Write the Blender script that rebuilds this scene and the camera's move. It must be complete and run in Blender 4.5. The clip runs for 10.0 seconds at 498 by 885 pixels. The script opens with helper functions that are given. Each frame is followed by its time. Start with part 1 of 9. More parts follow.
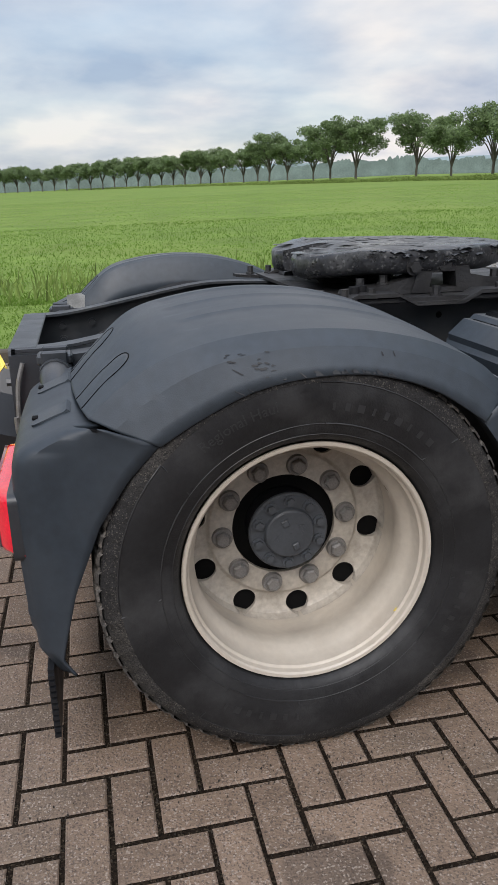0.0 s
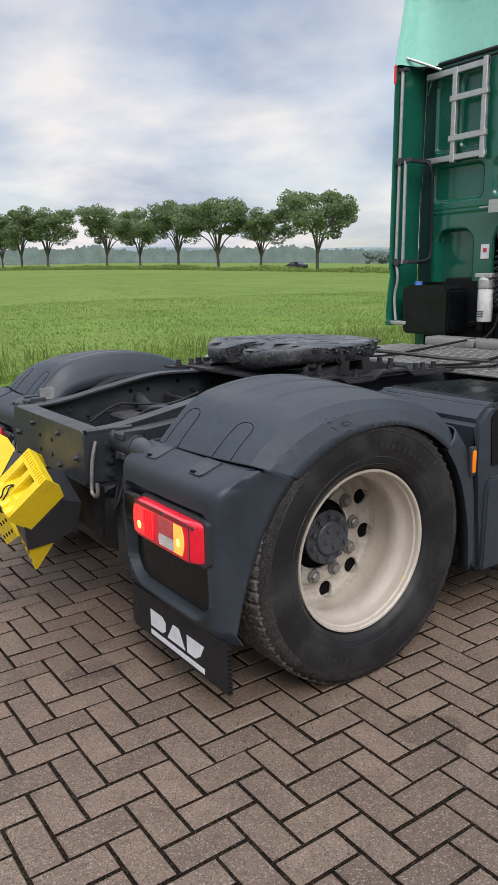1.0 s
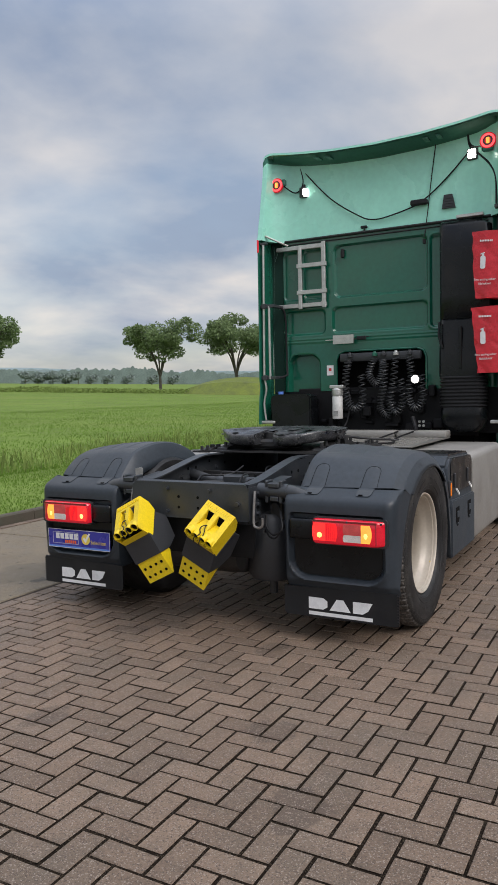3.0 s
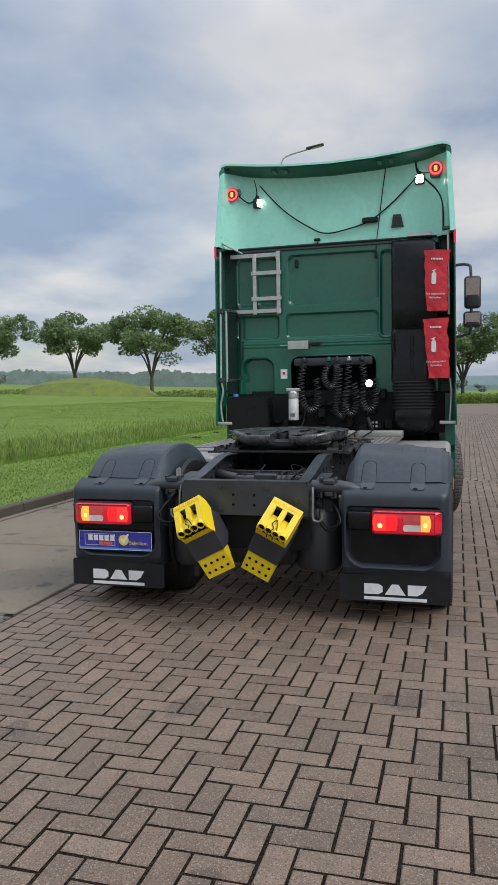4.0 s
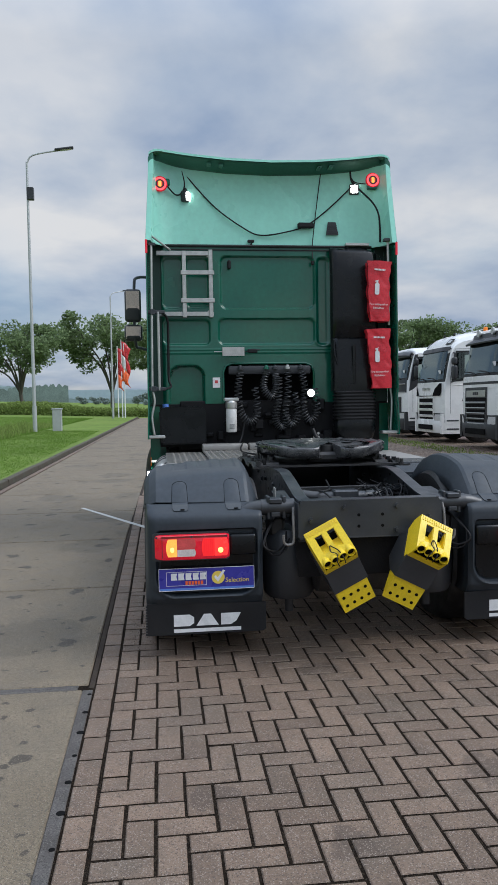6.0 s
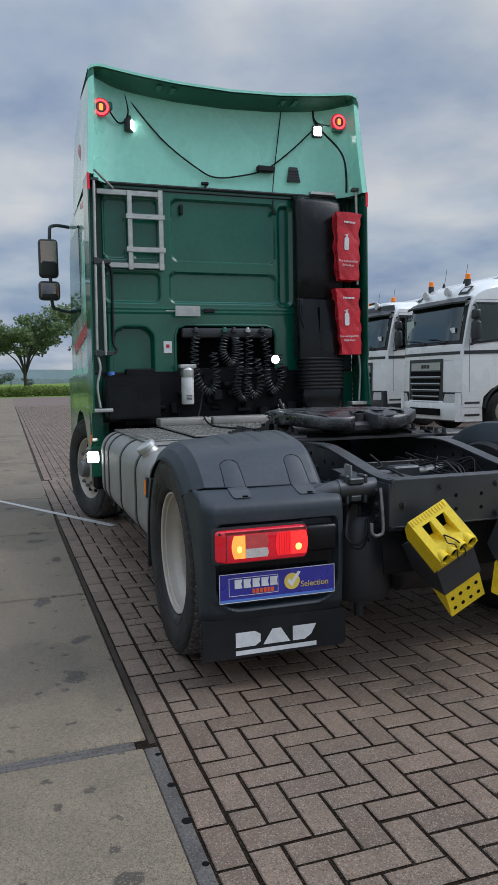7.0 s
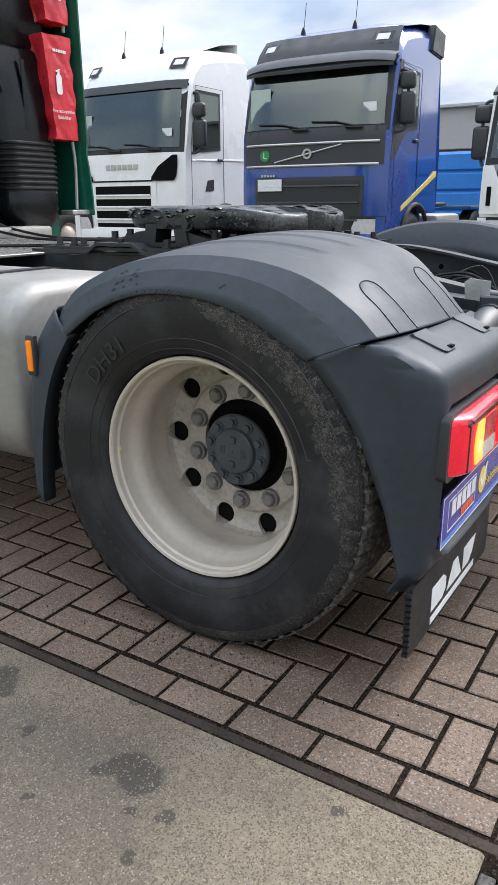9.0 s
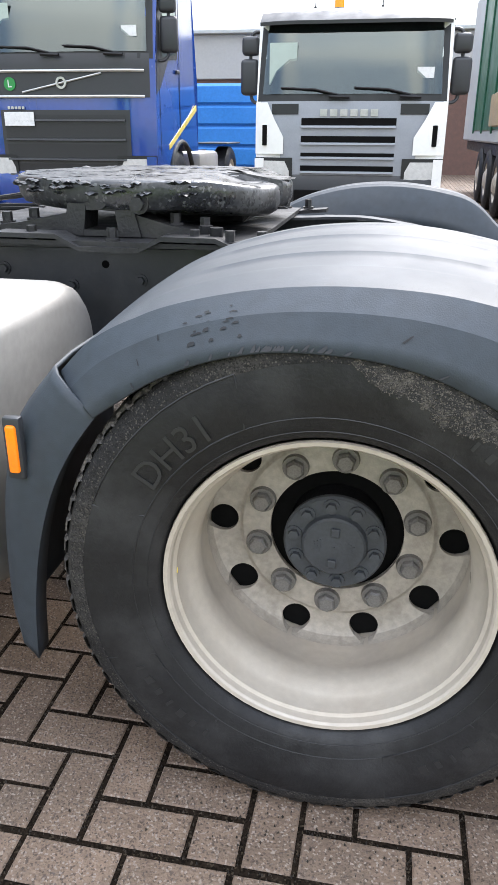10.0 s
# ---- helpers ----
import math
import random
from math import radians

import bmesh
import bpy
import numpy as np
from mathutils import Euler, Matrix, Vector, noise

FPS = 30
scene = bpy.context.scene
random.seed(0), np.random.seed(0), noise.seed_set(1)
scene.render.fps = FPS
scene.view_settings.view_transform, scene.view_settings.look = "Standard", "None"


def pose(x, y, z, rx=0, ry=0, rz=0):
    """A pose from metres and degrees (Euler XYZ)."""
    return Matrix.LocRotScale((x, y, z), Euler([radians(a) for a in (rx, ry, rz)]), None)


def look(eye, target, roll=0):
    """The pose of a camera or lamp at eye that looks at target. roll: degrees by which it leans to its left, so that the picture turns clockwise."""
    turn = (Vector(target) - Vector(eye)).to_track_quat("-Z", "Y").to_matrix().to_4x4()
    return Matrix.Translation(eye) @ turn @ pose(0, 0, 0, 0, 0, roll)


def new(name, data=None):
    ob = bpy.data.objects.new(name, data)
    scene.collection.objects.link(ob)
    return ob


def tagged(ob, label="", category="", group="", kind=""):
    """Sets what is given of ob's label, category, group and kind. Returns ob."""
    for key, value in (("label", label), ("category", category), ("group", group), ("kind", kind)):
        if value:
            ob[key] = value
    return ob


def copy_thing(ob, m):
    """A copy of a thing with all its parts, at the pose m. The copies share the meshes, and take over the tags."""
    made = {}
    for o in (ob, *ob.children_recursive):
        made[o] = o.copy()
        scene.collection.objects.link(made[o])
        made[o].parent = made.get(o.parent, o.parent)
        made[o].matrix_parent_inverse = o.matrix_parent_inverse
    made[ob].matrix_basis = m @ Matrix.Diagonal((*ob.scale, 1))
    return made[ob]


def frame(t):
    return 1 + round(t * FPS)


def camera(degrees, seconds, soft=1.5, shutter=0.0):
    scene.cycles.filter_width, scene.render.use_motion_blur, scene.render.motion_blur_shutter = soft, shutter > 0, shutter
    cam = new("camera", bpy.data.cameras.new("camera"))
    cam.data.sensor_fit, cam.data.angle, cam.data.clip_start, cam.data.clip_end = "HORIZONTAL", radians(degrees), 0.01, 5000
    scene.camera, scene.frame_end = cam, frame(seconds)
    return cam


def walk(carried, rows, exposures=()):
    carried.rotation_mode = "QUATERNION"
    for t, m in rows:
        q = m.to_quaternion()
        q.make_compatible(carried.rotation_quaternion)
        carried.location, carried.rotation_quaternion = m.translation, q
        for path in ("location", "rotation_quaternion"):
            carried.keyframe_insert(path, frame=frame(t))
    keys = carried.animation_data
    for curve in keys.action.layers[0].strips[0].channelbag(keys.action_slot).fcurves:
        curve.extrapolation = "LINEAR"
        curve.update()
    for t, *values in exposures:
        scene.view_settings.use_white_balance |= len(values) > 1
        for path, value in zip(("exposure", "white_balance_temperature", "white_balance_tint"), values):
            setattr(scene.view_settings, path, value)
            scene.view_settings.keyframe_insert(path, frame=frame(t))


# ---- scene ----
# ------------------------------------------------------------------ camera
cam = camera(37.2, 10.0, soft=1.0)
ROWS = [
    (0.0, (-0.458, -2.712, 1.301), (-0.061, -0.853, 0.678), -1.3),
    (0.5, (-1.076, -2.848, 1.409), (-0.271, -1.105, 0.850), -1.0),
    (1.0, (-1.783, -3.047, 1.444), (-0.657, -1.450, 1.018), -0.8),
    (1.5, (-2.457, -3.090, 1.427), (-1.100, -1.653, 1.125), -0.9),
    (2.0, (-3.160, -3.049, 1.461), (-1.635, -1.772, 1.249), -1.2),
    (2.5, (-3.793, -2.810, 1.420), (-2.137, -1.699, 1.266), -1.4),
    (3.0, (-4.371, -2.430, 1.404), (-2.620, -1.472, 1.274), -1.3),
    (4.5, (-5.226, -0.621, 1.468), (-3.256, -0.306, 1.326), -0.9),
    (5.0, (-5.232, 0.034, 1.487), (-3.240, 0.145, 1.347), -1.0),
    (6.5, (-4.159, 1.621, 1.399), (-2.208, 1.201, 1.278), -0.9),
    (7.0, (-3.562, 2.026, 1.345), (-1.675, 1.388, 1.173), -1.0),
    (7.5, (-2.946, 2.329, 1.280), (-1.177, 1.437, 1.008), -1.0),
    (8.0, (-2.305, 2.553, 1.238), (-0.721, 1.395, 0.850), -0.7),
    (8.5, (-1.701, 2.683, 1.189), (-0.376, 1.273, 0.683), -0.5),
    (9.0, (-1.085, 2.702, 1.157), (-0.078, 1.088, 0.540), -0.3),
    (9.5, (-0.502, 2.591, 1.130), (0.164, 0.847, 0.413), 0.1),
    (10.0, (-0.073, 2.347, 1.256), (0.272, 0.535, 0.482), 0.3),
]
EXPOSURES = [(0.0, 0.48, 6700, 12), (0.5, 0.42, 6750, 13), (1.0, 0.48, 6700, 13), (1.5, 0.38, 6850, 14), (2.5, 0.36, 7000, 14), (3.0, 0.28, 6850, 13), (4.5, 0.36, 6500, 10), (5.0, 0.40, 6500, 10), (6.5, 0.16, 6100, 9), (7.0, 0.10, 6150, 9), (7.5, 0.25, 6300, 10), (8.0, 0.42, 6650, 11), (8.5, 0.58, 6600, 10), (9.0, 1.10, 6600, 11), (9.5, 1.88, 6650, 11), (10.0, 1.86, 6700, 12)]
walk(cam, [(t, look(eye, target, roll)) for t, eye, target, roll in ROWS], EXPOSURES)

# ------------------------------------------------------------------ sky and sun
SUN_ELEV, SUN_AZ = 46.0, -112.0  # degrees; azimuth from +x towards +y
world = bpy.data.worlds.new("sky")
scene.world = world
world.use_nodes = True
wt = world.node_tree
wt.nodes.clear()


def wn(kind, **kw):
    n = wt.nodes.new(kind)
    for k, v in kw.items():
        n.inputs[k].default_value = v
    return n


sky = wt.nodes.new("ShaderNodeTexSky")
sky.sky_type, sky.sun_disc = "NISHITA", False
sky.sun_elevation, sky.sun_rotation = radians(SUN_ELEV), radians(90 - SUN_AZ)
sky.air_density, sky.dust_density = 1.2, 2.0
coord = wt.nodes.new("ShaderNodeTexCoord")
sep = wt.nodes.new("ShaderNodeSeparateXYZ")
wt.links.new(coord.outputs["Generated"], sep.inputs[0])
# cloud deck: direction divided by its height gives a flat layer
up = wt.nodes.new("ShaderNodeMath")
up.operation = "MAXIMUM"
up.inputs[1].default_value = 0.0
wt.links.new(sep.outputs["Z"], up.inputs[0])
lift = wt.nodes.new("ShaderNodeMath")
lift.operation = "ADD"
lift.inputs[1].default_value = 0.22
wt.links.new(up.outputs[0], lift.inputs[0])
deck = wt.nodes.new("ShaderNodeVectorMath")
deck.operation = "DIVIDE"
comb = wt.nodes.new("ShaderNodeCombineXYZ")
for k in ("X", "Y", "Z"):
    wt.links.new(lift.outputs[0], comb.inputs[k])
wt.links.new(coord.outputs["Generated"], deck.inputs[0])
wt.links.new(comb.outputs[0], deck.inputs[1])
cloud = wn("ShaderNodeTexNoise", Scale=0.9, Detail=6.0, Roughness=0.5, Distortion=0.1)
wt.links.new(deck.outputs[0], cloud.inputs["Vector"])
cover = wt.nodes.new("ShaderNodeValToRGB")
cover.color_ramp.elements[0].position, cover.color_ramp.elements[0].color = 0.30, (0.45, 0.45, 0.45, 1)
cover.color_ramp.elements[1].position, cover.color_ramp.elements[1].color = 0.62, (1, 1, 1, 1)
wt.links.new(cloud.outputs["Fac"], cover.inputs[0])
shade = wn("ShaderNodeTexNoise", Scale=1.5, Detail=8.0, Roughness=0.5, Distortion=0.1)
wt.links.new(deck.outputs[0], shade.inputs["Vector"])
tone = wt.nodes.new("ShaderNodeValToRGB")
tone.color_ramp.elements[0].position, tone.color_ramp.elements[0].color = 0.36, (0.30, 0.382, 0.53, 1)
tone.color_ramp.elements[1].position, tone.color_ramp.elements[1].color = 0.64, (0.77, 0.76, 0.755, 1)
mid = tone.color_ramp.elements.new(0.50)
mid.color = (0.52, 0.57, 0.65, 1)
wt.links.new(shade.outputs["Fac"], tone.inputs[0])
# an overcast sky is brighter overhead than at the horizon
rise = wt.nodes.new("ShaderNodeMapRange")
rise.inputs["From Min"].default_value, rise.inputs["From Max"].default_value = 0.42, 0.97
rise.inputs["To Min"].default_value, rise.inputs["To Max"].default_value = 0.78, 2.4
wt.links.new(up.outputs[0], rise.inputs["Value"])
# the hidden sun brightens the clouds round it
toward = wt.nodes.new("ShaderNodeVectorMath")
toward.operation = "DOT_PRODUCT"
ce, se = math.cos(radians(SUN_ELEV)), math.sin(radians(SUN_ELEV))
toward.inputs[1].default_value = (ce * math.cos(radians(SUN_AZ)), ce * math.sin(radians(SUN_AZ)), se)
wt.links.new(coord.outputs["Generated"], toward.inputs[0])
near_sun = wt.nodes.new("ShaderNodeMapRange")
near_sun.inputs["From Min"].default_value, near_sun.inputs["From Max"].default_value = 0.80, 1.0
near_sun.inputs["To Min"].default_value, near_sun.inputs["To Max"].default_value = 0.0, 1.0
near_sun.interpolation_type = "SMOOTHSTEP"
wt.links.new(toward.outputs["Value"], near_sun.inputs["Value"])
glow = wt.nodes.new("ShaderNodeMath")
glow.operation = "MULTIPLY_ADD"
glow.inputs[1].default_value = 3.2
wt.links.new(near_sun.outputs[0], glow.inputs[0])
wt.links.new(rise.outputs[0], glow.inputs[2])
bg_sky = wn("ShaderNodeBackground", Strength=0.12)
bg_cloud = wt.nodes.new("ShaderNodeBackground")
wt.links.new(sky.outputs[0], bg_sky.inputs["Color"])
wt.links.new(tone.outputs[0], bg_cloud.inputs["Color"])
# the cloud deck is a little thicker over the yard's far side
side = wt.nodes.new("ShaderNodeMath")
side.operation = "MULTIPLY_ADD"
side.inputs[1].default_value, side.inputs[2].default_value = 0.07, 1.0
wt.links.new(sep.outputs["Y"], side.inputs[0])
strength = wt.nodes.new("ShaderNodeMath")
strength.operation = "MULTIPLY"
wt.links.new(glow.outputs[0], strength.inputs[0])
wt.links.new(side.outputs[0], strength.inputs[1])
wt.links.new(strength.outputs[0], bg_cloud.inputs["Strength"])
blend = wt.nodes.new("ShaderNodeMixShader")
wt.links.new(cover.outputs[0], blend.inputs[0])
wt.links.new(bg_sky.outputs[0], blend.inputs[1])
wt.links.new(bg_cloud.outputs[0], blend.inputs[2])
wout = wt.nodes.new("ShaderNodeOutputWorld")
wt.links.new(blend.outputs[0], wout.inputs["Surface"])

lamp = bpy.data.lights.new("sun", "SUN")
lamp.energy, lamp.angle, lamp.color = 1.1, radians(30), (1.0, 0.96, 0.9)
sun = new("sun", lamp)
sun.matrix_world = look((0, 0, 60), (-ce * math.cos(radians(SUN_AZ)), -ce * math.sin(radians(SUN_AZ)), 60 - se))

# ------------------------------------------------------------------ builders
def B():
    return bmesh.new()


def part(name, bm, material, parent=None, label="", smooth=35, kind=""):
    """Link a bmesh as one mesh object under a thing or a part."""
    bmesh.ops.recalc_face_normals(bm, faces=bm.faces)
    me = bpy.data.meshes.new(name)
    bm.to_mesh(me)
    bm.free()
    me.materials.append(material)
    if smooth:
        me.shade_smooth()
        me.set_sharp_from_angle(angle=radians(smooth))
    ob = new(name, me)
    if parent:
        ob.parent = parent
    return tagged(ob, label, kind=kind)


def split(name, bm, material, parent=None, label="", smooth=35, kind=""):
    """Link each separate piece of a bmesh (overlapping shells taken together) as an object of its own."""
    todo, groups = set(bm.verts), []
    while todo:
        v = todo.pop()
        isl, st = [v], [v]
        while st:
            for e in st.pop().link_edges:
                for w in e.verts:
                    if w in todo:
                        todo.discard(w)
                        isl.append(w)
                        st.append(w)
        lo = [min(q.co[k] for q in isl) - 0.001 for k in range(3)]
        hi = [max(q.co[k] for q in isl) + 0.001 for k in range(3)]
        groups.append([lo, hi, isl])
    merged = True
    while merged:
        merged = False
        for i in range(len(groups)):
            for j in range(len(groups) - 1, i, -1):
                a, b = groups[i], groups[j]
                if all(a[0][k] <= b[1][k] and b[0][k] <= a[1][k] for k in range(3)):
                    groups[i] = [[min(x, y) for x, y in zip(a[0], b[0])], [max(x, y) for x, y in zip(a[1], b[1])], a[2] + b[2]]
                    del groups[j]
                    merged = True
    groups.sort(key=lambda g: tuple(g[0]))
    out = []
    for _, _, vs in groups:
        b2, at = B(), {}
        for v in vs:
            at[v] = b2.verts.new(v.co)
        for f in {f for v in vs for f in v.link_faces}:
            b2.faces.new([at[v] for v in f.verts])
        out.append(part(name, b2, material, parent, label, smooth, kind))
    bm.free()
    return out


def thing(name, label, category, group="", at=(0, 0, 0), kind=""):
    ob = new(name)
    ob.empty_display_size = 0.2
    ob.location = at
    return tagged(ob, label, category, group, kind)


def box(bm, c, s, r=0.0, seg=1, m=None):
    m = (m or Matrix()) @ Matrix.Translation(c) @ Matrix.Diagonal((*s, 1))
    vs = bmesh.ops.create_cube(bm, size=1, matrix=m)["verts"]
    if r:
        es = list({e for v in vs for e in v.link_edges})
        bmesh.ops.bevel(bm, geom=es, offset=r, segments=seg, profile=0.5, affect="EDGES")
    return bm


def frame_of(d):
    d = Vector(d).normalized()
    a = d.cross(Vector((0, 0, 1)) if abs(d.z) < 0.9 else Vector((1, 0, 0))).normalized()
    return a, d.cross(a)


def loft(bm, rings, closed=True, cap=True, loop=False):
    """Skin rings of equal length."""
    vs = [[bm.verts.new(p) for p in ring] for ring in rings]
    n, k = len(rings[0]), len(rings)
    for i in range(k if loop else k - 1):
        a, b = vs[i], vs[(i + 1) % k]
        for j in range(n if closed else n - 1):
            bm.faces.new((a[j], a[(j + 1) % n], b[(j + 1) % n], b[j]))
    if cap and closed and not loop:
        bm.faces.new(vs[0])
        bm.faces.new(vs[-1])
    return bm


def cyl(bm, p0, p1, r0, r1=None, n=16, cap=True):
    p0, p1 = Vector(p0), Vector(p1)
    a, b = frame_of(p1 - p0)
    ring = lambda p, r: [p + (a * math.cos(t) + b * math.sin(t)) * r for t in (2 * math.pi * i / n for i in range(n))]
    return loft(bm, [ring(p0, r0), ring(p1, r0 if r1 is None else r1)], cap=cap)


def tube(bm, pts, r, n=8, loop=False):
    """Sweep a circle along a polyline (r may be a list)."""
    pts = [Vector(p) for p in pts]
    rings, a = [], None
    for i, p in enumerate(pts):
        d = (pts[min(i + 1, len(pts) - 1)] - pts[max(i - 1, 0)]).normalized()
        if a is None:
            a, _ = frame_of(d)
        a = (a - d * a.dot(d)).normalized()
        b = d.cross(a)
        rr = r[i] if isinstance(r, (list, tuple)) else r
        rings.append([p + (a * math.cos(t) + b * math.sin(t)) * rr for t in (2 * math.pi * k / n for k in range(n))])
    return loft(bm, rings, loop=loop)


def smooth_path(pts, k=6):
    """Catmull-Rom through tuples of numbers."""
    pts = [tuple(p) for p in pts]
    out = []
    for i in range(len(pts) - 1):
        p0, p1, p2, p3 = pts[max(i - 1, 0)], pts[i], pts[i + 1], pts[min(i + 2, len(pts) - 1)]
        for j in range(k):
            t = j / k
            out.append(tuple(0.5 * (2 * b + (c - a) * t + (2 * a - 5 * b + 4 * c - d) * t * t + (3 * b - a - 3 * c + d) * t ** 3)
                             for a, b, c, d in zip(p0, p1, p2, p3)))
    return out + [pts[-1]]


def lathe(bm, prof, n=48, axis="y", c=(0, 0, 0), loop=True):
    """Turn a profile of (radius, along) round an axis."""
    c = Vector(c)
    rings = []
    for i in range(n):
        t = 2 * math.pi * i / n
        co, si = math.cos(t), math.sin(t)
        put = {"y": lambda r, h: Vector((r * co, h, r * si)), "z": lambda r, h: Vector((r * co, r * si, h)), "x": lambda r, h: Vector((h, r * co, r * si))}[axis]
        rings.append([c + put(r, h) for r, h in prof])
    vs = [[bm.verts.new(p) for p in ring] for ring in rings]
    m = len(prof)
    for i in range(n):
        a, b = vs[i], vs[(i + 1) % n]
        for j in range(m if loop else m - 1):
            bm.faces.new((a[j], a[(j + 1) % m], b[(j + 1) % m], b[j]))
    return bm


def prism(bm, poly, a, b, plane="xz"):
    """Extrude a polygon drawn in a plane between two heights of the third axis."""
    put = {"xz": lambda u, v, h: (u, h, v), "yz": lambda u, v, h: (h, u, v), "xy": lambda u, v, h: (u, v, h)}[plane]
    return loft(bm, [[put(u, v, a) for u, v in poly], [put(u, v, b) for u, v in poly]])


def rounded(w, h, r, n=4, c=(0, 0)):
    """A rounded rectangle as a list of points."""
    out = []
    for k, (sx, sy) in enumerate(((1, 1), (-1, 1), (-1, -1), (1, -1))):
        for i in range(n + 1):
            t = radians(90 * k + 90 * i / n)
            out.append((c[0] + sx * (w / 2 - r) + r * math.cos(t), c[1] + sy * (h / 2 - r) + r * math.sin(t)))
    return out


def bolt(bm, p, axis, r=0.014, h=0.014):
    p, axis = Vector(p), Vector(axis).normalized()
    cyl(bm, p - axis * 0.003, p + axis * 0.004, r * 1.5, n=12)
    cyl(bm, p + axis * 0.003, p + axis * h, r, n=6)
    return bm


def words(name, text, size, m, material, parent, depth=0.0004, align="CENTER", bend=None):
    """Lettering in the built-in font as a mesh; bend(x, y) may set each point."""
    cu = bpy.data.curves.new(name, "FONT")
    cu.body, cu.size, cu.extrude, cu.align_x, cu.align_y, cu.resolution_u = text, size, depth, align, "CENTER", 3
    tmp = new(name, cu)
    me = bpy.data.meshes.new_from_object(tmp.evaluated_get(bpy.context.evaluated_depsgraph_get()))
    bpy.data.objects.remove(tmp)
    if bend:
        for v in me.vertices:
            v.co = bend(*v.co)
    else:
        me.transform(m)
    me.materials.clear()
    me.materials.append(material)
    me.name = name
    ob = new(name, me)
    ob.parent = parent
    return ob


def carve(bm, cutter):
    """The first solid with the second taken out of it."""
    obs = []
    for b in (bm, cutter):
        bmesh.ops.recalc_face_normals(b, faces=b.faces)
        me = bpy.data.meshes.new("carving")
        b.to_mesh(me)
        b.free()
        obs.append(new("carving", me))
    md = obs[0].modifiers.new("cut", "BOOLEAN")
    md.operation, md.solver, md.object = "DIFFERENCE", "EXACT", obs[1]
    me = bpy.data.meshes.new_from_object(obs[0].evaluated_get(bpy.context.evaluated_depsgraph_get()))
    out = B()
    out.from_mesh(me)
    for o in obs:
        bpy.data.objects.remove(o)
    return out


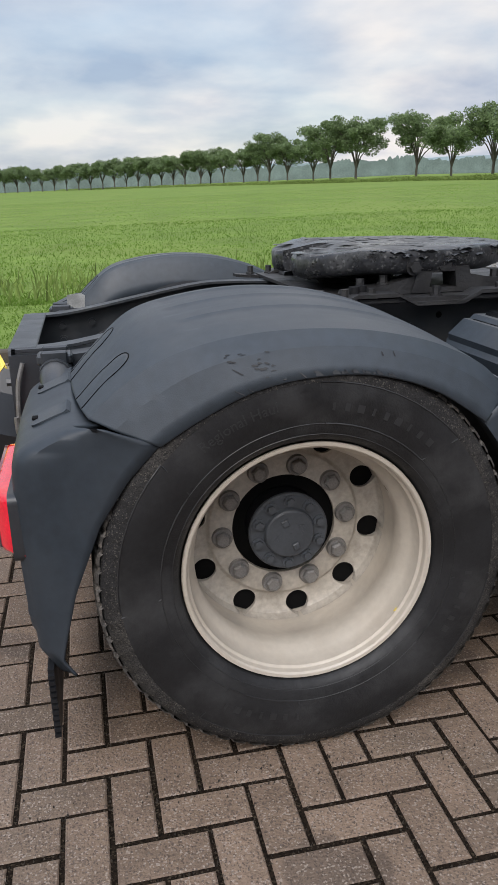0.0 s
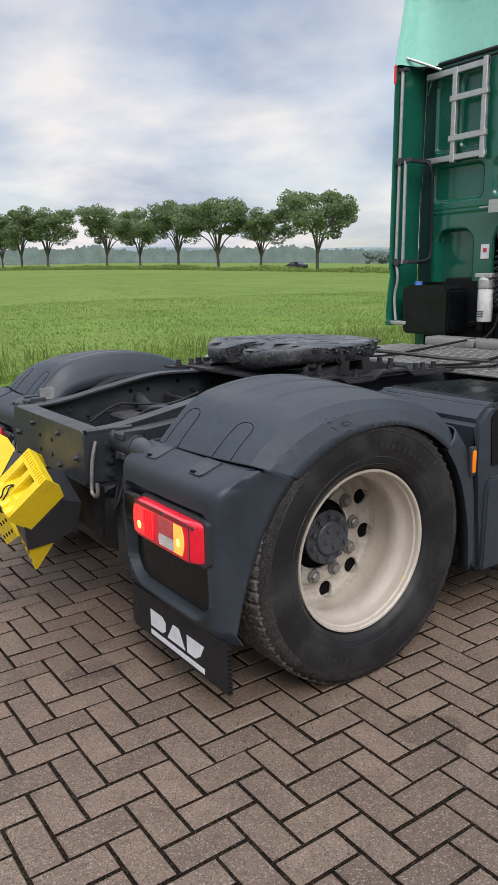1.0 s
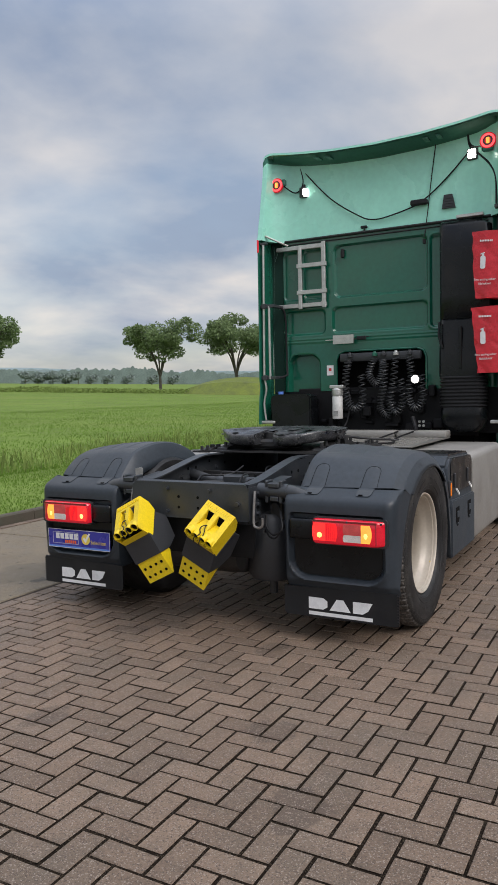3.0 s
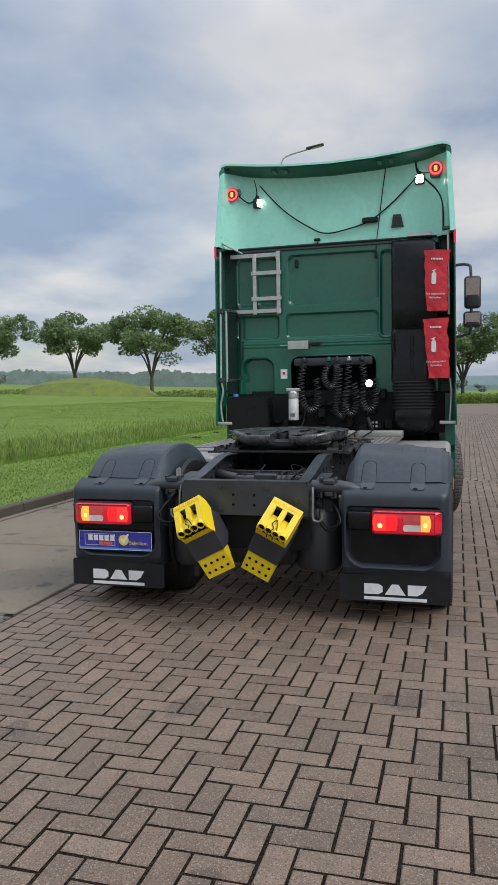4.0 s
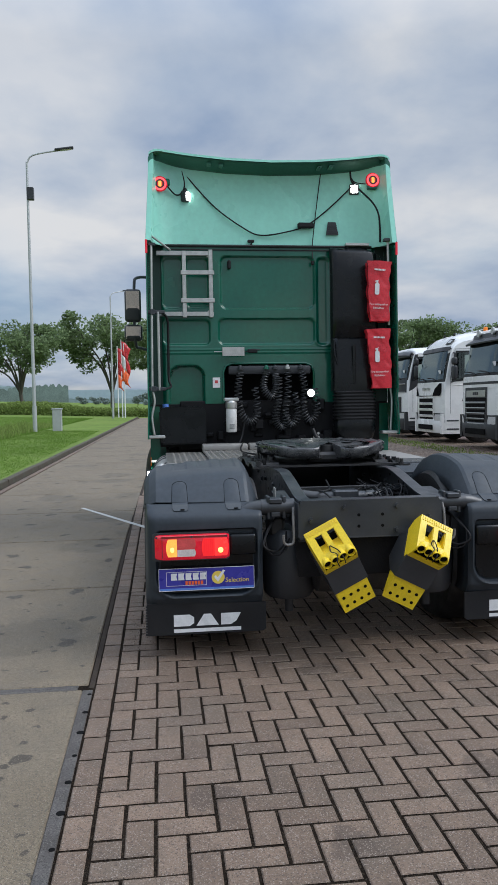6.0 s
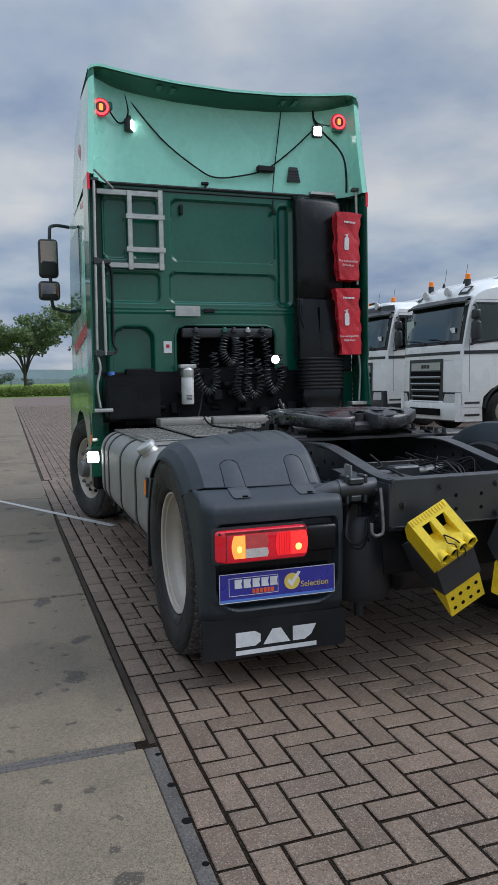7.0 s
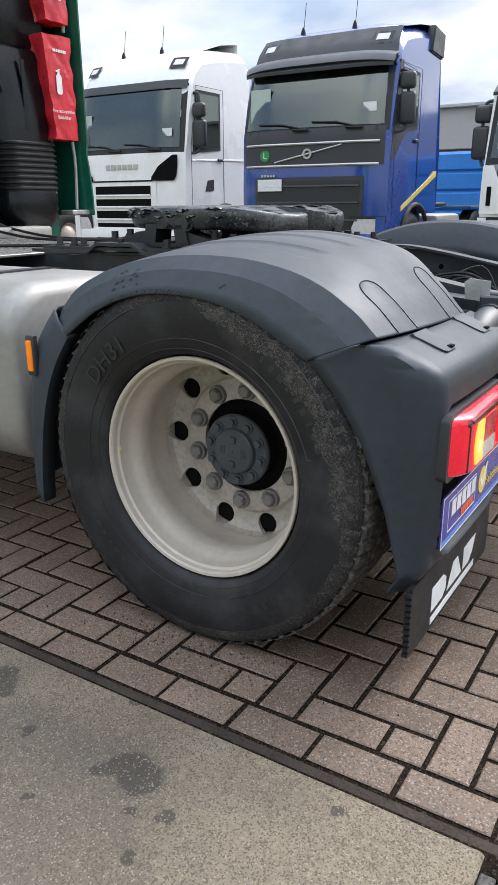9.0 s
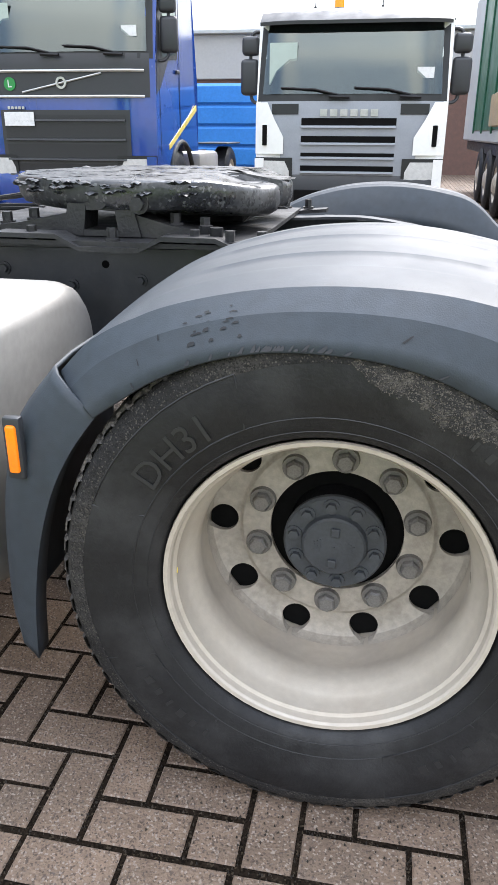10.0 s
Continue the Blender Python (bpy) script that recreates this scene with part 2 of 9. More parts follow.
# ------------------------------------------------------------------ materials
def mat(name, col, rough=0.5, metal=0.0, var=0.18, scale=6.0, bump=0.0, bscale=80.0, emit=0.0, coat=0.0, rvar=0.12,
        dirt=None, dscale=3.0, damt=0.5, random="", rnd=0.2, spec=0.5, emit_col=None, spots=None, grit=None, dust_sheen=None):
    """Painted, plastic, rubber or metal surface with variation at two scales."""
    m = bpy.data.materials.new(name)
    m.use_nodes = True
    nt = m.node_tree
    p = nt.nodes["Principled BSDF"]
    p.inputs["Metallic"].default_value = metal
    p.inputs["Specular IOR Level"].default_value = spec
    if coat:
        p.inputs["Coat Weight"].default_value, p.inputs["Coat Roughness"].default_value = coat, 0.08
    L = nt.links.new
    tc = nt.nodes.new("ShaderNodeTexCoord")
    where = nt.nodes.new("ShaderNodeNewGeometry").outputs["Position"] if random == "object" else tc.outputs["Object"]
    n1, n2 = nt.nodes.new("ShaderNodeTexNoise"), nt.nodes.new("ShaderNodeTexNoise")
    n1.inputs["Scale"].default_value, n1.inputs["Detail"].default_value = scale, 4.0
    n2.inputs["Scale"].default_value, n2.inputs["Detail"].default_value = scale * 11.0, 3.0
    for n in (n1, n2):
        L(where, n.inputs["Vector"])
    add = nt.nodes.new("ShaderNodeMath")
    add.operation = "ADD"
    L(n1.outputs["Fac"], add.inputs[0])
    L(n2.outputs["Fac"], add.inputs[1])
    mr = nt.nodes.new("ShaderNodeMapRange")
    mr.inputs["From Min"].default_value, mr.inputs["From Max"].default_value = 0.65, 1.35
    mr.inputs["To Min"].default_value, mr.inputs["To Max"].default_value = 1 - var, 1 + var
    L(add.outputs[0], mr.inputs["Value"])
    fac = mr.outputs[0]
    if random:
        if random == "object":
            src = nt.nodes.new("ShaderNodeObjectInfo").outputs["Random"]
        else:
            src = nt.nodes.new("ShaderNodeNewGeometry").outputs["Random Per Island"]
        m2 = nt.nodes.new("ShaderNodeMapRange")
        m2.inputs["To Min"].default_value, m2.inputs["To Max"].default_value = 1 - rnd, 1 + rnd
        L(src, m2.inputs["Value"])
        mul = nt.nodes.new("ShaderNodeMath")
        mul.operation = "MULTIPLY"
        L(fac, mul.inputs[0])
        L(m2.outputs[0], mul.inputs[1])
        fac = mul.outputs[0]
    scl = nt.nodes.new("ShaderNodeVectorMath")
    scl.operation = "SCALE"
    scl.inputs[0].default_value = col
    L(fac, scl.inputs["Scale"])
    out = scl.outputs[0]
    if dirt:
        n3 = nt.nodes.new("ShaderNodeTexNoise")
        n3.inputs["Scale"].default_value, n3.inputs["Detail"].default_value, n3.inputs["Roughness"].default_value = dscale, 6.0, 0.65
        L(where, n3.inputs["Vector"])
        r3 = nt.nodes.new("ShaderNodeMapRange")
        r3.inputs["From Min"].default_value, r3.inputs["From Max"].default_value = 0.48, 0.68
        r3.inputs["To Max"].default_value = damt
        L(n3.outputs["Fac"], r3.inputs["Value"])
        mx = nt.nodes.new("ShaderNodeMix")
        mx.data_type = "RGBA"
        L(r3.outputs[0], mx.inputs["Factor"])
        L(out, mx.inputs[6])
        mx.inputs[7].default_value = (*dirt, 1)
        out = mx.outputs[2]
    if dust_sheen:  # patchy dust and sky sheen, painted as a lighter tone on upward faces
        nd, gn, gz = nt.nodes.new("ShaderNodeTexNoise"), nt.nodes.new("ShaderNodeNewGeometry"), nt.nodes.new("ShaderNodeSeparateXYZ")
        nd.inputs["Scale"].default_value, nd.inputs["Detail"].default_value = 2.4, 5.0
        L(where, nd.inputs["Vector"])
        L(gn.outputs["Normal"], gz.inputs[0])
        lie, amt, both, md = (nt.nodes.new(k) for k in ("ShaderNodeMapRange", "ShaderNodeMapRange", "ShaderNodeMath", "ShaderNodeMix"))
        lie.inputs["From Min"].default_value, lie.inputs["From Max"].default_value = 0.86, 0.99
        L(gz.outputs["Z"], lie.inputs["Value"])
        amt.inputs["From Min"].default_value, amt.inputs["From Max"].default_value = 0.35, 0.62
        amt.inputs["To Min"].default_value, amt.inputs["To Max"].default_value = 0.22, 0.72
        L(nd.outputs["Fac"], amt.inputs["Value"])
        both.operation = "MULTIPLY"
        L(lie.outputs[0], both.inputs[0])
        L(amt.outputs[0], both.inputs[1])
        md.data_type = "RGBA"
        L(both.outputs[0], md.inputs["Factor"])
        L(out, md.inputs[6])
        md.inputs[7].default_value = (*dust_sheen, 1)
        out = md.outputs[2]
    for sc, ss, sr, sk in spots or ():  # scattered ragged stains: colour, cells a metre, radius in cells, strength
        vo, nv = nt.nodes.new("ShaderNodeTexVoronoi"), nt.nodes.new("ShaderNodeTexNoise")
        vo.voronoi_dimensions = "2D"
        nv.inputs["Scale"].default_value, nv.inputs["Detail"].default_value = ss * 5.0, 7.0
        L(where, nv.inputs["Vector"])
        vm = nt.nodes.new("ShaderNodeVectorMath")
        vm.operation = "MULTIPLY_ADD"
        vm.inputs[1].default_value = (0.34 / ss, 0.34 / ss, 0.0)
        L(nv.outputs["Color"], vm.inputs[0])
        L(where, vm.inputs[2])
        vo.inputs["Scale"].default_value, vo.inputs["Randomness"].default_value = ss, 1.0
        L(vm.outputs[0], vo.inputs["Vector"])
        rv = nt.nodes.new("ShaderNodeMapRange")
        rv.inputs["From Min"].default_value, rv.inputs["From Max"].default_value = sr * 0.8, sr
        rv.inputs["To Min"].default_value, rv.inputs["To Max"].default_value = sk, 0.0
        L(vo.outputs["Distance"], rv.inputs["Value"])
        mv = nt.nodes.new("ShaderNodeMix")
        mv.data_type = "RGBA"
        L(rv.outputs[0], mv.inputs["Factor"])
        L(out, mv.inputs[6])
        mv.inputs[7].default_value = (*sc, 1)
        out = mv.outputs[2]
    if grit:  # exposed aggregate: cells a metre, light grain, dark pit, share of each
        gs, gl, gd, ga, gb = grit
        gv = nt.nodes.new("ShaderNodeTexVoronoi")
        gv.inputs["Scale"].default_value, gv.inputs["Randomness"].default_value = gs, 1.0
        L(where, gv.inputs["Vector"])
        gx = nt.nodes.new("ShaderNodeSeparateColor")
        L(gv.outputs["Color"], gx.inputs[0])
        for chan, lim, tint, k in (("Red", ga, gl, 0.85), ("Green", gb, gd, 0.8)):
            gm = nt.nodes.new("ShaderNodeMapRange")
            gm.inputs["From Min"].default_value, gm.inputs["From Max"].default_value = 1 - lim, 1 - lim * 0.5
            gm.inputs["To Max"].default_value = k
            L(gx.outputs[chan], gm.inputs["Value"])
            gc = nt.nodes.new("ShaderNodeMix")
            gc.data_type = "RGBA"
            L(gm.outputs[0], gc.inputs["Factor"])
            L(out, gc.inputs[6])
            gc.inputs[7].default_value = (*tint, 1)
            out = gc.outputs[2]
    L(out, p.inputs["Base Color"])
    rr = nt.nodes.new("ShaderNodeMapRange")
    rr.inputs["From Min"].default_value, rr.inputs["From Max"].default_value = 0.3, 0.7
    rr.inputs["To Min"].default_value, rr.inputs["To Max"].default_value = max(rough - rvar, 0.02), min(rough + rvar, 1)
    L(n1.outputs["Fac"], rr.inputs["Value"])
    L(rr.outputs[0], p.inputs["Roughness"])
    if bump:
        nb = nt.nodes.new("ShaderNodeTexNoise")
        nb.inputs["Scale"].default_value, nb.inputs["Detail"].default_value = bscale, 4.0
        L(where, nb.inputs["Vector"])
        bn = nt.nodes.new("ShaderNodeBump")
        bn.inputs["Strength"].default_value, bn.inputs["Distance"].default_value = min(bump, 1.0), 0.004
        L(nb.outputs["Fac"], bn.inputs["Height"])
        L(bn.outputs[0], p.inputs["Normal"])
    if emit:
        p.inputs["Emission Color"].default_value = (*(emit_col or col), 1)
        p.inputs["Emission Strength"].default_value = emit
    return m


def glass(name, tint, rough=0.02):
    """Cab glazing: a tinted clear pane with a mirror-like surface."""
    m = bpy.data.materials.new(name)
    m.use_nodes = True
    nt = m.node_tree
    nt.nodes.clear()
    clear, gloss = nt.nodes.new("ShaderNodeBsdfTransparent"), nt.nodes.new("ShaderNodeBsdfGlossy")
    clear.inputs["Color"].default_value = (*tint, 1)
    gloss.inputs["Color"].default_value, gloss.inputs["Roughness"].default_value = (0.74, 0.86, 0.86, 1), rough
    fr, mx, out = nt.nodes.new("ShaderNodeFresnel"), nt.nodes.new("ShaderNodeMixShader"), nt.nodes.new("ShaderNodeOutputMaterial")
    fr.inputs["IOR"].default_value = 2.2
    nt.links.new(fr.outputs[0], mx.inputs[0])
    nt.links.new(clear.outputs[0], mx.inputs[1])
    nt.links.new(gloss.outputs[0], mx.inputs[2])
    nt.links.new(mx.outputs[0], out.inputs["Surface"])
    return m


# the paler top tint puts the crowns' sky sheen and dust into the colour
M_PLASTIC = mat("black_plastic", (0.0275, 0.0365, 0.0465), 0.58, spec=0.55, rvar=0.12, dust_sheen=(0.078, 0.080, 0.080), var=0.25, scale=3.5, bump=0.12, bscale=420, dirt=(0.040, 0.045, 0.050), dscale=3.2, damt=0.35)
M_PANEL = mat("smooth_dark_grey_plastic", (0.0235, 0.0312, 0.0400), 0.50, spec=0.45, rvar=0.12, var=0.2, scale=4, bump=0.06, bscale=420, dirt=(0.030, 0.032, 0.034), dscale=4, damt=0.25)
M_PLASTIC2 = mat("smooth_black_plastic", (0.005, 0.006, 0.007), 0.27, spec=0.32, var=0.15, bump=0.06, bscale=300)
M_FLAP = mat("rubber_flap", (0.009, 0.010, 0.012), 0.45, spec=0.4, var=0.2, scale=9, bump=0.1, dirt=(0.035, 0.033, 0.031), damt=0.4)
M_TYRE = mat("tyre_rubber", (0.0135, 0.0135, 0.0142), 0.54, var=0.3, scale=7, bump=0.3, bscale=190, dirt=(0.050, 0.050, 0.050), dscale=5.5, damt=0.6, spec=0.35)
M_SHOULDER = mat("dusty_tyre_shoulder", (0.020, 0.019, 0.019), 0.8, spec=0.3, var=0.3, scale=12, bump=0.7, bscale=150, dirt=(0.085, 0.077, 0.066), dscale=3, damt=0.6, grit=(420, (0.085, 0.077, 0.066), (0.010, 0.010, 0.010), 0.14, 0.4))
M_TYRE_TEXT = mat("tyre_lettering", (0.020, 0.020, 0.021), 0.5, var=0.1)
M_TREAD = mat("worn_tread", (0.060, 0.055, 0.050), 0.8, var=0.3, scale=14, bump=0.4, bscale=240, dirt=(0.22, 0.195, 0.17), dscale=60, damt=0.9)
M_RIM = mat("painted_rim", (0.52, 0.465, 0.39), 0.38, metal=0.1, var=0.09, scale=5, bump=0.05, bscale=300, dirt=(0.36, 0.29, 0.22), dscale=6, damt=0.32)
M_DISC = mat("grimy_wheel_disc", (0.44, 0.40, 0.345), 0.5, metal=0.1, var=0.25, scale=7, bump=0.15, bscale=260, dirt=(0.22, 0.19, 0.155), dscale=14, damt=0.5)
M_HUB = mat("hub_paint", (0.052, 0.058, 0.066), 0.5, var=0.2, scale=12, bump=0.12, bscale=260)
M_NUT = mat("wheel_nut_steel", (0.215, 0.208, 0.20), 0.42, metal=0.4, var=0.3, scale=30, dirt=(0.12, 0.10, 0.08), dscale=25, damt=0.5)
# near-black for black parts; fills holes and hollows in place of their shade
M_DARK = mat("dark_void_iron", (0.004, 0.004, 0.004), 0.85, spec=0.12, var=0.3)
M_FRAME = mat("chassis_paint", (0.019, 0.023, 0.028), 0.42, spec=0.75, var=0.2, scale=8, bump=0.12, bscale=260, dirt=(0.09, 0.085, 0.078), dscale=5, damt=0.3)
M_BLACKIRON = mat("black_engine_iron", (0.007, 0.007, 0.008), 0.6, spec=0.25, var=0.35, scale=14, bump=0.4, bscale=110)
M_IRON = mat("greasy_iron", (0.018, 0.018, 0.019), 0.5, var=0.35, scale=14, bump=0.5, bscale=110, dirt=(0.05, 0.046, 0.04), dscale=8, damt=0.4)
M_GREASE = mat("grease_covered_plate", (0.022, 0.023, 0.026), 0.34, metal=0.0, spec=0.8, var=0.5, scale=9, bump=0.55, bscale=42, rvar=0.22, dirt=(0.13, 0.13, 0.127), dscale=6, damt=0.5, grit=(150, (0.12, 0.12, 0.118), (0.008, 0.008, 0.008), 0.12, 0.3))
M_ALU = mat("dull_aluminium", (0.33, 0.318, 0.295), 0.55, metal=0.5, var=0.1, scale=4, bump=0.06, bscale=260, dirt=(0.27, 0.255, 0.23), dscale=3, damt=0.4)
M_DECK = mat("deck_aluminium", (0.27, 0.26, 0.24), 0.45, metal=0.7, var=0.2, scale=8, dirt=(0.2, 0.19, 0.17), dscale=4, damt=0.5)
M_STEEL = mat("galvanised_steel", (0.5, 0.5, 0.48), 0.4, metal=0.7, var=0.2, scale=20)
M_GREEN = mat("dark_green_paint", (0.006, 0.104, 0.064), 0.18, var=0.14, scale=2.2, coat=0.4, bump=0.03, bscale=20, dirt=(0.012, 0.095, 0.055), dscale=1.6, damt=0.35)
# the cab's dark green again, with the seam's shade in its colour
M_SHADEGREEN = mat("blackish_green_seam_paint", (0.006, 0.034, 0.024), 0.5, var=0.2, scale=4)
# roof mint darkened for the shade under the rim
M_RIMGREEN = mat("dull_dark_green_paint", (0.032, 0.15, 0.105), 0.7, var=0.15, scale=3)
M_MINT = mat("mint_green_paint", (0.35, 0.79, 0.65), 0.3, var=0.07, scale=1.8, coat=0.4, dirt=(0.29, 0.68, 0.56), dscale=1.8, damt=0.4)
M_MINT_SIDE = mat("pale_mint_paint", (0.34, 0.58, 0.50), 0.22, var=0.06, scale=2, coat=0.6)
M_STRIPE = mat("red_stripe_paint", (0.5, 0.03, 0.035), 0.3, var=0.1)
M_SEAL = mat("rubber_seal", (0.012, 0.014, 0.014), 0.6, var=0.2)
M_RED = mat("red_tarpaulin", (0.56, 0.022, 0.035), 0.33, var=0.25, scale=7, bump=1.0, bscale=18)
M_YELLOW = mat("yellow_plastic", (0.83, 0.60, 0.015), 0.4, var=0.12, scale=9, bump=0.08, bscale=120, dirt=(0.35, 0.24, 0.02), dscale=9, damt=0.35)
M_WHITE_MARK = mat("white_print", (0.72, 0.73, 0.73), 0.5, var=0.08, scale=25, dirt=(0.4, 0.4, 0.4), dscale=20, damt=0.3)
M_BLUE_PLATE = mat("blue_plate", (0.035, 0.035, 0.30), 0.3, var=0.06, coat=0.3)
M_BLUE_LIGHT = mat("light_blue_print", (0.10, 0.22, 0.62), 0.35, var=0.05)
M_ORANGE = mat("orange_print", (0.75, 0.12, 0.03), 0.4, var=0.05)
M_GOLD = mat("yellow_print", (0.72, 0.56, 0.10), 0.4, var=0.05)
M_LENS = mat("red_lens", (0.50, 0.006, 0.020), 0.12, var=0.25, scale=14, coat=0.6, emit=0.42)
M_LENS_GLOW = mat("lit_red_lens", (0.8, 0.03, 0.02), 0.2, var=0.25, scale=24, coat=0.5, emit=0.85, emit_col=(1.0, 0.028, 0.03))
M_AMBER_LIT = mat("lit_amber_lens", (0.85, 0.34, 0.10), 0.2, var=0.15, scale=30, emit=0.85, emit_col=(1.0, 0.45, 0.07))
M_AMBER = mat("amber_lens", (0.80, 0.20, 0.01), 0.15, var=0.15, scale=40, emit=0.14)
M_CLEAR = mat("clear_lens", (0.66, 0.60, 0.57), 0.15, var=0.3, scale=22, coat=0.4)
M_INDIC = mat("indicator_lens", (0.80, 0.40, 0.10), 0.15, var=0.3, scale=22, coat=0.4, emit=0.85, emit_col=(1.0, 0.30, 0.03))
M_RED_WARM = mat("lit_red_lens_field", (0.75, 0.02, 0.015), 0.15, var=0.25, scale=26, coat=0.5, emit=0.5, emit_col=(1.0, 0.012, 0.025))
M_BULB = mat("lit_bulb", (1.0, 0.7, 0.3), 0.3, emit=1.5, emit_col=(1.0, 0.50, 0.10))
M_LED = mat("lit_work_lamp", (1, 1, 1), 0.3, emit=9.0, emit_col=(1.0, 0.98, 0.92))
M_CABLE = mat("black_cable", (0.010, 0.010, 0.011), 0.55, spec=0.3, var=0.2)
M_HOSE = mat("coiled_hose", (0.028, 0.03, 0.032), 0.35, var=0.2)
M_BOTTLE = mat("white_filter_can", (0.62, 0.62, 0.60), 0.35, var=0.1, dirt=(0.3, 0.3, 0.28), dscale=14, damt=0.4)
M_GLASS = glass("cab_glass", (0.42, 0.50, 0.48))
M_WPAINT = mat("white_truck_paint", (0.80, 0.80, 0.78), 0.25, var=0.04, scale=1.5, coat=0.5)
M_BPAINT = mat("blue_truck_paint", (0.016, 0.055, 0.26), 0.2, var=0.08, scale=1.5, coat=0.7)
M_GREYP = mat("grey_grille_paint", (0.27, 0.29, 0.32), 0.4, var=0.08)
M_DARKP = mat("dark_trim", (0.030, 0.032, 0.036), 0.45, var=0.12)
M_HEAD = mat("headlamp_glass", (0.55, 0.56, 0.55), 0.12, var=0.2, scale=15, coat=0.6)
M_CONC = mat("concrete_slab", (0.200, 0.161, 0.110), 0.75, var=0.3, scale=5, bump=1.0, bscale=150, dirt=(0.150, 0.116, 0.074), dscale=1.1, damt=0.75, spots=[((0.10, 0.085, 0.062), 0.5, 0.20, 0.55), ((0.042, 0.036, 0.028), 1.3, 0.085, 0.85), ((0.035, 0.03, 0.024), 4.2, 0.075, 0.8)], grit=(330, (0.29, 0.245, 0.18), (0.075, 0.060, 0.043), 0.13, 0.34))
M_KERB = mat("kerb_concrete", (0.072, 0.058, 0.042), 0.85, var=0.25, scale=5, bump=0.5, bscale=120, dirt=(0.06, 0.065, 0.04), dscale=4, damt=0.6)
M_STEELEDGE = mat("slab_edge_strip", (0.100, 0.090, 0.082), 0.7, metal=0.1, var=0.35, scale=9, bump=0.6, bscale=120, dirt=(0.042, 0.034, 0.027), dscale=5, damt=0.8, grit=(260, (0.16, 0.145, 0.125), (0.03, 0.026, 0.022), 0.12, 0.2))
M_KERBSOIL = mat("packed_dark_soil", (0.046, 0.036, 0.029), 0.9, spec=0.15, var=0.45, scale=14, bump=1.0, bscale=90, dirt=(0.075, 0.062, 0.046), dscale=6, damt=0.6)
M_JOINT = mat("dark_joint_sand", (0.017, 0.012, 0.0085), 0.95, spec=0.05, var=0.5, scale=18, bump=0.8, grit=(260, (0.06, 0.047, 0.033), (0.005, 0.004, 0.003), 0.2, 0.4))
M_SOIL = mat("joint_soil", (0.030, 0.023, 0.016), 0.95, var=0.4, scale=20, random="island", rnd=0.6)
BRICK = (0.183, 0.129, 0.092)
M_BRICK = mat("brick_paver", BRICK, 0.62, var=0.24, scale=9, bump=1.0, bscale=170, dirt=(0.122, 0.100, 0.076), dscale=1.7, damt=0.6, random="object", rnd=0.2, spec=0.35, spots=[((0.06, 0.045, 0.036), 0.9, 0.10, 0.5)], grit=(270, (0.31, 0.255, 0.21), (0.075, 0.055, 0.043), 0.16, 0.20))
M_BRICK_FAR = mat("brick_paver_joined", BRICK, 0.62, var=0.24, scale=9, bump=1.0, bscale=170, dirt=(0.122, 0.100, 0.076), dscale=1.7, damt=0.6, random="island", rnd=0.2, spec=0.35, spots=[((0.06, 0.045, 0.036), 0.9, 0.10, 0.5)], grit=(270, (0.31, 0.255, 0.21), (0.075, 0.055, 0.043), 0.16, 0.20))
M_GRASS = mat("meadow_grass", (0.142, 0.208, 0.050), 0.95, spec=0.05, var=0.28, scale=0.5, bump=0.6, bscale=9, dirt=(0.185, 0.235, 0.064), dscale=0.11, damt=0.7)
def leafy(m, share):
    """Let some light through a leaf or blade."""
    nt = m.node_tree
    p = nt.nodes["Principled BSDF"]
    tr, mx = nt.nodes.new("ShaderNodeBsdfTranslucent"), nt.nodes.new("ShaderNodeMixShader")
    mx.inputs[0].default_value = share
    nt.links.new(p.inputs["Base Color"].links[0].from_socket, tr.inputs["Color"])
    nt.links.new(p.outputs[0], mx.inputs[1])
    nt.links.new(tr.outputs[0], mx.inputs[2])
    nt.links.new(mx.outputs[0], nt.nodes["Material Output"].inputs["Surface"])
    return m


M_BLADE = leafy(mat("grass_blades", (0.150, 0.250, 0.045), 0.9, spec=0.05, var=0.15, scale=0.4, random="island", rnd=0.08), 0.6)
M_WEED = leafy(mat("tall_weeds", (0.20, 0.265, 0.075), 0.8, spec=0.1, var=0.3, scale=0.8, random="island", rnd=0.3), 0.5)
M_LEAF = leafy(mat("tree_leaves", (0.180, 0.245, 0.115), 0.8, spec=0.2, var=0.25, scale=0.5, random="island", rnd=0.3), 0.42)
M_BARK = mat("bark", (0.09, 0.08, 0.065), 0.9, var=0.3, scale=4, bump=0.6, bscale=20)
# distance haze is painted into these pale blue-grey base colours
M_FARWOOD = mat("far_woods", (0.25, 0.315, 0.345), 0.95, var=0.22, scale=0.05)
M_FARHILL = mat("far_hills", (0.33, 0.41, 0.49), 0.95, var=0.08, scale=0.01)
M_POST = mat("lamp_post_grey", (0.42, 0.44, 0.44), 0.45, metal=0.3, var=0.1)
M_SHEDW = mat("pale_cladding", (0.38, 0.38, 0.37), 0.6, var=0.06, scale=1.2)
M_SHEDB = mat("dark_brickwork", (0.13, 0.075, 0.06), 0.85, var=0.25, scale=8)
M_CONTB = mat("blue_container", (0.03, 0.22, 0.62), 0.45, var=0.12, scale=2)
M_TARP = mat("green_tarpaulin", (0.015, 0.10, 0.055), 0.4, var=0.15, scale=2)
M_WOOD = mat("weathered_timber", (0.30, 0.22, 0.13), 0.8, var=0.3, scale=9)

# ------------------------------------------------------------------ ground
SLAB_Y, KERB_Y, ROAD_END = 1.60, 3.95, 66.0
BEND = 0.0115  # beyond the tractor the road swings gently aside


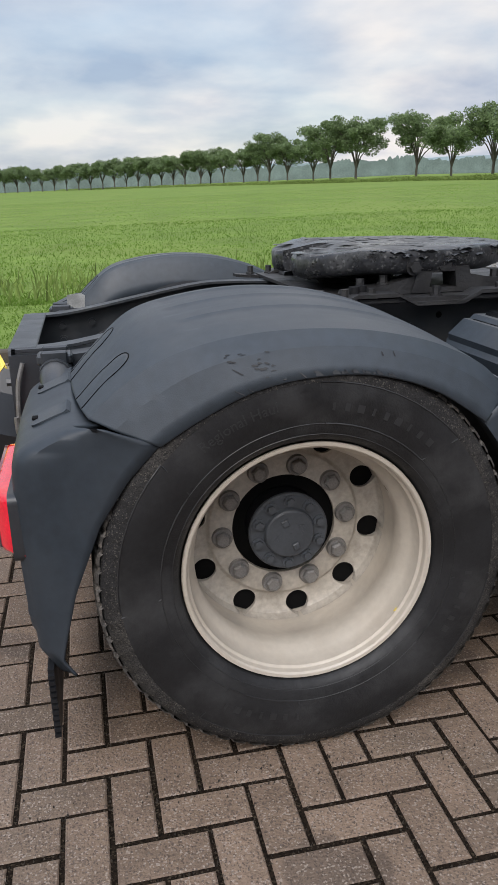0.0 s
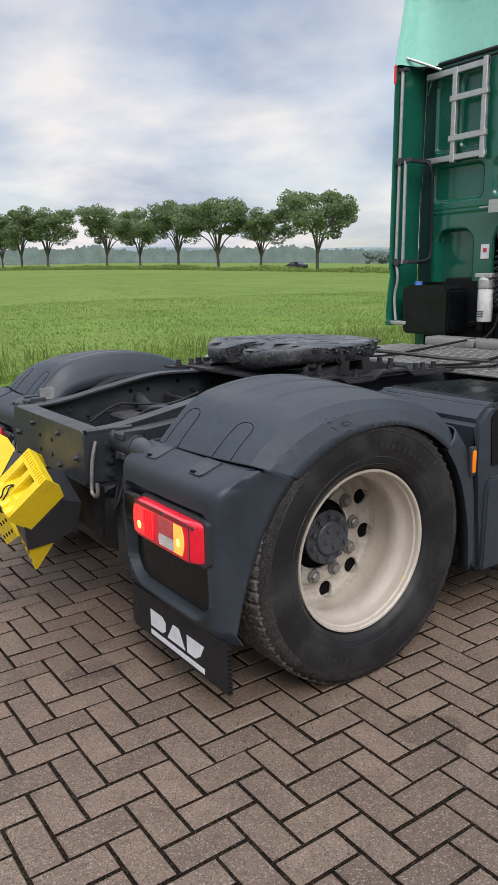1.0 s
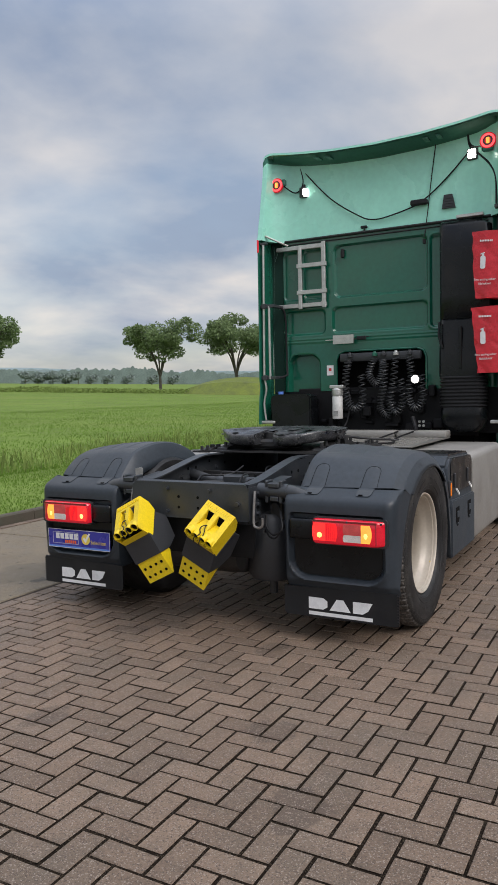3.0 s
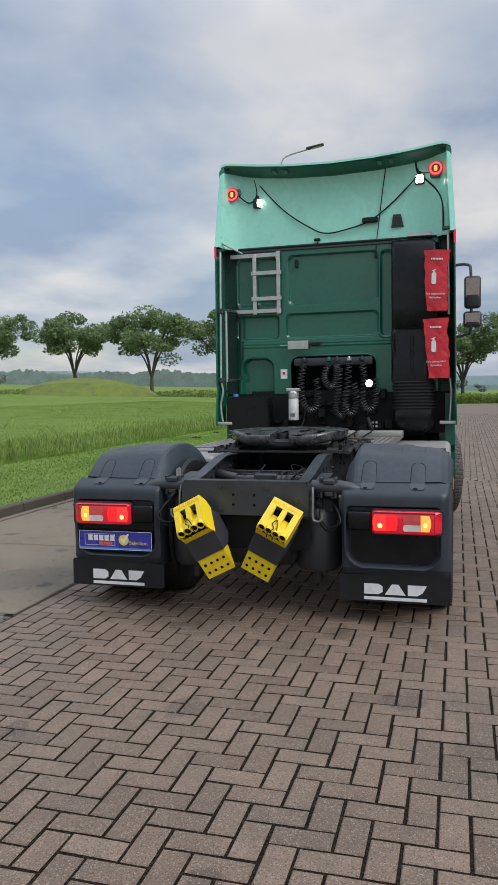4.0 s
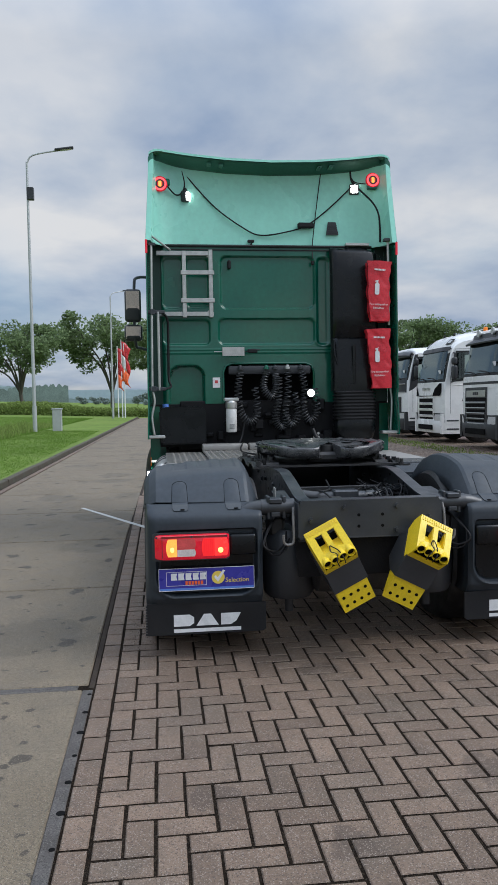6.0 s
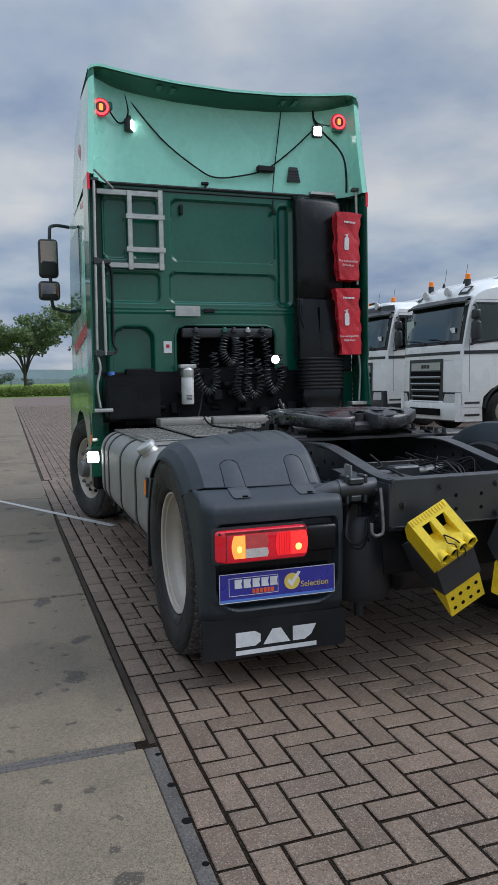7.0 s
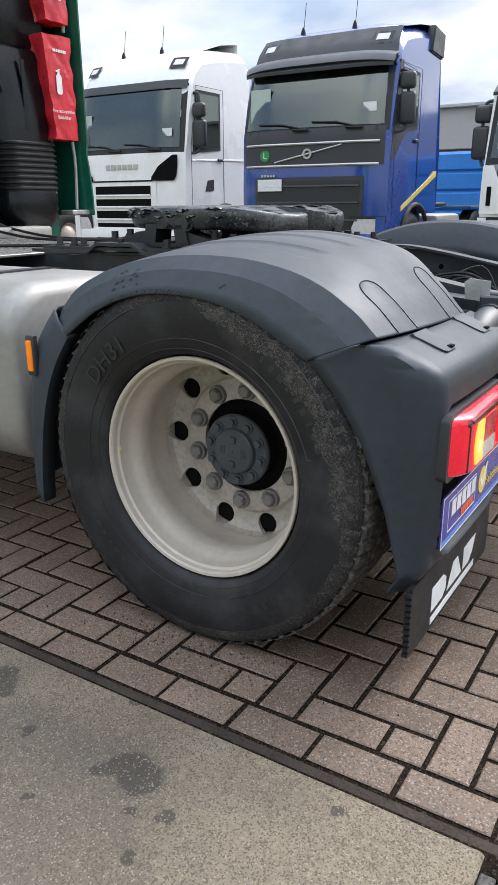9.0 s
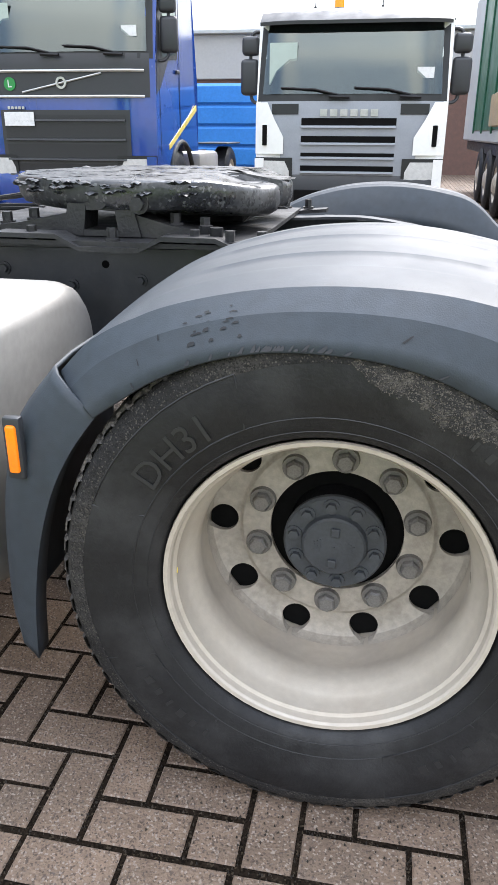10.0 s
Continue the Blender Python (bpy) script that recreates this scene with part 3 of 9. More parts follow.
def swing(x):
    return -BEND * max(0.0, x - 3.0)


SLOPE = 0.032  # the meadow climbs gently away from the drained yard


def land(x, y):
    """Height of the meadow (numbers or arrays); it climbs less towards its far end."""
    share = np.clip(1.05 - (np.degrees(np.arctan2(y, x)) - 59) * 0.0145, 0.42, 1.0)
    return np.where(np.asarray(y) > KERB_Y + 0.07, 0.085 + SLOPE * share * (np.asarray(y) - KERB_Y - 0.07), 0.03)


def sheet(bm, x0, x1, y0, y1, z, nx=1, ny=1):
    vs = [[bm.verts.new((x0 + (x1 - x0) * i / nx, y0 + (y1 - y0) * j / ny, z)) for j in range(ny + 1)] for i in range(nx + 1)]
    for i in range(nx):
        for j in range(ny):
            bm.faces.new((vs[i][j], vs[i + 1][j], vs[i + 1][j + 1], vs[i][j + 1]))


bm = B()
# one sheet: the yard's bed, a step up at the kerb, then the meadow to the horizon
ys = [-2500, -60, KERB_Y + 0.07, KERB_Y + 0.071] + [4.5 + 1.5 * k for k in range(24)] + [44, 50, 58, 68, 80, 100, 130, 170, 230, 320, 450, 700, 1200, 2500]
xs = [-2500, -1000, -500, -250, -140, -90, -60, -45, -34] + [-26 + 2 * k for k in range(46)] + [ROAD_END, ROAD_END + 0.4, 72, 80, 90, 105, 125, 160, 220, 320, 500, 900, 2500]
bed = lambda x: 0.03 if x > ROAD_END + 0.2 else -0.06
grid = [[bm.verts.new((x, y + (swing(min(x, ROAD_END)) if j in (2, 3) else 0), bed(x) if j < 3 else float(land(x, y)))) for j, y in enumerate(ys)] for x in xs]
for i in range(len(xs) - 1):
    for j in range(len(ys) - 1):
        bm.faces.new((grid[i][j], grid[i + 1][j], grid[i + 1][j + 1], grid[i][j + 1]))
ground = tagged(part("ground", bm, M_GRASS, smooth=0), "flat green meadow reaching to the horizon", "ground", kind="structure")

bm = B()
sheet(bm, -60, ROAD_END, -60, SLAB_Y, -0.0075)
pavement = tagged(part("pavement", bm, M_JOINT, smooth=0), "brick paved yard in herringbone bond with dark sanded joints", "pavement", kind="structure")

# concrete slab road beside the paving
bm = B()
sheet(bm, -60, ROAD_END, SLAB_Y - 0.09 + swing(ROAD_END), KERB_Y - 0.02, -0.014)
road = tagged(part("road", bm, M_JOINT, smooth=0), "light concrete slab road with open joints and oil stains", "road", kind="structure")
SLAB_X = [-0.92 + 2.07 * k for k in range(-14, 33)]
for k in range(len(SLAB_X) - 1):
    a, b = SLAB_X[k], SLAB_X[k + 1]
    wide = abs(a + 0.92) < 0.01
    near = abs(b + 0.92) < 0.01
    bm = B()
    x0, x1 = a + (0.034 if wide else 0.014), b - (0.034 if near else 0.014)
    y0 = SLAB_Y - (0.025 if b < -0.9 else 0.048)
    box(bm, ((x0 + x1) / 2, (y0 + KERB_Y - 0.16) / 2, -0.05), (x1 - x0, KERB_Y - 0.16 - y0, 0.1), 0.007)
    for v in bm.verts:
        v.co.y += swing(v.co.x)
    part("slab", bm, M_CONC, road)
bm = B()
for x0, x1 in ((-0.92, 3.0), (3.0, 66.0)):
    rows = [[(x, SLAB_Y - 0.067 + dy + swing(x), z) for dy, z in ((-0.016, -0.1), (0.016, -0.1), (0.016, -0.010), (0.012, -0.007), (-0.012, -0.007), (-0.016, -0.010))] for x in (x0, x1)]
    loft(bm, rows)
part("edge_strip", bm, M_KERBSOIL, road, "dark soil filled strip along the slab edge")
bm = B()
box(bm, (-30.46, SLAB_Y - 0.052, -0.05), (59.0, 0.052, 0.098), 0.003)
strip = part("edge_strip", bm, M_STEELEDGE, road, "worn grey steel strip along the slab edge")
for k in range(16):
    bm = B()
    cyl(bm, (-1.02 - k * 0.215, SLAB_Y - 0.066, -0.004), (-1.02 - k * 0.215, SLAB_Y - 0.066, 0.0), 0.011 + 0.003 * (k % 3), n=9)
    part("strip_hole", bm, M_DARK, strip)
bm = B()
for dx in (-0.0165, 0.0165):
    box(bm, (-0.92 + dx, (SLAB_Y + KERB_Y - 0.16) / 2, -0.051), (0.029, KERB_Y - 0.16 - SLAB_Y, 0.098), 0.003)
part("joint_strip", bm, M_STEELEDGE, road, "dark joint filling between two slabs")
bm = B()
p0, p1 = Vector((3.3, 1.055)), Vector((5.66, 2.25))
d = (p1 - p0).normalized()
n = Vector((-d.y, d.x)) * 0.035
prism(bm, [tuple(p0 - n), tuple(p1 - n * 0.6), tuple(p1 + n * 0.6), tuple(p0 + n)], 0.0005, 0.0035, "xy")
part("painted_line", bm, mat("worn_white_line", (0.55, 0.55, 0.52), 0.7, var=0.3, scale=12), road, "worn white painted line")

# kerb of separate stones, with a row of gutter bricks at its foot
kerb = thing("kerb", "weathered concrete kerb along the grass verge", "kerb", kind="structure")
bm = B()
prism(bm, [(KERB_Y, -0.15), (KERB_Y + 0.012, 0.09), (KERB_Y + 0.03, 0.105), (KERB_Y + 0.12, 0.105), (KERB_Y + 0.12, -0.15)], -0.497, 0.497, "yz")
stone = part("kerb_stone", bm, M_KERB, kerb)
rk = random.Random(4)
for k in range(-10, 66):
    o = stone if k == -10 else stone.copy()
    if k > -10:
        scene.collection.objects.link(o)
    o.location = (k + 0.5, rk.uniform(-0.006, 0.006), rk.uniform(-0.006, 0.004))
    turn = rk.uniform(-0.004, 0.004) - (BEND if k > 3 else 0)
    o.location.y += swing(k + 0.5) + KERB_Y * (1 - math.cos(turn))
    o.location.x += KERB_Y * math.sin(turn)
    o.rotation_euler = (0, 0, turn)
bm = B()
for k in range(-48, 300):
    box(bm, (k * 0.21, KERB_Y - 0.085 + swing(k * 0.21), -0.047), (0.2, 0.1, 0.1), 0.0)
part("gutter_bricks", bm, M_BRICK_FAR, road, "row of gutter bricks", smooth=0, kind="stuff")


# ------------------------------------------------------------------ grass
def blades(name, n, area, h, w, material, label, seed, lean=0.5, z=0.085, fade=0.0):
    """Tapered blades of two triangles in one mesh; area is (x0, x1, y0, y1)."""
    r = np.random.default_rng(seed)
    x = r.uniform(area[0], area[1], n)
    u = r.uniform(0, 1, n)
    y = area[2] + (area[3] - area[2]) * (u ** (1 + fade))
    patch = 0.6 + 0.8 * (0.5 + 0.5 * np.sin(x * 1.3 + np.sin(y * 0.9) * 2) * np.sin(y * 1.7 + 1.3 * np.sin(x * 0.6)))
    hh = h * r.uniform(0.45, 1.25, n) * patch
    a = r.uniform(0, 2 * np.pi, n)
    ww = w * r.uniform(0.6, 1.4, n)
    le = lean * hh * r.uniform(0.1, 1.0, n)
    b = r.uniform(0, 2 * np.pi, n)
    dx, dy = np.cos(a) * ww / 2, np.sin(a) * ww / 2
    v = np.empty((n, 5, 3))
    zz = z - 0.085 + land(x, y) if z > 0 else z + 0 * x
    v[:, 0] = np.stack([x - dx, y - dy, zz - 0.02], 1)
    v[:, 1] = np.stack([x + dx, y + dy, zz - 0.02], 1)
    v[:, 2] = np.stack([x + dx * 0.8 + np.cos(b) * le * 0.3, y + dy * 0.8 + np.sin(b) * le * 0.3, zz + hh * 0.55], 1)
    v[:, 3] = np.stack([x - dx * 0.8 + np.cos(b) * le * 0.3, y - dy * 0.8 + np.sin(b) * le * 0.3, zz + hh * 0.55], 1)
    v[:, 4] = np.stack([x + np.cos(b) * le, y + np.sin(b) * le, zz + hh], 1)
    i = np.arange(n)[:, None] * 5
    faces = [tuple(q) for q in (i + np.array([0, 1, 2, 3]))] + [tuple(q) for q in (i + np.array([3, 2, 4]))]
    me = bpy.data.meshes.new(name)
    me.from_pydata(v.reshape(-1, 3).tolist(), [], [tuple(int(k) for k in f) for f in faces])
    me.materials.append(material)
    return tagged(new(name, me), label, "grass", kind="stuff")


blades("verge_grass", 70000, (-6, 32, 4.08, 7.5), 0.030, 0.011, M_BLADE, "short bright green verge grass behind the kerb", 1, lean=2.0)
blades("meadow_grass", 150000, (-12, 60, 6.8, 26), 0.042, 0.017, M_BLADE, "long fresh green meadow grass", 2, fade=0.7, lean=1.6)
blades("meadow_tufts", 30000, (-30, 75, 24, 80), 0.022, 0.06, M_BLADE, "long green meadow grass further out", 3, fade=0.3, lean=2.0)
blades("verge_weeds", 5200, (-8, 40, 6.8, 9.2), 0.26, 0.026, M_WEED, "tall weeds at the meadow's edge", 5, lean=0.9)
blades("yard_weeds", 9000, (6, 60, -7.3, -6.3), 0.05, 0.02, M_WEED, "low weeds along the foot of the parked row", 8, z=0.0)

# ------------------------------------------------------------------ tractor unit
tractor = thing("tractor_truck", "green two-axle tractor truck with high sleeper cab, parked on brick paving", "truck")
WZ = 0.488


def arc_words(text, radius, start, size, y):
    """Put lettering round a sidewall, reading clockwise seen from +y."""
    def bend(x, yy, z):
        a = radians(start) + x / radius
        r = radius + yy
        return Vector((r * math.cos(a), y + z, r * math.sin(a)))
    return bend


SIDEWALL = [(0.302, -0.02), (0.312, 0.006), (0.330, 0.017), (0.345, 0.020), (0.375, 0.028), (0.41, 0.031), (0.44, 0.030), (0.456, 0.0275), (0.468, 0.0235), (0.478, 0.0165), (0.485, 0.007), (0.488, -0.006)]


def bulge(q):
    """How far the sidewall stands out at radius q."""
    return float(np.interp(q, [p[0] for p in SIDEWALL], [p[1] for p in SIDEWALL]))


def wheel(deep=True, text=True):
    """A wheel round the origin with its outer side to +y: rim with tyre, hub and nuts."""
    bm = B()
    if deep:
        prof = [(0.2735, -0.24), (0.2732, -0.228), (0.2735, -0.205), (0.272, -0.165), (0.264, -0.140), (0.2605, -0.122), (0.2605, -0.098), (0.264, -0.085),
                (0.275, -0.066), (0.2805, -0.054), (0.2825, -0.024), (0.2885, -0.020), (0.2900, -0.006), (0.2935, -0.001), (0.301, 0.0), (0.303, -0.006), (0.297, -0.016), (0.290, -0.06),
                (0.285, -0.29), (0.2765, -0.29)]
    else:
        prof = [(0.06, 0.02), (0.12, 0.02), (0.20, -0.01), (0.235, -0.05), (0.262, -0.07), (0.272, -0.04), (0.285, -0.015), (0.292, -0.002), (0.301, 0.0),
                (0.303, -0.008), (0.29, -0.03), (0.28, -0.2), (0.06, -0.04)]
    lathe(bm, prof, 72)
    w = part("wheel", bm, M_RIM, tractor, "pale grey-beige steel wheel rim", 22)
    if deep:  # disc with ten hand holes cut through
        bm = B()
        lathe(bm, [(0.139, -0.243), (0.196, -0.243), (0.200, -0.245), (0.204, -0.251), (0.210, -0.254), (0.230, -0.2535), (0.255, -0.251), (0.265, -0.245), (0.2705, -0.234), (0.2725, -0.222), (0.2730, -0.25), (0.267, -0.258), (0.255, -0.262), (0.205, -0.264), (0.196, -0.258), (0.139, -0.255)], 80)
        cut = B()
        for k in range(10):
            a = radians(36 * k - 3)
            cx, cz = 0.2415 * math.cos(a), 0.2415 * math.sin(a)
            cyl(cut, (cx, -0.30, cz), (cx, -0.20, cz), 0.0315, n=28)
        part("disc", carve(bm, cut), M_DISC, w, "wheel disc with round hand holes", 30)
        # black disc added behind the holes to paint their inside dark
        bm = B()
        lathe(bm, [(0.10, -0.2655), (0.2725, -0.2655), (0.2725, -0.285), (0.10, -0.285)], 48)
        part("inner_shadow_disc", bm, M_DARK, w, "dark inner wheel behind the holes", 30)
    # tyre body and tread
    bm = B()
    prof = SIDEWALL + [(0.483, -0.03), (0.482, -0.08), (0.482, -0.22), (0.470, -0.28), (0.44, -0.30), (0.32, -0.295), (0.302, -0.28)]
    lathe(bm, prof, 120)
    for v in bm.verts:  # flattened where it stands
        if v.co.z < -WZ + 0.002:
            v.co.z = -WZ + 0.002
    part("tyre", bm, M_TYRE, w, "worn black tyre with raised sidewall marks", 40)
    bm = B()
    NT = 490
    cols = [0.017, 0.013, 0.008, 0.003, -0.001, -0.006, -0.012, -0.020, -0.030, -0.042, -0.058, -0.070, -0.0745, -0.082, -0.0865, -0.104, -0.122, -0.135, -0.1395, -0.147, -0.1515, -0.17, -0.19, -0.202, -0.2065, -0.214, -0.2185, -0.25, -0.268, -0.28]
    rt_ = random.Random(6)
    def crown(h):
        e = max(0.0, (abs(h + 0.13) - 0.080) / 0.067)
        return 0.4965 - 0.009 * e ** 2.4
    rings = []
    for i in range(NT):
        a = 2 * math.pi * i / NT
        ring = []
        for h in cols:
            r = crown(h) + 0.0015
            if h in (-0.0745, -0.082, -0.1395, -0.147, -0.2065, -0.214):
                r -= 0.009
            zig = (i + (int(4 * math.sin(h * 170)) if h < -0.05 else 0)) % 7
            if zig in (0, 1) and (-0.24 < h < 0.020):
                r -= 0.0065 if h > -0.05 else 0.0028
            if h > 0.012:
                r -= 0.004
            r += rt_.uniform(-0.0006, 0.0006)
            ring.append(Vector((r * math.cos(a), h, max(r * math.sin(a), -WZ + 0.0015))))
        rings.append(ring)
    loft(bm, rings, closed=False, cap=False, loop=True)
    part("tread", bm, M_TREAD, w, "worn dusty tread with zigzag grooves", 25)
    # dusty shoulder blocks where the tread rolls over
    bm = B()
    rings = []
    for i in range(280):
        a = 2 * math.pi * i / 280
        lift = 0.0016 if i % 4 < 2 else 0.0002
        ring = []
        for q, dq in ((0.444, 0.0), (0.452, lift), (0.466, lift * 1.6), (0.475, lift * 1.8), (0.4825, lift)):
            ring.append(Vector((q * math.cos(a), bulge(q) + dq + 0.0006, max(q * math.sin(a), -WZ + 0.003))))
        rings.append(ring)
    loft(bm, rings, closed=False, cap=False, loop=True)
    part("tyre_shoulder", bm, M_SHOULDER, w, "notched dusty tyre shoulder", 30)
    if text:
        # raised outlines on the sidewall
        def outline(pts, r=0.0019, loop=False):
            b2 = B()
            path = [(q * math.cos(radians(t)), bulge(q) + 0.0003, q * math.sin(radians(t))) for q, t in pts]
            tube(b2, path, r, 5, loop=loop)
            part("sidewall_ridge", b2, M_TYRE_TEXT, w, smooth=60)
        for a0, a1 in ((20, 62), (118, 160), (215, 245), (300, 330)):
            pts = [(0.352, t) for t in np.linspace(a0, a1, 9)] + [(0.44, a1 + 3)] + [(0.446, t) for t in np.linspace(a1 + 3, a0 - 3, 9)] + [(0.352, a0)]
            outline(pts)
        for r in (0.352, 0.326):
            outline([(r, t) for t in np.linspace(0, 360, 97)[:-1]], 0.0011, True)
        for a0, n in ((120, 9), (212, 6), (300, 7)):  # unreadable maker's marks as plain bars
            for k in range(n):
                t = a0 + k * 4.6
                b2 = B()
                c = 0.395
                m = Matrix.Rotation(-radians(t), 4, "Y") @ Matrix.Translation((c, bulge(c), 0))
                box(b2, (0, -0.0002, 0), (0.024, 0.0014, 0.006 + 0.010 * ((k * 7) % 3) / 2), 0, m=m)
                part("raised_bar", b2, M_TYRE_TEXT, w, smooth=0)
    # nuts
    if deep:
        bm = B()
        cyl(bm, (0, -0.004, 0), (0, 0.009, 0), 0.0285, 0.0265, 24)
        loft(bm, [[(0.0205 * math.cos(t), h, 0.0205 * math.sin(t)) for t in (math.pi / 3 * k for k in range(6))] for h in (0.005, 0.020)])
        loft(bm, [[(r * math.cos(t), h, r * math.sin(t)) for t in (math.pi / 3 * k for k in range(6))] for r, h in ((0.0205, 0.020), (0.016, 0.025))])
        nut = part("wheel_nut", bm, M_NUT, w, "grey steel wheel nut")
        for k in range(10):
            a = radians(36 * k + 18)
            o = nut if k == 0 else nut.copy()
            if k:
                scene.collection.objects.link(o)
            o.location = (0.1675 * math.cos(a), -0.241, 0.1675 * math.sin(a))
            o.rotation_euler = (0, k * 0.7, 0)
        # drum face and hub body kept black: the recess's shade is in their colour
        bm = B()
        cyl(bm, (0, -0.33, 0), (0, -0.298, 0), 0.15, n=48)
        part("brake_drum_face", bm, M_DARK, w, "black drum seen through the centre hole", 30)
        bm = B()
        lathe(bm, [(0.0, -0.212), (0.100, -0.212), (0.1045, -0.208), (0.1045, -0.198), (0.100, -0.193), (0.068, -0.193), (0.0655, -0.190), (0.0645, -0.181), (0.060, -0.177), (0.0, -0.1755)], 64, loop=False)
        hub = part("hub", bm, M_HUB, w, "dark grey cast hub cap")
        bm = B()
        lathe(bm, [(0.0, -0.30), (0.098, -0.30), (0.094, -0.26), (0.082, -0.235), (0.082, -0.2125), (0.0, -0.2125)], 48, loop=False)
        part("hub_body", bm, M_BLACKIRON, w, "black hub body in the centre hole")
        bm = B()
        box(bm, (0, -0.175, 0.036), (0.018, 0.012, 0.018), 0.002)
        box(bm, (0, -0.175, -0.036), (0.018, 0.012, 0.018), 0.002)
        for s in (-1, 1):
            for k in range(3):
                box(bm, (s * 0.028 + k * 0.006 * s, -0.176, 0), (0.0025, 0.003, 0.03 - 0.006 * k), 0)
        cyl(bm, (0, -0.177, 0), (0, -0.174, 0), 0.003, n=10)
        split("hub_mark", bm, M_HUB, w)
        bm = B()
        for k in range(10):
            a = radians(36 * k + 8)
            bolt(bm, (0.0845 * math.cos(a), -0.193, 0.0845 * math.sin(a)), (0, 1, 0), 0.0110, 0.014)
        split("hub_bolt", bm, M_HUB, w, "hub bolt")
    else:
        bm = B()
        for k in range(10):
            a = radians(36 * k + 18)
            bolt(bm, (0.1675 * math.cos(a), 0.004, 0.1675 * math.sin(a)), (0, 1, 0), 0.017, 0.03)
        split("wheel_nut", bm, M_NUT, w)
        bm = B()
        lathe(bm, [(0, 0.09), (0.07, 0.085), (0.085, 0.06), (0.09, 0.0), (0.0, 0.0)], 32, loop=False)
        part("hub", bm, M_NUT, w)
        # front hand holes are solid black plugs painted as shaded openings
        bm = B()
        for k in range(10):
            a = radians(36 * k)
            cyl(bm, (0.232 * math.cos(a), -0.1, 0.232 * math.sin(a)), (0.225 * math.cos(a), -0.028, 0.225 * math.sin(a)), 0.022, n=16)
        split("hand_hole", bm, M_DARK, w)
    return w


RTURN = 24
wl = wheel()
wr = copy_thing(wl, pose(0, -1.228, WZ, 0, RTURN, 180))
wl.matrix_basis = pose(0, 1.228, WZ, 0, -4, 0)
words("sidewall_lettering", "Regional Haul", 0.034, Matrix(), M_TYRE_TEXT, wr, bend=arc_words("", 0.405, 65 + RTURN, 0.034, bulge(0.418) + 0.0003))
words("sidewall_lettering", "DH31", 0.07, Matrix(), M_TYRE_TEXT, wl, bend=arc_words("", 0.382, 42, 0.07, bulge(0.41) + 0.0004))
bm = B()  # dried sand rubbed over one sector of the left sidewall
rd = random.Random(17)
rings, ragged = [], [rd.uniform(0, 1) for k in range(160)]
for k in range(160):
    f = k / 159
    a = radians(86 + 112 * f)
    edge = min(1.0, f / 0.12, (1 - f) / 0.25)
    inner = 0.478 - (0.078 + 0.012 * math.sin(k * 0.21) + 0.012 * (ragged[k] - 0.5)) * max(0.0, edge) ** 0.7
    rings.append([Vector((q * math.cos(a), bulge(q) + 0.0012, q * math.sin(a))) for q in np.linspace(inner, 0.4835, 7)])
loft(bm, rings, closed=False, cap=False)
part("dust_crust", bm, mat("sandy_tyre_dust", (0.030, 0.029, 0.028), 0.85, spec=0.25, var=0.35, scale=26, bump=1.0, bscale=120, dirt=(0.105, 0.094, 0.082), dscale=34, damt=0.85, grit=(620, (0.13, 0.115, 0.098), (0.016, 0.016, 0.016), 0.30, 0.30)), wl, "dried sandy dust on the sidewall")
for w, a in ((wl, -3), (wr, 240)):  # small balance marks on the rim
    bm = B()
    p = Vector((math.cos(radians(a)), 0, math.sin(radians(a))))
    cyl(bm, p * 0.288 + Vector((0, -0.03, 0)), p * 0.282 + Vector((0, -0.032, 0)), 0.007, n=10)
    part("balance_mark", bm, M_GOLD, w, "small yellow paint mark")
bm = B()
box(bm, (0, 0, 0), (0.003, 0.03, 0.022), 0.001, m=Matrix.Rotation(radians(21), 4, "Y") @ Matrix.Translation((0.2835, -0.052, 0)))
part("sticker", bm, M_BLUE_LIGHT, wr, "small blue sticker on the rim")
for s in (1, -1):  # inner twin tyres
    bm = B()
    lathe(bm, [(0.30, 0), (0.33, 0.012), (0.41, 0.018), (0.46, 0.008), (0.485, -0.02), (0.494, -0.05), (0.494, -0.23), (0.46, -0.29), (0.40, -0.3), (0.30, -0.28)], 64, c=(0, 0, 0))
    lathe(bm, [(0.301, -0.02), (0.301, -0.26), (0.12, -0.2), (0.12, -0.15)], 48)
    o = part("inner_tyre", bm, M_TYRE, tractor, "inner twin tyre")
    o.location = (0, s * 0.87 + (0 if s > 0 else 0), WZ)
    if s < 0:
        o.rotation_euler = (0, 0, math.pi)
wf = wheel(deep=False, text=False)
FX = 3.86
wf.matrix_basis = pose(FX, 1.20, WZ, 0, 0, 15)
copy_thing(wf, pose(FX, -1.20, WZ, 0, 0, 195))

# axle, springs and tanks between the wheels
bm = B()
cyl(bm, (0, -0.9, WZ), (0, 0.9, WZ), 0.09, n=16)
lathe(bm, [(0.0, -0.2), (0.12, -0.19), (0.2, -0.1), (0.22, 0.0), (0.2, 0.1), (0.12, 0.19), (0.0, 0.2)], 24, c=(0, 0, WZ), loop=False)
cyl(bm, (0.1, 0, WZ), (0.5, 0, WZ + 0.06), 0.11, 0.07)
part("rear_axle", bm, M_IRON, tractor, "black rear axle with differential")
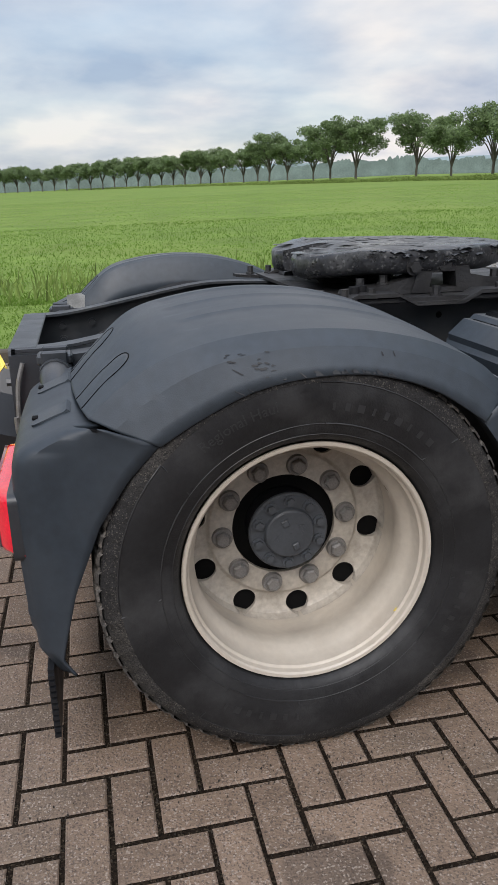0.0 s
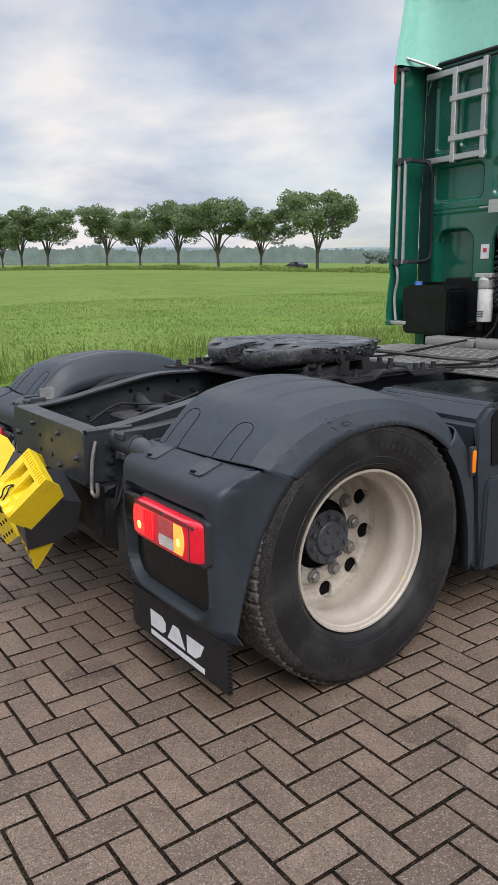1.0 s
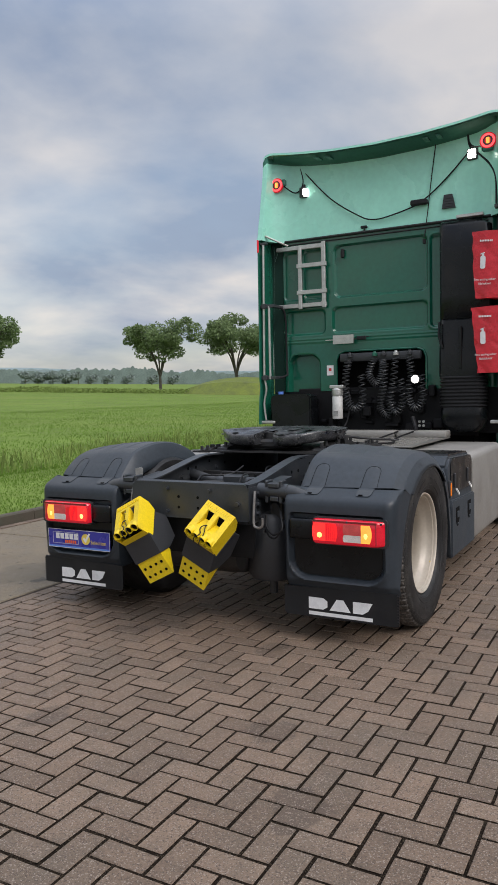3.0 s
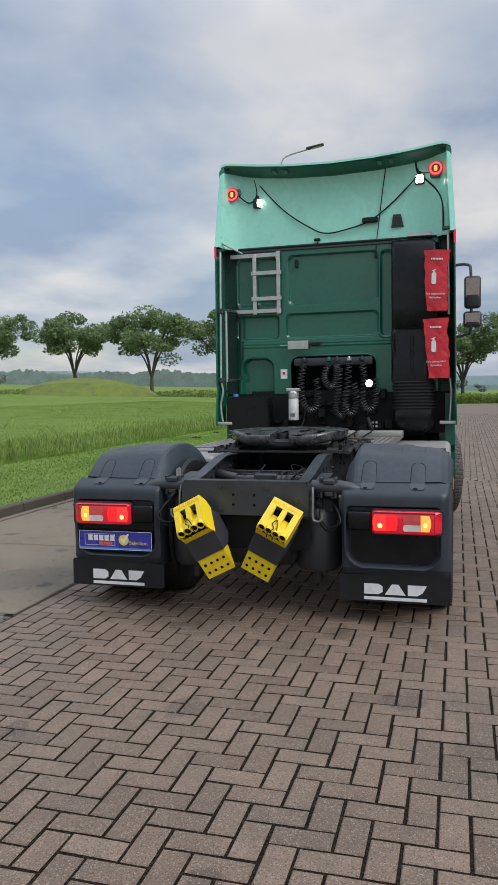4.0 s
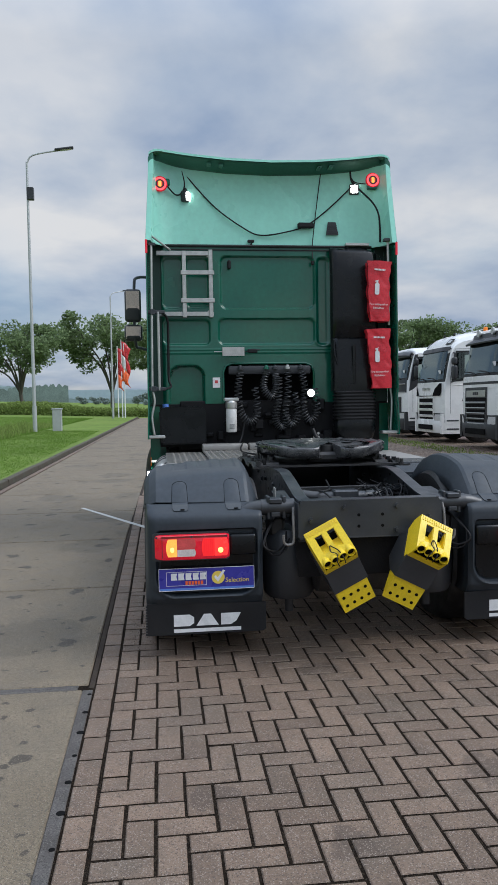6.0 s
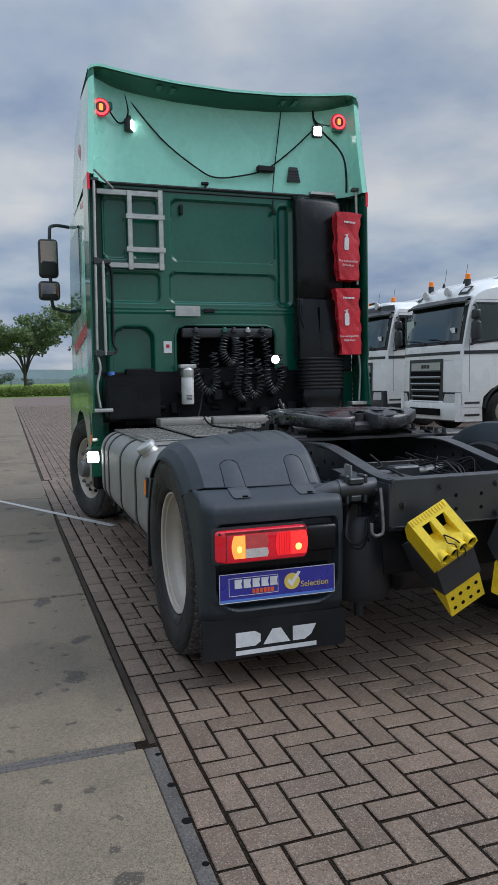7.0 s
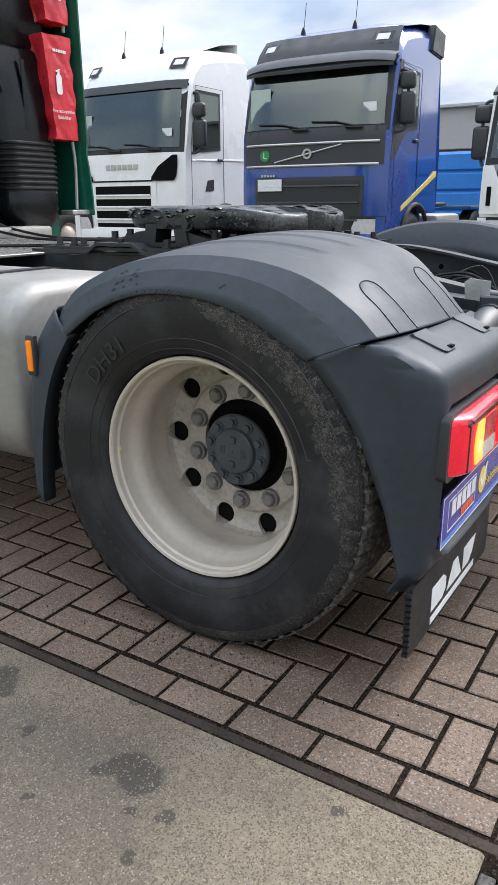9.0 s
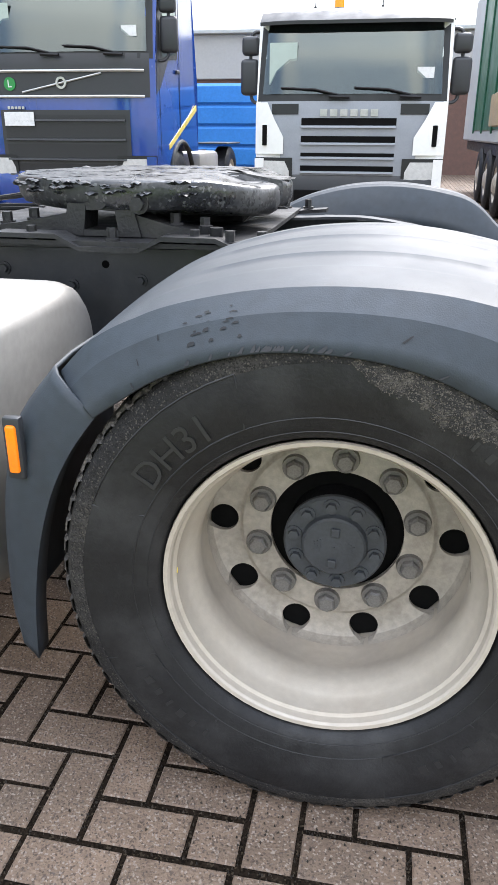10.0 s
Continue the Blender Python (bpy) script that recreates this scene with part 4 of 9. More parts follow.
for s in (1, -1):
    bm = B()
    lathe(bm, [(0.0, 0.30), (0.13, 0.30), (0.15, 0.33), (0.155, 0.5), (0.15, 0.66), (0.12, 0.70), (0, 0.70)], 28, "z", (-0.42, s * 0.42, 0), loop=False)
    cyl(bm, (-0.42, s * 0.42, 0.2), (-0.42, s * 0.42, 0.31), 0.025, n=10)
    part("air_spring", bm, M_DARKP, tractor, "black rubber air spring")
bm = B()
lathe(bm, [(0, -0.3), (0.1, -0.3), (0.145, -0.27), (0.15, -0.2), (0.15, 0.2), (0.145, 0.27), (0.1, 0.3), (0, 0.3)], 28, "y", (-0.48, 0, 0.47), loop=False)
part("air_tank", bm, M_IRON, tractor, "black cylindrical air tank")
bm = B()
cyl(bm, (-0.632, -0.068, 0.51), (-0.628, -0.068, 0.51), 0.012, n=12)
part("reflector_dot", bm, M_STEEL, tractor)

# ------------------------------------------------------------------ frame and rear beam
for s in (1, -1):
    bm = B()
    web = [(-0.68, 0.66), (0.5, 0.66), (2.9, 0.62), (2.9, 0.93), (0.5, 0.965), (0.15, 0.975), (-0.05, 0.965), (-0.5, 0.885), (-0.68, 0.875)]
    prism(bm, web, s * 0.392, s * 0.400, "xz")
    top = [(-0.68, 0.877), (-0.5, 0.887), (-0.05, 0.967), (0.15, 0.977), (0.5, 0.967), (2.9, 0.932)]
    loft(bm, [[(x, s * 0.33, z), (x, s * 0.402, z), (x, s * 0.402, z + 0.009), (x, s * 0.33, z + 0.009)] for x, z in smooth_path([(t[0], t[1]) for t in top], 4)])
    loft(bm, [[(x, s * 0.33, z), (x, s * 0.402, z), (x, s * 0.402, z + 0.009), (x, s * 0.33, z + 0.009)] for x, z in ((-0.68, 0.655), (0.5, 0.655), (2.9, 0.615))])
    rail = part("frame_rail", bm, M_FRAME, tractor, "dark grey steel chassis rail", 30)
    bm = B()
    for k, (x, z) in enumerate([(-0.58, 0.83), (-0.58, 0.775), (-0.58, 0.72), (-0.46, 0.84), (-0.36, 0.75), (-0.36, 0.81), (-0.2, 0.85), (-0.05, 0.80), (0.1, 0.86), (0.25, 0.88), (0.28, 0.78), (0.6, 0.88), (0.8, 0.86), (1.0, 0.9)]):
        bolt(bm, (x, s * 0.40, z), (0, s, 0), 0.012, 0.016)
        bolt(bm, (x + 0.02, s * 0.392, z), (0, -s, 0), 0.012, 0.016)
    split("bolt", bm, M_FRAME, rail, "hexagon frame bolt")
    bm = B()
    for k, (x, z) in enumerate([(-0.1, 0.9), (0.0, 0.9), (0.18, 0.93), (0.4, 0.9), (0.5, 0.82), (0.7, 0.92), (0.9, 0.82)]):
        cyl(bm, (x, s * 0.3995, z), (x, s * 0.4012, z), 0.011, n=10)
        cyl(bm, (x, s * 0.3925, z), (x, s * 0.3905, z), 0.011, n=10)
    split("drilled_hole", bm, M_DARK, rail, "drilled hole")
bm = B()  # channel shaped end beam with turned-in flanges
poly = [(-0.40, 0.672), (0.40, 0.672), (0.41, 0.69), (0.41, 0.83), (0.395, 0.882), (0.38, 0.888), (-0.38, 0.888), (-0.395, 0.882), (-0.41, 0.83), (-0.41, 0.69)]
prism(bm, poly, -0.702, -0.693, "yz")
box(bm, (-0.66, 0, 0.884), (0.085, 0.76, 0.009), 0.003)
box(bm, (-0.66, 0, 0.676), (0.085, 0.76, 0.009), 0.003)
beam = part("rear_beam", bm, M_FRAME, tractor, "dark grey end beam across the frame")
bm = B()
for y in (-0.15, 0.15):
    for z in (0.845, 0.71):
        bolt(bm, (-0.702, y, z), (-1, 0, 0), 0.011, 0.015)
for y in (-0.34, 0.34):
    bolt(bm, (-0.702, y, 0.775), (-1, 0, 0), 0.013, 0.02)
split("bolt", bm, M_FRAME, beam)
bm = B()
for y in (-0.068, 0.068):
    for z in (0.80, 0.737):
        cyl(bm, (-0.7015, y, z), (-0.7035, y, z), 0.009, n=12)
split("drilled_hole", bm, M_DARK, beam, "drilled hole")
bm = B()
prism(bm, [(-0.40, 0.45), (0.40, 0.45), (0.42, 0.66), (-0.42, 0.66)], -0.64, -0.63, "yz")
part("lower_plate", bm, M_BLACKIRON, beam, "black plate below the beam")
for s in (1, -1):  # steel corner plates, open hooks and tail pipes of the guard carriers
    bm = B()
    prism(bm, [(-0.70, 0.68), (-0.54, 0.68), (-0.54, 0.87), (-0.70, 0.87)], s * 0.403, s * 0.412, "xz")
    for z in (0.71, 0.765, 0.83):
        bolt(bm, (-0.6, s * 0.412, z), (0, s, 0), 0.014, 0.018)
    part("corner_plate", bm, M_FRAME, tractor, "bolted steel corner plate")
    bm = B()
    pts = smooth_path([(-0.66, s * 0.43, 0.85), (-0.68, s * 0.435, 0.78), (-0.69, s * 0.435, 0.665), (-0.69, s * 0.455, 0.645), (-0.69, s * 0.475, 0.645), (-0.69, s * 0.49, 0.66), (-0.69, s * 0.492, 0.70)], 4)
    tube(bm, pts, 0.0075, 8)
    part("tow_hook", bm, M_NUT, tractor, "bent grey steel hook")
    bm = B()  # carrier tube from the frame to the guard, with clamp
    cyl(bm, (-0.56, s * 0.41, 0.84), (-0.56, s * 0.60, 0.84), 0.046, n=18)
    tube(bm, smooth_path([(-0.56, s * 0.56, 0.84), (-0.56, s * 0.64, 0.835), (-0.555, s * 0.72, 0.81), (-0.54, s * 0.76, 0.78)], 4), [0.047 - 0.0016 * k for k in range(13)], 14)
    box(bm, (-0.56, s * 0.52, 0.878), (0.10, 0.075, 0.03), 0.006)
    box(bm, (-0.56, s * 0.47, 0.84), (0.075, 0.02, 0.13), 0.005)
    box(bm, (-0.56, s * 0.56, 0.84), (0.075, 0.02, 0.13), 0.005)
    box(bm, (-0.56, s * 0.52, 0.80), (0.085, 0.055, 0.03), 0.006)
    prism(bm, [(-0.52, 0.88), (-0.30, 0.90), (-0.30, 0.86), (-0.5, 0.80)], s * 0.42, s * 0.50, "xz")
    part("guard_carrier", bm, M_FRAME, tractor, "clamped tube carrying the mudguard")
    if s > 0:
        bm = B()
        prism(bm, [(-0.535, 0.885), (-0.465, 0.885), (-0.460, 0.935), (-0.475, 0.945), (-0.535, 0.940)], s * 0.508, s * 0.512, "xz")
        part("bent_tab", bm, M_STEEL, tractor, "small bare metal tab on the carrier clamp")
    bm = B()
    prism(bm, [(-0.62, 0.60), (-0.50, 0.60), (-0.50, 0.75), (-0.515, 0.75), (-0.515, 0.615), (-0.62, 0.615)], s * 0.455, s * 0.463, "xz")
    part("angle_bracket", bm, M_FRAME, tractor, "thin angle bracket")
    bm = B()  # loose cable loop behind the guard
    tube(bm, smooth_path([(-0.5, s * 0.5, 0.78), (-0.6, s * 0.56, 0.72), (-0.66, s * 0.60, 0.64), (-0.64, s * 0.53, 0.60), (-0.6, s * 0.47, 0.64), (-0.58, s * 0.46, 0.70)], 5), 0.006, 6)
    tube(bm, smooth_path([(-0.5, s * 0.48, 0.80), (-0.62, s * 0.58, 0.70), (-0.65, s * 0.57, 0.60), (-0.62, s * 0.50, 0.58), (-0.58, s * 0.44, 0.66)], 5), 0.005, 6)
    part("cable_loop", bm, M_CABLE, tractor)
    bm = B()  # valves and lines hanging under the frame
    box(bm, (-0.45, s * 0.50, 0.72), (0.14, 0.1, 0.12), 0.02)
    box(bm, (-0.40, s * 0.48, 0.60), (0.1, 0.08, 0.1), 0.02)
    cyl(bm, (-0.42, s * 0.50, 0.55), (-0.42, s * 0.50, 0.36), 0.02, n=10)
    part("valve_block", bm, M_IRON, tractor)
bm = B()  # gearbox and propeller shaft below the deck
loft(bm, [[(x, y * k, 0.70 + z * k) for y, z in rounded(0.60, 0.46, 0.10, 4)] for x, k in ((1.55, 0.45), (1.70, 0.62), (1.74, 0.85), (2.2, 0.92), (2.24, 1.0), (3.1, 1.05))])
cyl(bm, (0.15, 0, 0.56), (1.6, 0, 0.66), 0.055, n=14)
part("gearbox", bm, M_BLACKIRON, tractor, "grimy black gearbox with its shaft", 40)
bm = B()
box(bm, (1.30, 0, 0.80), (0.02, 0.78, 0.30), 0.004)
part("cross_member", bm, M_BLACKIRON, tractor)
bm = B()  # cross tube seen behind the beam, with its clamp
tube(bm, smooth_path([(-0.05, -0.39, 0.86), (-0.1, -0.2, 0.83), (-0.12, 0, 0.825), (-0.1, 0.2, 0.83), (-0.05, 0.39, 0.86)], 5), 0.035, 12)
box(bm, (-0.12, 0, 0.83), (0.09, 0.16, 0.085), 0.01)
part("cross_tube", bm, M_FRAME, tractor, "cross tube between the rails")
bm = B()
box(bm, (0.1, 0, 0.72), (0.02, 0.78, 0.3), 0.004)
box(bm, (-0.25, 0.12, 0.81), (0.13, 0.16, 0.06), 0.012)
part("cross_member", bm, M_IRON, tractor)
rc = random.Random(11)
for k in range(30):
    y0 = rc.uniform(-0.3, 0.3) if k > 22 else rc.uniform(-0.34, -0.16)
    z0 = rc.uniform(0.78, 0.88)
    pts = [(-0.45 + rc.uniform(0, 0.1), y0, z0 - 0.05)]
    for q in range(4):
        pts.append((pts[-1][0] + rc.uniform(0.08, 0.2), y0 + rc.uniform(-0.07, 0.07), z0 + rc.uniform(-0.06, 0.05)))
    bm = B()
    tube(bm, smooth_path(pts, 4), rc.choice((0.003, 0.004, 0.006)), 6)
    part("cable", bm, M_CABLE, tractor, "black air or electric line")


# ------------------------------------------------------------------ fifth wheel
FWZ = 1.146


def coupling():
    bm = B()
    # mounting plate with a bent rim on the rails
    prism(bm, [(0.28, -0.52), (1.25, -0.52), (1.25, 0.52), (0.28, 0.52)], 0.985, 0.997, "xy")
    loft(bm, [[(x, y, z - 0.012), (x, y, z), (x, y + s0 * 0.075, z), (x, y + s0 * 0.075, z - 0.012)] for x, y, s0, z in
              [(0.18, 0.46, 1, 1.0), (0.3, 0.46, 1, 0.99), (0.36, 0.46, 1, 1.015), (0.5, 0.46, 1, 1.015), (0.56, 0.46, 1, 0.985), (0.72, 0.46, 1, 0.985), (0.78, 0.46, 1, 1.015), (0.95, 0.46, 1, 1.015), (1.0, 0.46, 1, 0.985), (1.3, 0.46, 1, 0.985)]])
    loft(bm, [[(x, y, z - 0.012), (x, y, z), (x, y - 0.075, z), (x, y - 0.075, z - 0.012)] for x, y, z in
              [(0.18, -0.46, 1.0), (0.3, -0.46, 0.99), (0.36, -0.46, 1.015), (0.5, -0.46, 1.015), (0.56, -0.46, 0.985), (0.72, -0.46, 0.985), (0.78, -0.46, 1.015), (0.95, -0.46, 1.015), (1.0, -0.46, 0.985), (1.3, -0.46, 0.985)]])
    fw = part("fifth_wheel", bm, M_IRON, tractor, "greasy black fifth wheel coupling on its mounting plate", 30)
    bm = B()  # top plate: round front, two horns behind with a throat between
    R, cx = 0.455, 0.625
    out = []
    for k in range(-62, 63, 4):
        a = radians(k * 1.9)
        out.append((cx + R * math.cos(a) * 1.0, R * math.sin(a)))
    out += [(0.325, 0.315), (0.285, 0.25), (0.268, 0.18), (0.266, 0.11), (0.285, 0.075), (0.39, 0.045), (0.46, 0.035), (0.52, 0.035), (0.52, -0.035), (0.46, -0.035), (0.39, -0.045), (0.285, -0.075), (0.266, -0.11), (0.268, -0.18), (0.285, -0.25), (0.325, -0.315)]
    rg = random.Random(3)
    def lim(x, y, k):
        return (cx + (x - cx) * k, y * k)
    rings = []
    for k, z in ((0.93, FWZ - 0.084), (0.975, FWZ - 0.076), (1.0, FWZ - 0.056), (1.003, FWZ - 0.022), (0.997, FWZ - 0.010), (0.982, FWZ - 0.005), (0.86, FWZ - 0.003), (0.72, FWZ - 0.001)):
        rings.append([(*lim(x, y, k), z - (0.03 * max(0, 0.40 - x) / 0.15 if x < 0.40 else 0) + rg.uniform(-0.002, 0.002)) for x, y in out])
    loft(bm, rings, cap=False)
    n = len(out)
    bm.verts.ensure_lookup_table()
    for ring in (bm.verts[-n:], bm.verts[:n]):
        f = bm.faces.new(ring)
    bmesh.ops.triangulate(bm, faces=[f for f in bm.faces if len(f.verts) > 4])
    part("top_plate", bm, M_GREASE, fw, "horseshoe shaped top plate smeared with grease", 40)
    bm = B()  # flakes of old grease along the edge and over the top
    for k in range(150):
        a = radians(rg.uniform(-115, 115))
        rr = R * rg.uniform(0.975, 1.0)
        s = rg.uniform(0.006, 0.022)
        m = Matrix.Translation((cx + rr * math.cos(a), rr * math.sin(a), FWZ - rg.uniform(0.006, 0.045))) @ Matrix.Rotation(rg.uniform(0, 6), 4, "Z") @ Matrix.Diagonal((s * 1.6, s, s * 0.35, 1))
        bmesh.ops.create_icosphere(bm, subdivisions=1, radius=1, matrix=m)
    for k in range(110):
        a, rr = rg.uniform(0, 6.28), R * math.sqrt(rg.uniform(0, 0.85))
        x, y = cx + rr * math.cos(a), rr * math.sin(a)
        if x < 0.55 and abs(y) < 0.1:
            continue
        s = rg.uniform(0.008, 0.03)
        m = Matrix.Translation((x, y, FWZ - (0.03 * max(0, 0.40 - x) / 0.15) - 0.001 - 0.004 * max(0.0, (rr / R - 0.72) / 0.245))) @ Matrix.Rotation(rg.uniform(0, 6), 4, "Z") @ Matrix.Diagonal((s * 2.2, s, s * 0.07, 1))
        bmesh.ops.create_icosphere(bm, subdivisions=1, radius=1, matrix=m)
    part("old_grease", bm, M_GREASE, fw, "lumps of old grease", 60, kind="stuff")
    for s in (1, -1):
        bm = B()  # pedestal with a window, bolted to the plate
        for poly in ([(0.740, 1.0), (0.800, 1.0), (0.778, 1.082), (0.728, 1.082)], [(0.640, 1.0), (0.580, 1.0), (0.602, 1.082), (0.652, 1.082)],
                     [(0.6515, 1.066), (0.7285, 1.066), (0.728, 1.086), (0.652, 1.086)], [(0.639, 1.0), (0.741, 1.0), (0.740, 1.016), (0.640, 1.016)],
                     [(0.36, 0.999), (0.365, 1.012), (0.50, 1.030), (0.598, 1.056), (0.582, 0.999)], [(1.06, 0.999), (1.055, 1.012), (0.92, 1.030), (0.782, 1.056), (0.798, 0.999)]):
            prism(bm, poly, s * 0.345, s * (0.44 if len(poly) == 4 else 0.432), "xz")
        cyl(bm, (0.69, s * 0.32, 1.092), (0.69, s * 0.448, 1.092), 0.024, n=16)
        part("pedestal", bm, M_IRON, fw, "cast bearing block with an open window")
        bm = B()
        for x, z in ((0.42, 1.022), (0.50, 1.031), (0.90, 1.034), (0.98, 1.024)):
            bolt(bm, (x, s * 0.39, z), (0, 0, 1), 0.014, 0.028)
        for x in (0.25, 0.33, 0.42, 0.64, 0.86, 1.05, 1.10, 1.18):
            bolt(bm, (x, s * 0.495, 1.0), (0, 0, 1), 0.013, 0.03)
        bolt(bm, (0.58, s * 0.447, 1.085), (0, s, 0), 0.018, 0.02)
        split("bolt", bm, M_IRON, fw, "greasy bolt")
        bm = B()
        for x, y in ((0.368, 0.479), (0.403, 0.446)):
            cyl(bm, (x, s * y, 0.98), (x, s * y, 1.035), 0.017, n=12)
            cyl(bm, (x, s * y, 0.985), (x, s * y, 1.0), 0.021, n=6)
        split("stop_buffer", bm, M_CABLE, fw, "black stop buffer")
    bm = B()  # lock jaw and release handle
    box(bm, (0.5, 0, 1.045), (0.3, 0.3, 0.07), 0.02)
    cyl(bm, (0.42, 0, 1.07), (0.42, 0, 1.125), 0.05, n=16)
    tube(bm, smooth_path([(0.95, -0.16, 1.085), (1.15, -0.22, 1.06), (1.42, -0.38, 1.02), (1.62, -0.50, 1.0)], 4), 0.010, 8)
    pts = [(1.66 + 0.045 * math.cos(t), -0.525 + 0.03 * math.sin(t), 0.995) for t in np.linspace(0, 2 * math.pi, 17)[:-1]]
    tube(bm, pts, 0.006, 6, loop=True)
    part("release_handle", bm, M_IRON, fw, "release lever with ring handle")


coupling()

# ------------------------------------------------------------------ deck plate behind the cab
deck_t = B()
box(deck_t, (2.02, 0.0, 0.955), (1.30, 1.5, 0.012), 0.003)
box(deck_t, (2.02, 0.93, 0.936), (1.30, 0.36, 0.012), 0.003)
deck_ob = part("deck_plate", deck_t, M_DECK, tractor, "ribbed aluminium walkway plate behind the cab")
for y0, y1 in ((-0.75, -0.27), (-0.255, 0.29), (0.305, 0.75)):
    bm = B()
    box(bm, (2.60, (y0 + y1) / 2, 0.992), (0.17, y1 - y0, 0.064), 0.014, 2)
    part("deck_step", bm, M_ALU, deck_ob, "pale aluminium step edge")
bm = B()
for i in range(40):
    for j in range(34):
        if (i + j) % 2:
            continue
        x, y = 1.40 + i * 0.0305, -0.66 + j * 0.0515
        a = 0.7 if (i // 1 + j) % 4 < 2 else -0.7
        m = Matrix.Translation((x, y, 0.963 if y < 0.75 else 0.944)) @ Matrix.Rotation(a, 4, "Z") @ Matrix.Diagonal((0.026, 0.007, 0.005, 1))
        bmesh.ops.create_cube(bm, size=1, matrix=m)
part("tread_pattern", bm, M_ALU, deck_ob, "raised tread pattern", 0, kind="stuff")
bm = B()
for y, z0 in ((-0.3, 0.975), (-0.45, 0.975), (0.35, 0.975)):
    tube(bm, smooth_path([(2.6, y, z0 + 0.05), (2.1, y + 0.06, z0), (1.6, y - 0.08, z0), (1.2, y, z0 + 0.02)], 4), 0.008, 6)
split("deck_line", bm, M_CABLE, tractor, "line lying along the deck")

# ------------------------------------------------------------------ tanks and side boxes
bm = B()
sec = rounded(0.66, 0.575, 0.15, 7, (0.90, 0.6425))
loft(bm, [[(x, y * k + 0.90 * (1 - k), z * k + 0.6425 * (1 - k)) for y, z in sec] for x, k in ((0.662, 0.84), (0.668, 0.91), (0.684, 0.965), (0.71, 0.993), (0.74, 1.0), (2.62, 1.0), (2.65, 0.985), (2.665, 0.9))])
tank = part("fuel_tank", bm, M_ALU, tractor, "large dull aluminium fuel tank", 30)
for x in (1.02, 1.62, 2.2, 2.45):
    bm = B()
    big = rounded(0.672, 0.587, 0.156, 7, (0.90, 0.6425))
    small = rounded(0.66, 0.575, 0.15, 7, (0.90, 0.6425))
    loft(bm, [[(x - 0.024, *p) for p in small], [(x - 0.024, *p) for p in big], [(x + 0.024, *p) for p in big], [(x + 0.024, *p) for p in small]], cap=False)
    cyl(bm, (x, 1.16, 0.42), (x, 1.16, 0.33), 0.012, n=8)
    part("tank_strap", bm, M_DARKP, tank, "black tank strap")
bm = B()
lathe(bm, [(0, -0.05), (0.060, -0.05), (0.056, 0.02), (0.052, 0.03), (0.052, 0.04), (0.059, 0.041), (0.062, 0.045), (0.062, 0.068), (0.056, 0.076), (0, 0.078)], 32, "z", loop=False)
bmesh.ops.transform(bm, matrix=Matrix.Translation((0.91, 1.145, 0.895)) @ Matrix.Rotation(radians(-36), 4, "X"), verts=bm.verts)
part("filler_cap", bm, M_STEEL, tank, "round grey filler cap")
bm = B()
for k in range(3):
    box(bm, (0.86 + 0.03 * k, 1.2305, 0.60), (0.004, 0.003, 0.05))
part("embossed_mark", bm, M_ALU, tank)

bm = B()  # right: black plastic box, then a bright tank
prism(bm, [(0.66, 0.24), (1.38, 0.24), (1.38, 0.70), (1.34, 0.93), (0.70, 0.95), (0.62, 0.88), (0.655, 0.70)], -1.215, -0.58, "xz")
bmesh.ops.bevel(bm, geom=list(bm.edges), offset=0.02, segments=2, affect="EDGES")
sb = part("side_box", bm, M_PLASTIC, tractor, "black plastic battery box on the right side")
bm = B()
prism(bm, [(0.67, 0.25), (1.39, 0.25), (1.39, 0.625), (0.70, 0.645), (0.68, 0.60)], -1.236, -1.205, "xz")
bmesh.ops.bevel(bm, geom=list(bm.edges), offset=0.008, segments=2, affect="EDGES")
part("box_cover", bm, M_PLASTIC, sb, "dark grey lower cover with a rolled upper lip")
bm = B()  # wet black lid over the upper half
prism(bm, [(0.69, 0.665), (1.385, 0.65), (1.385, 0.88), (1.33, 0.942), (0.72, 0.962), (0.672, 0.90)], -1.222, -0.60, "xz")
bmesh.ops.bevel(bm, geom=list(bm.edges), offset=0.03, segments=3, affect="EDGES")
part("box_lid", bm, M_PLASTIC2, sb, "wet glossy black lid", 40)
bm = B()
for x in (0.80, 1.20):
    box(bm, (x, -1.226, 0.775), (0.022, 0.012, 0.10), 0.004)
split("lid_strap", bm, M_DARKP, sb, "black rubber strap")
for x in (0.80, 1.20):
    bm = B()
    tube(bm, smooth_path([(x - 0.012, -1.234, 0.72), (x - 0.012, -1.25, 0.69), (x, -1.252, 0.675), (x + 0.012, -1.25, 0.69), (x + 0.012, -1.234, 0.72)], 4), 0.004, 6)
    part("strap_loop", bm, M_STEEL, sb, "bright steel loop")
# latch recesses drawn as black pads, their shade put in the colour
bm = B()
for x in (0.83, 1.20):
    prism(bm, [(x - 0.05, 0.585), (x + 0.05, 0.585), (x + 0.05, 0.50), (x + 0.02, 0.455), (x - 0.02, 0.455), (x - 0.05, 0.50)], -1.2385, -1.230, "xz")
split("cover_latch", bm, M_DARK, sb, "recessed latch")
bm = B()
for x in (0.83, 1.20):
    box(bm, (x, -1.241, 0.535), (0.05, 0.008, 0.045), 0.003)
    box(bm, (x, -1.241, 0.468), (0.036, 0.010, 0.012), 0.003)
split("latch_pull", bm, M_PLASTIC, sb)
bm = B()
sec = rounded(0.64, 0.70, 0.06, 5, (-0.90, 0.57))
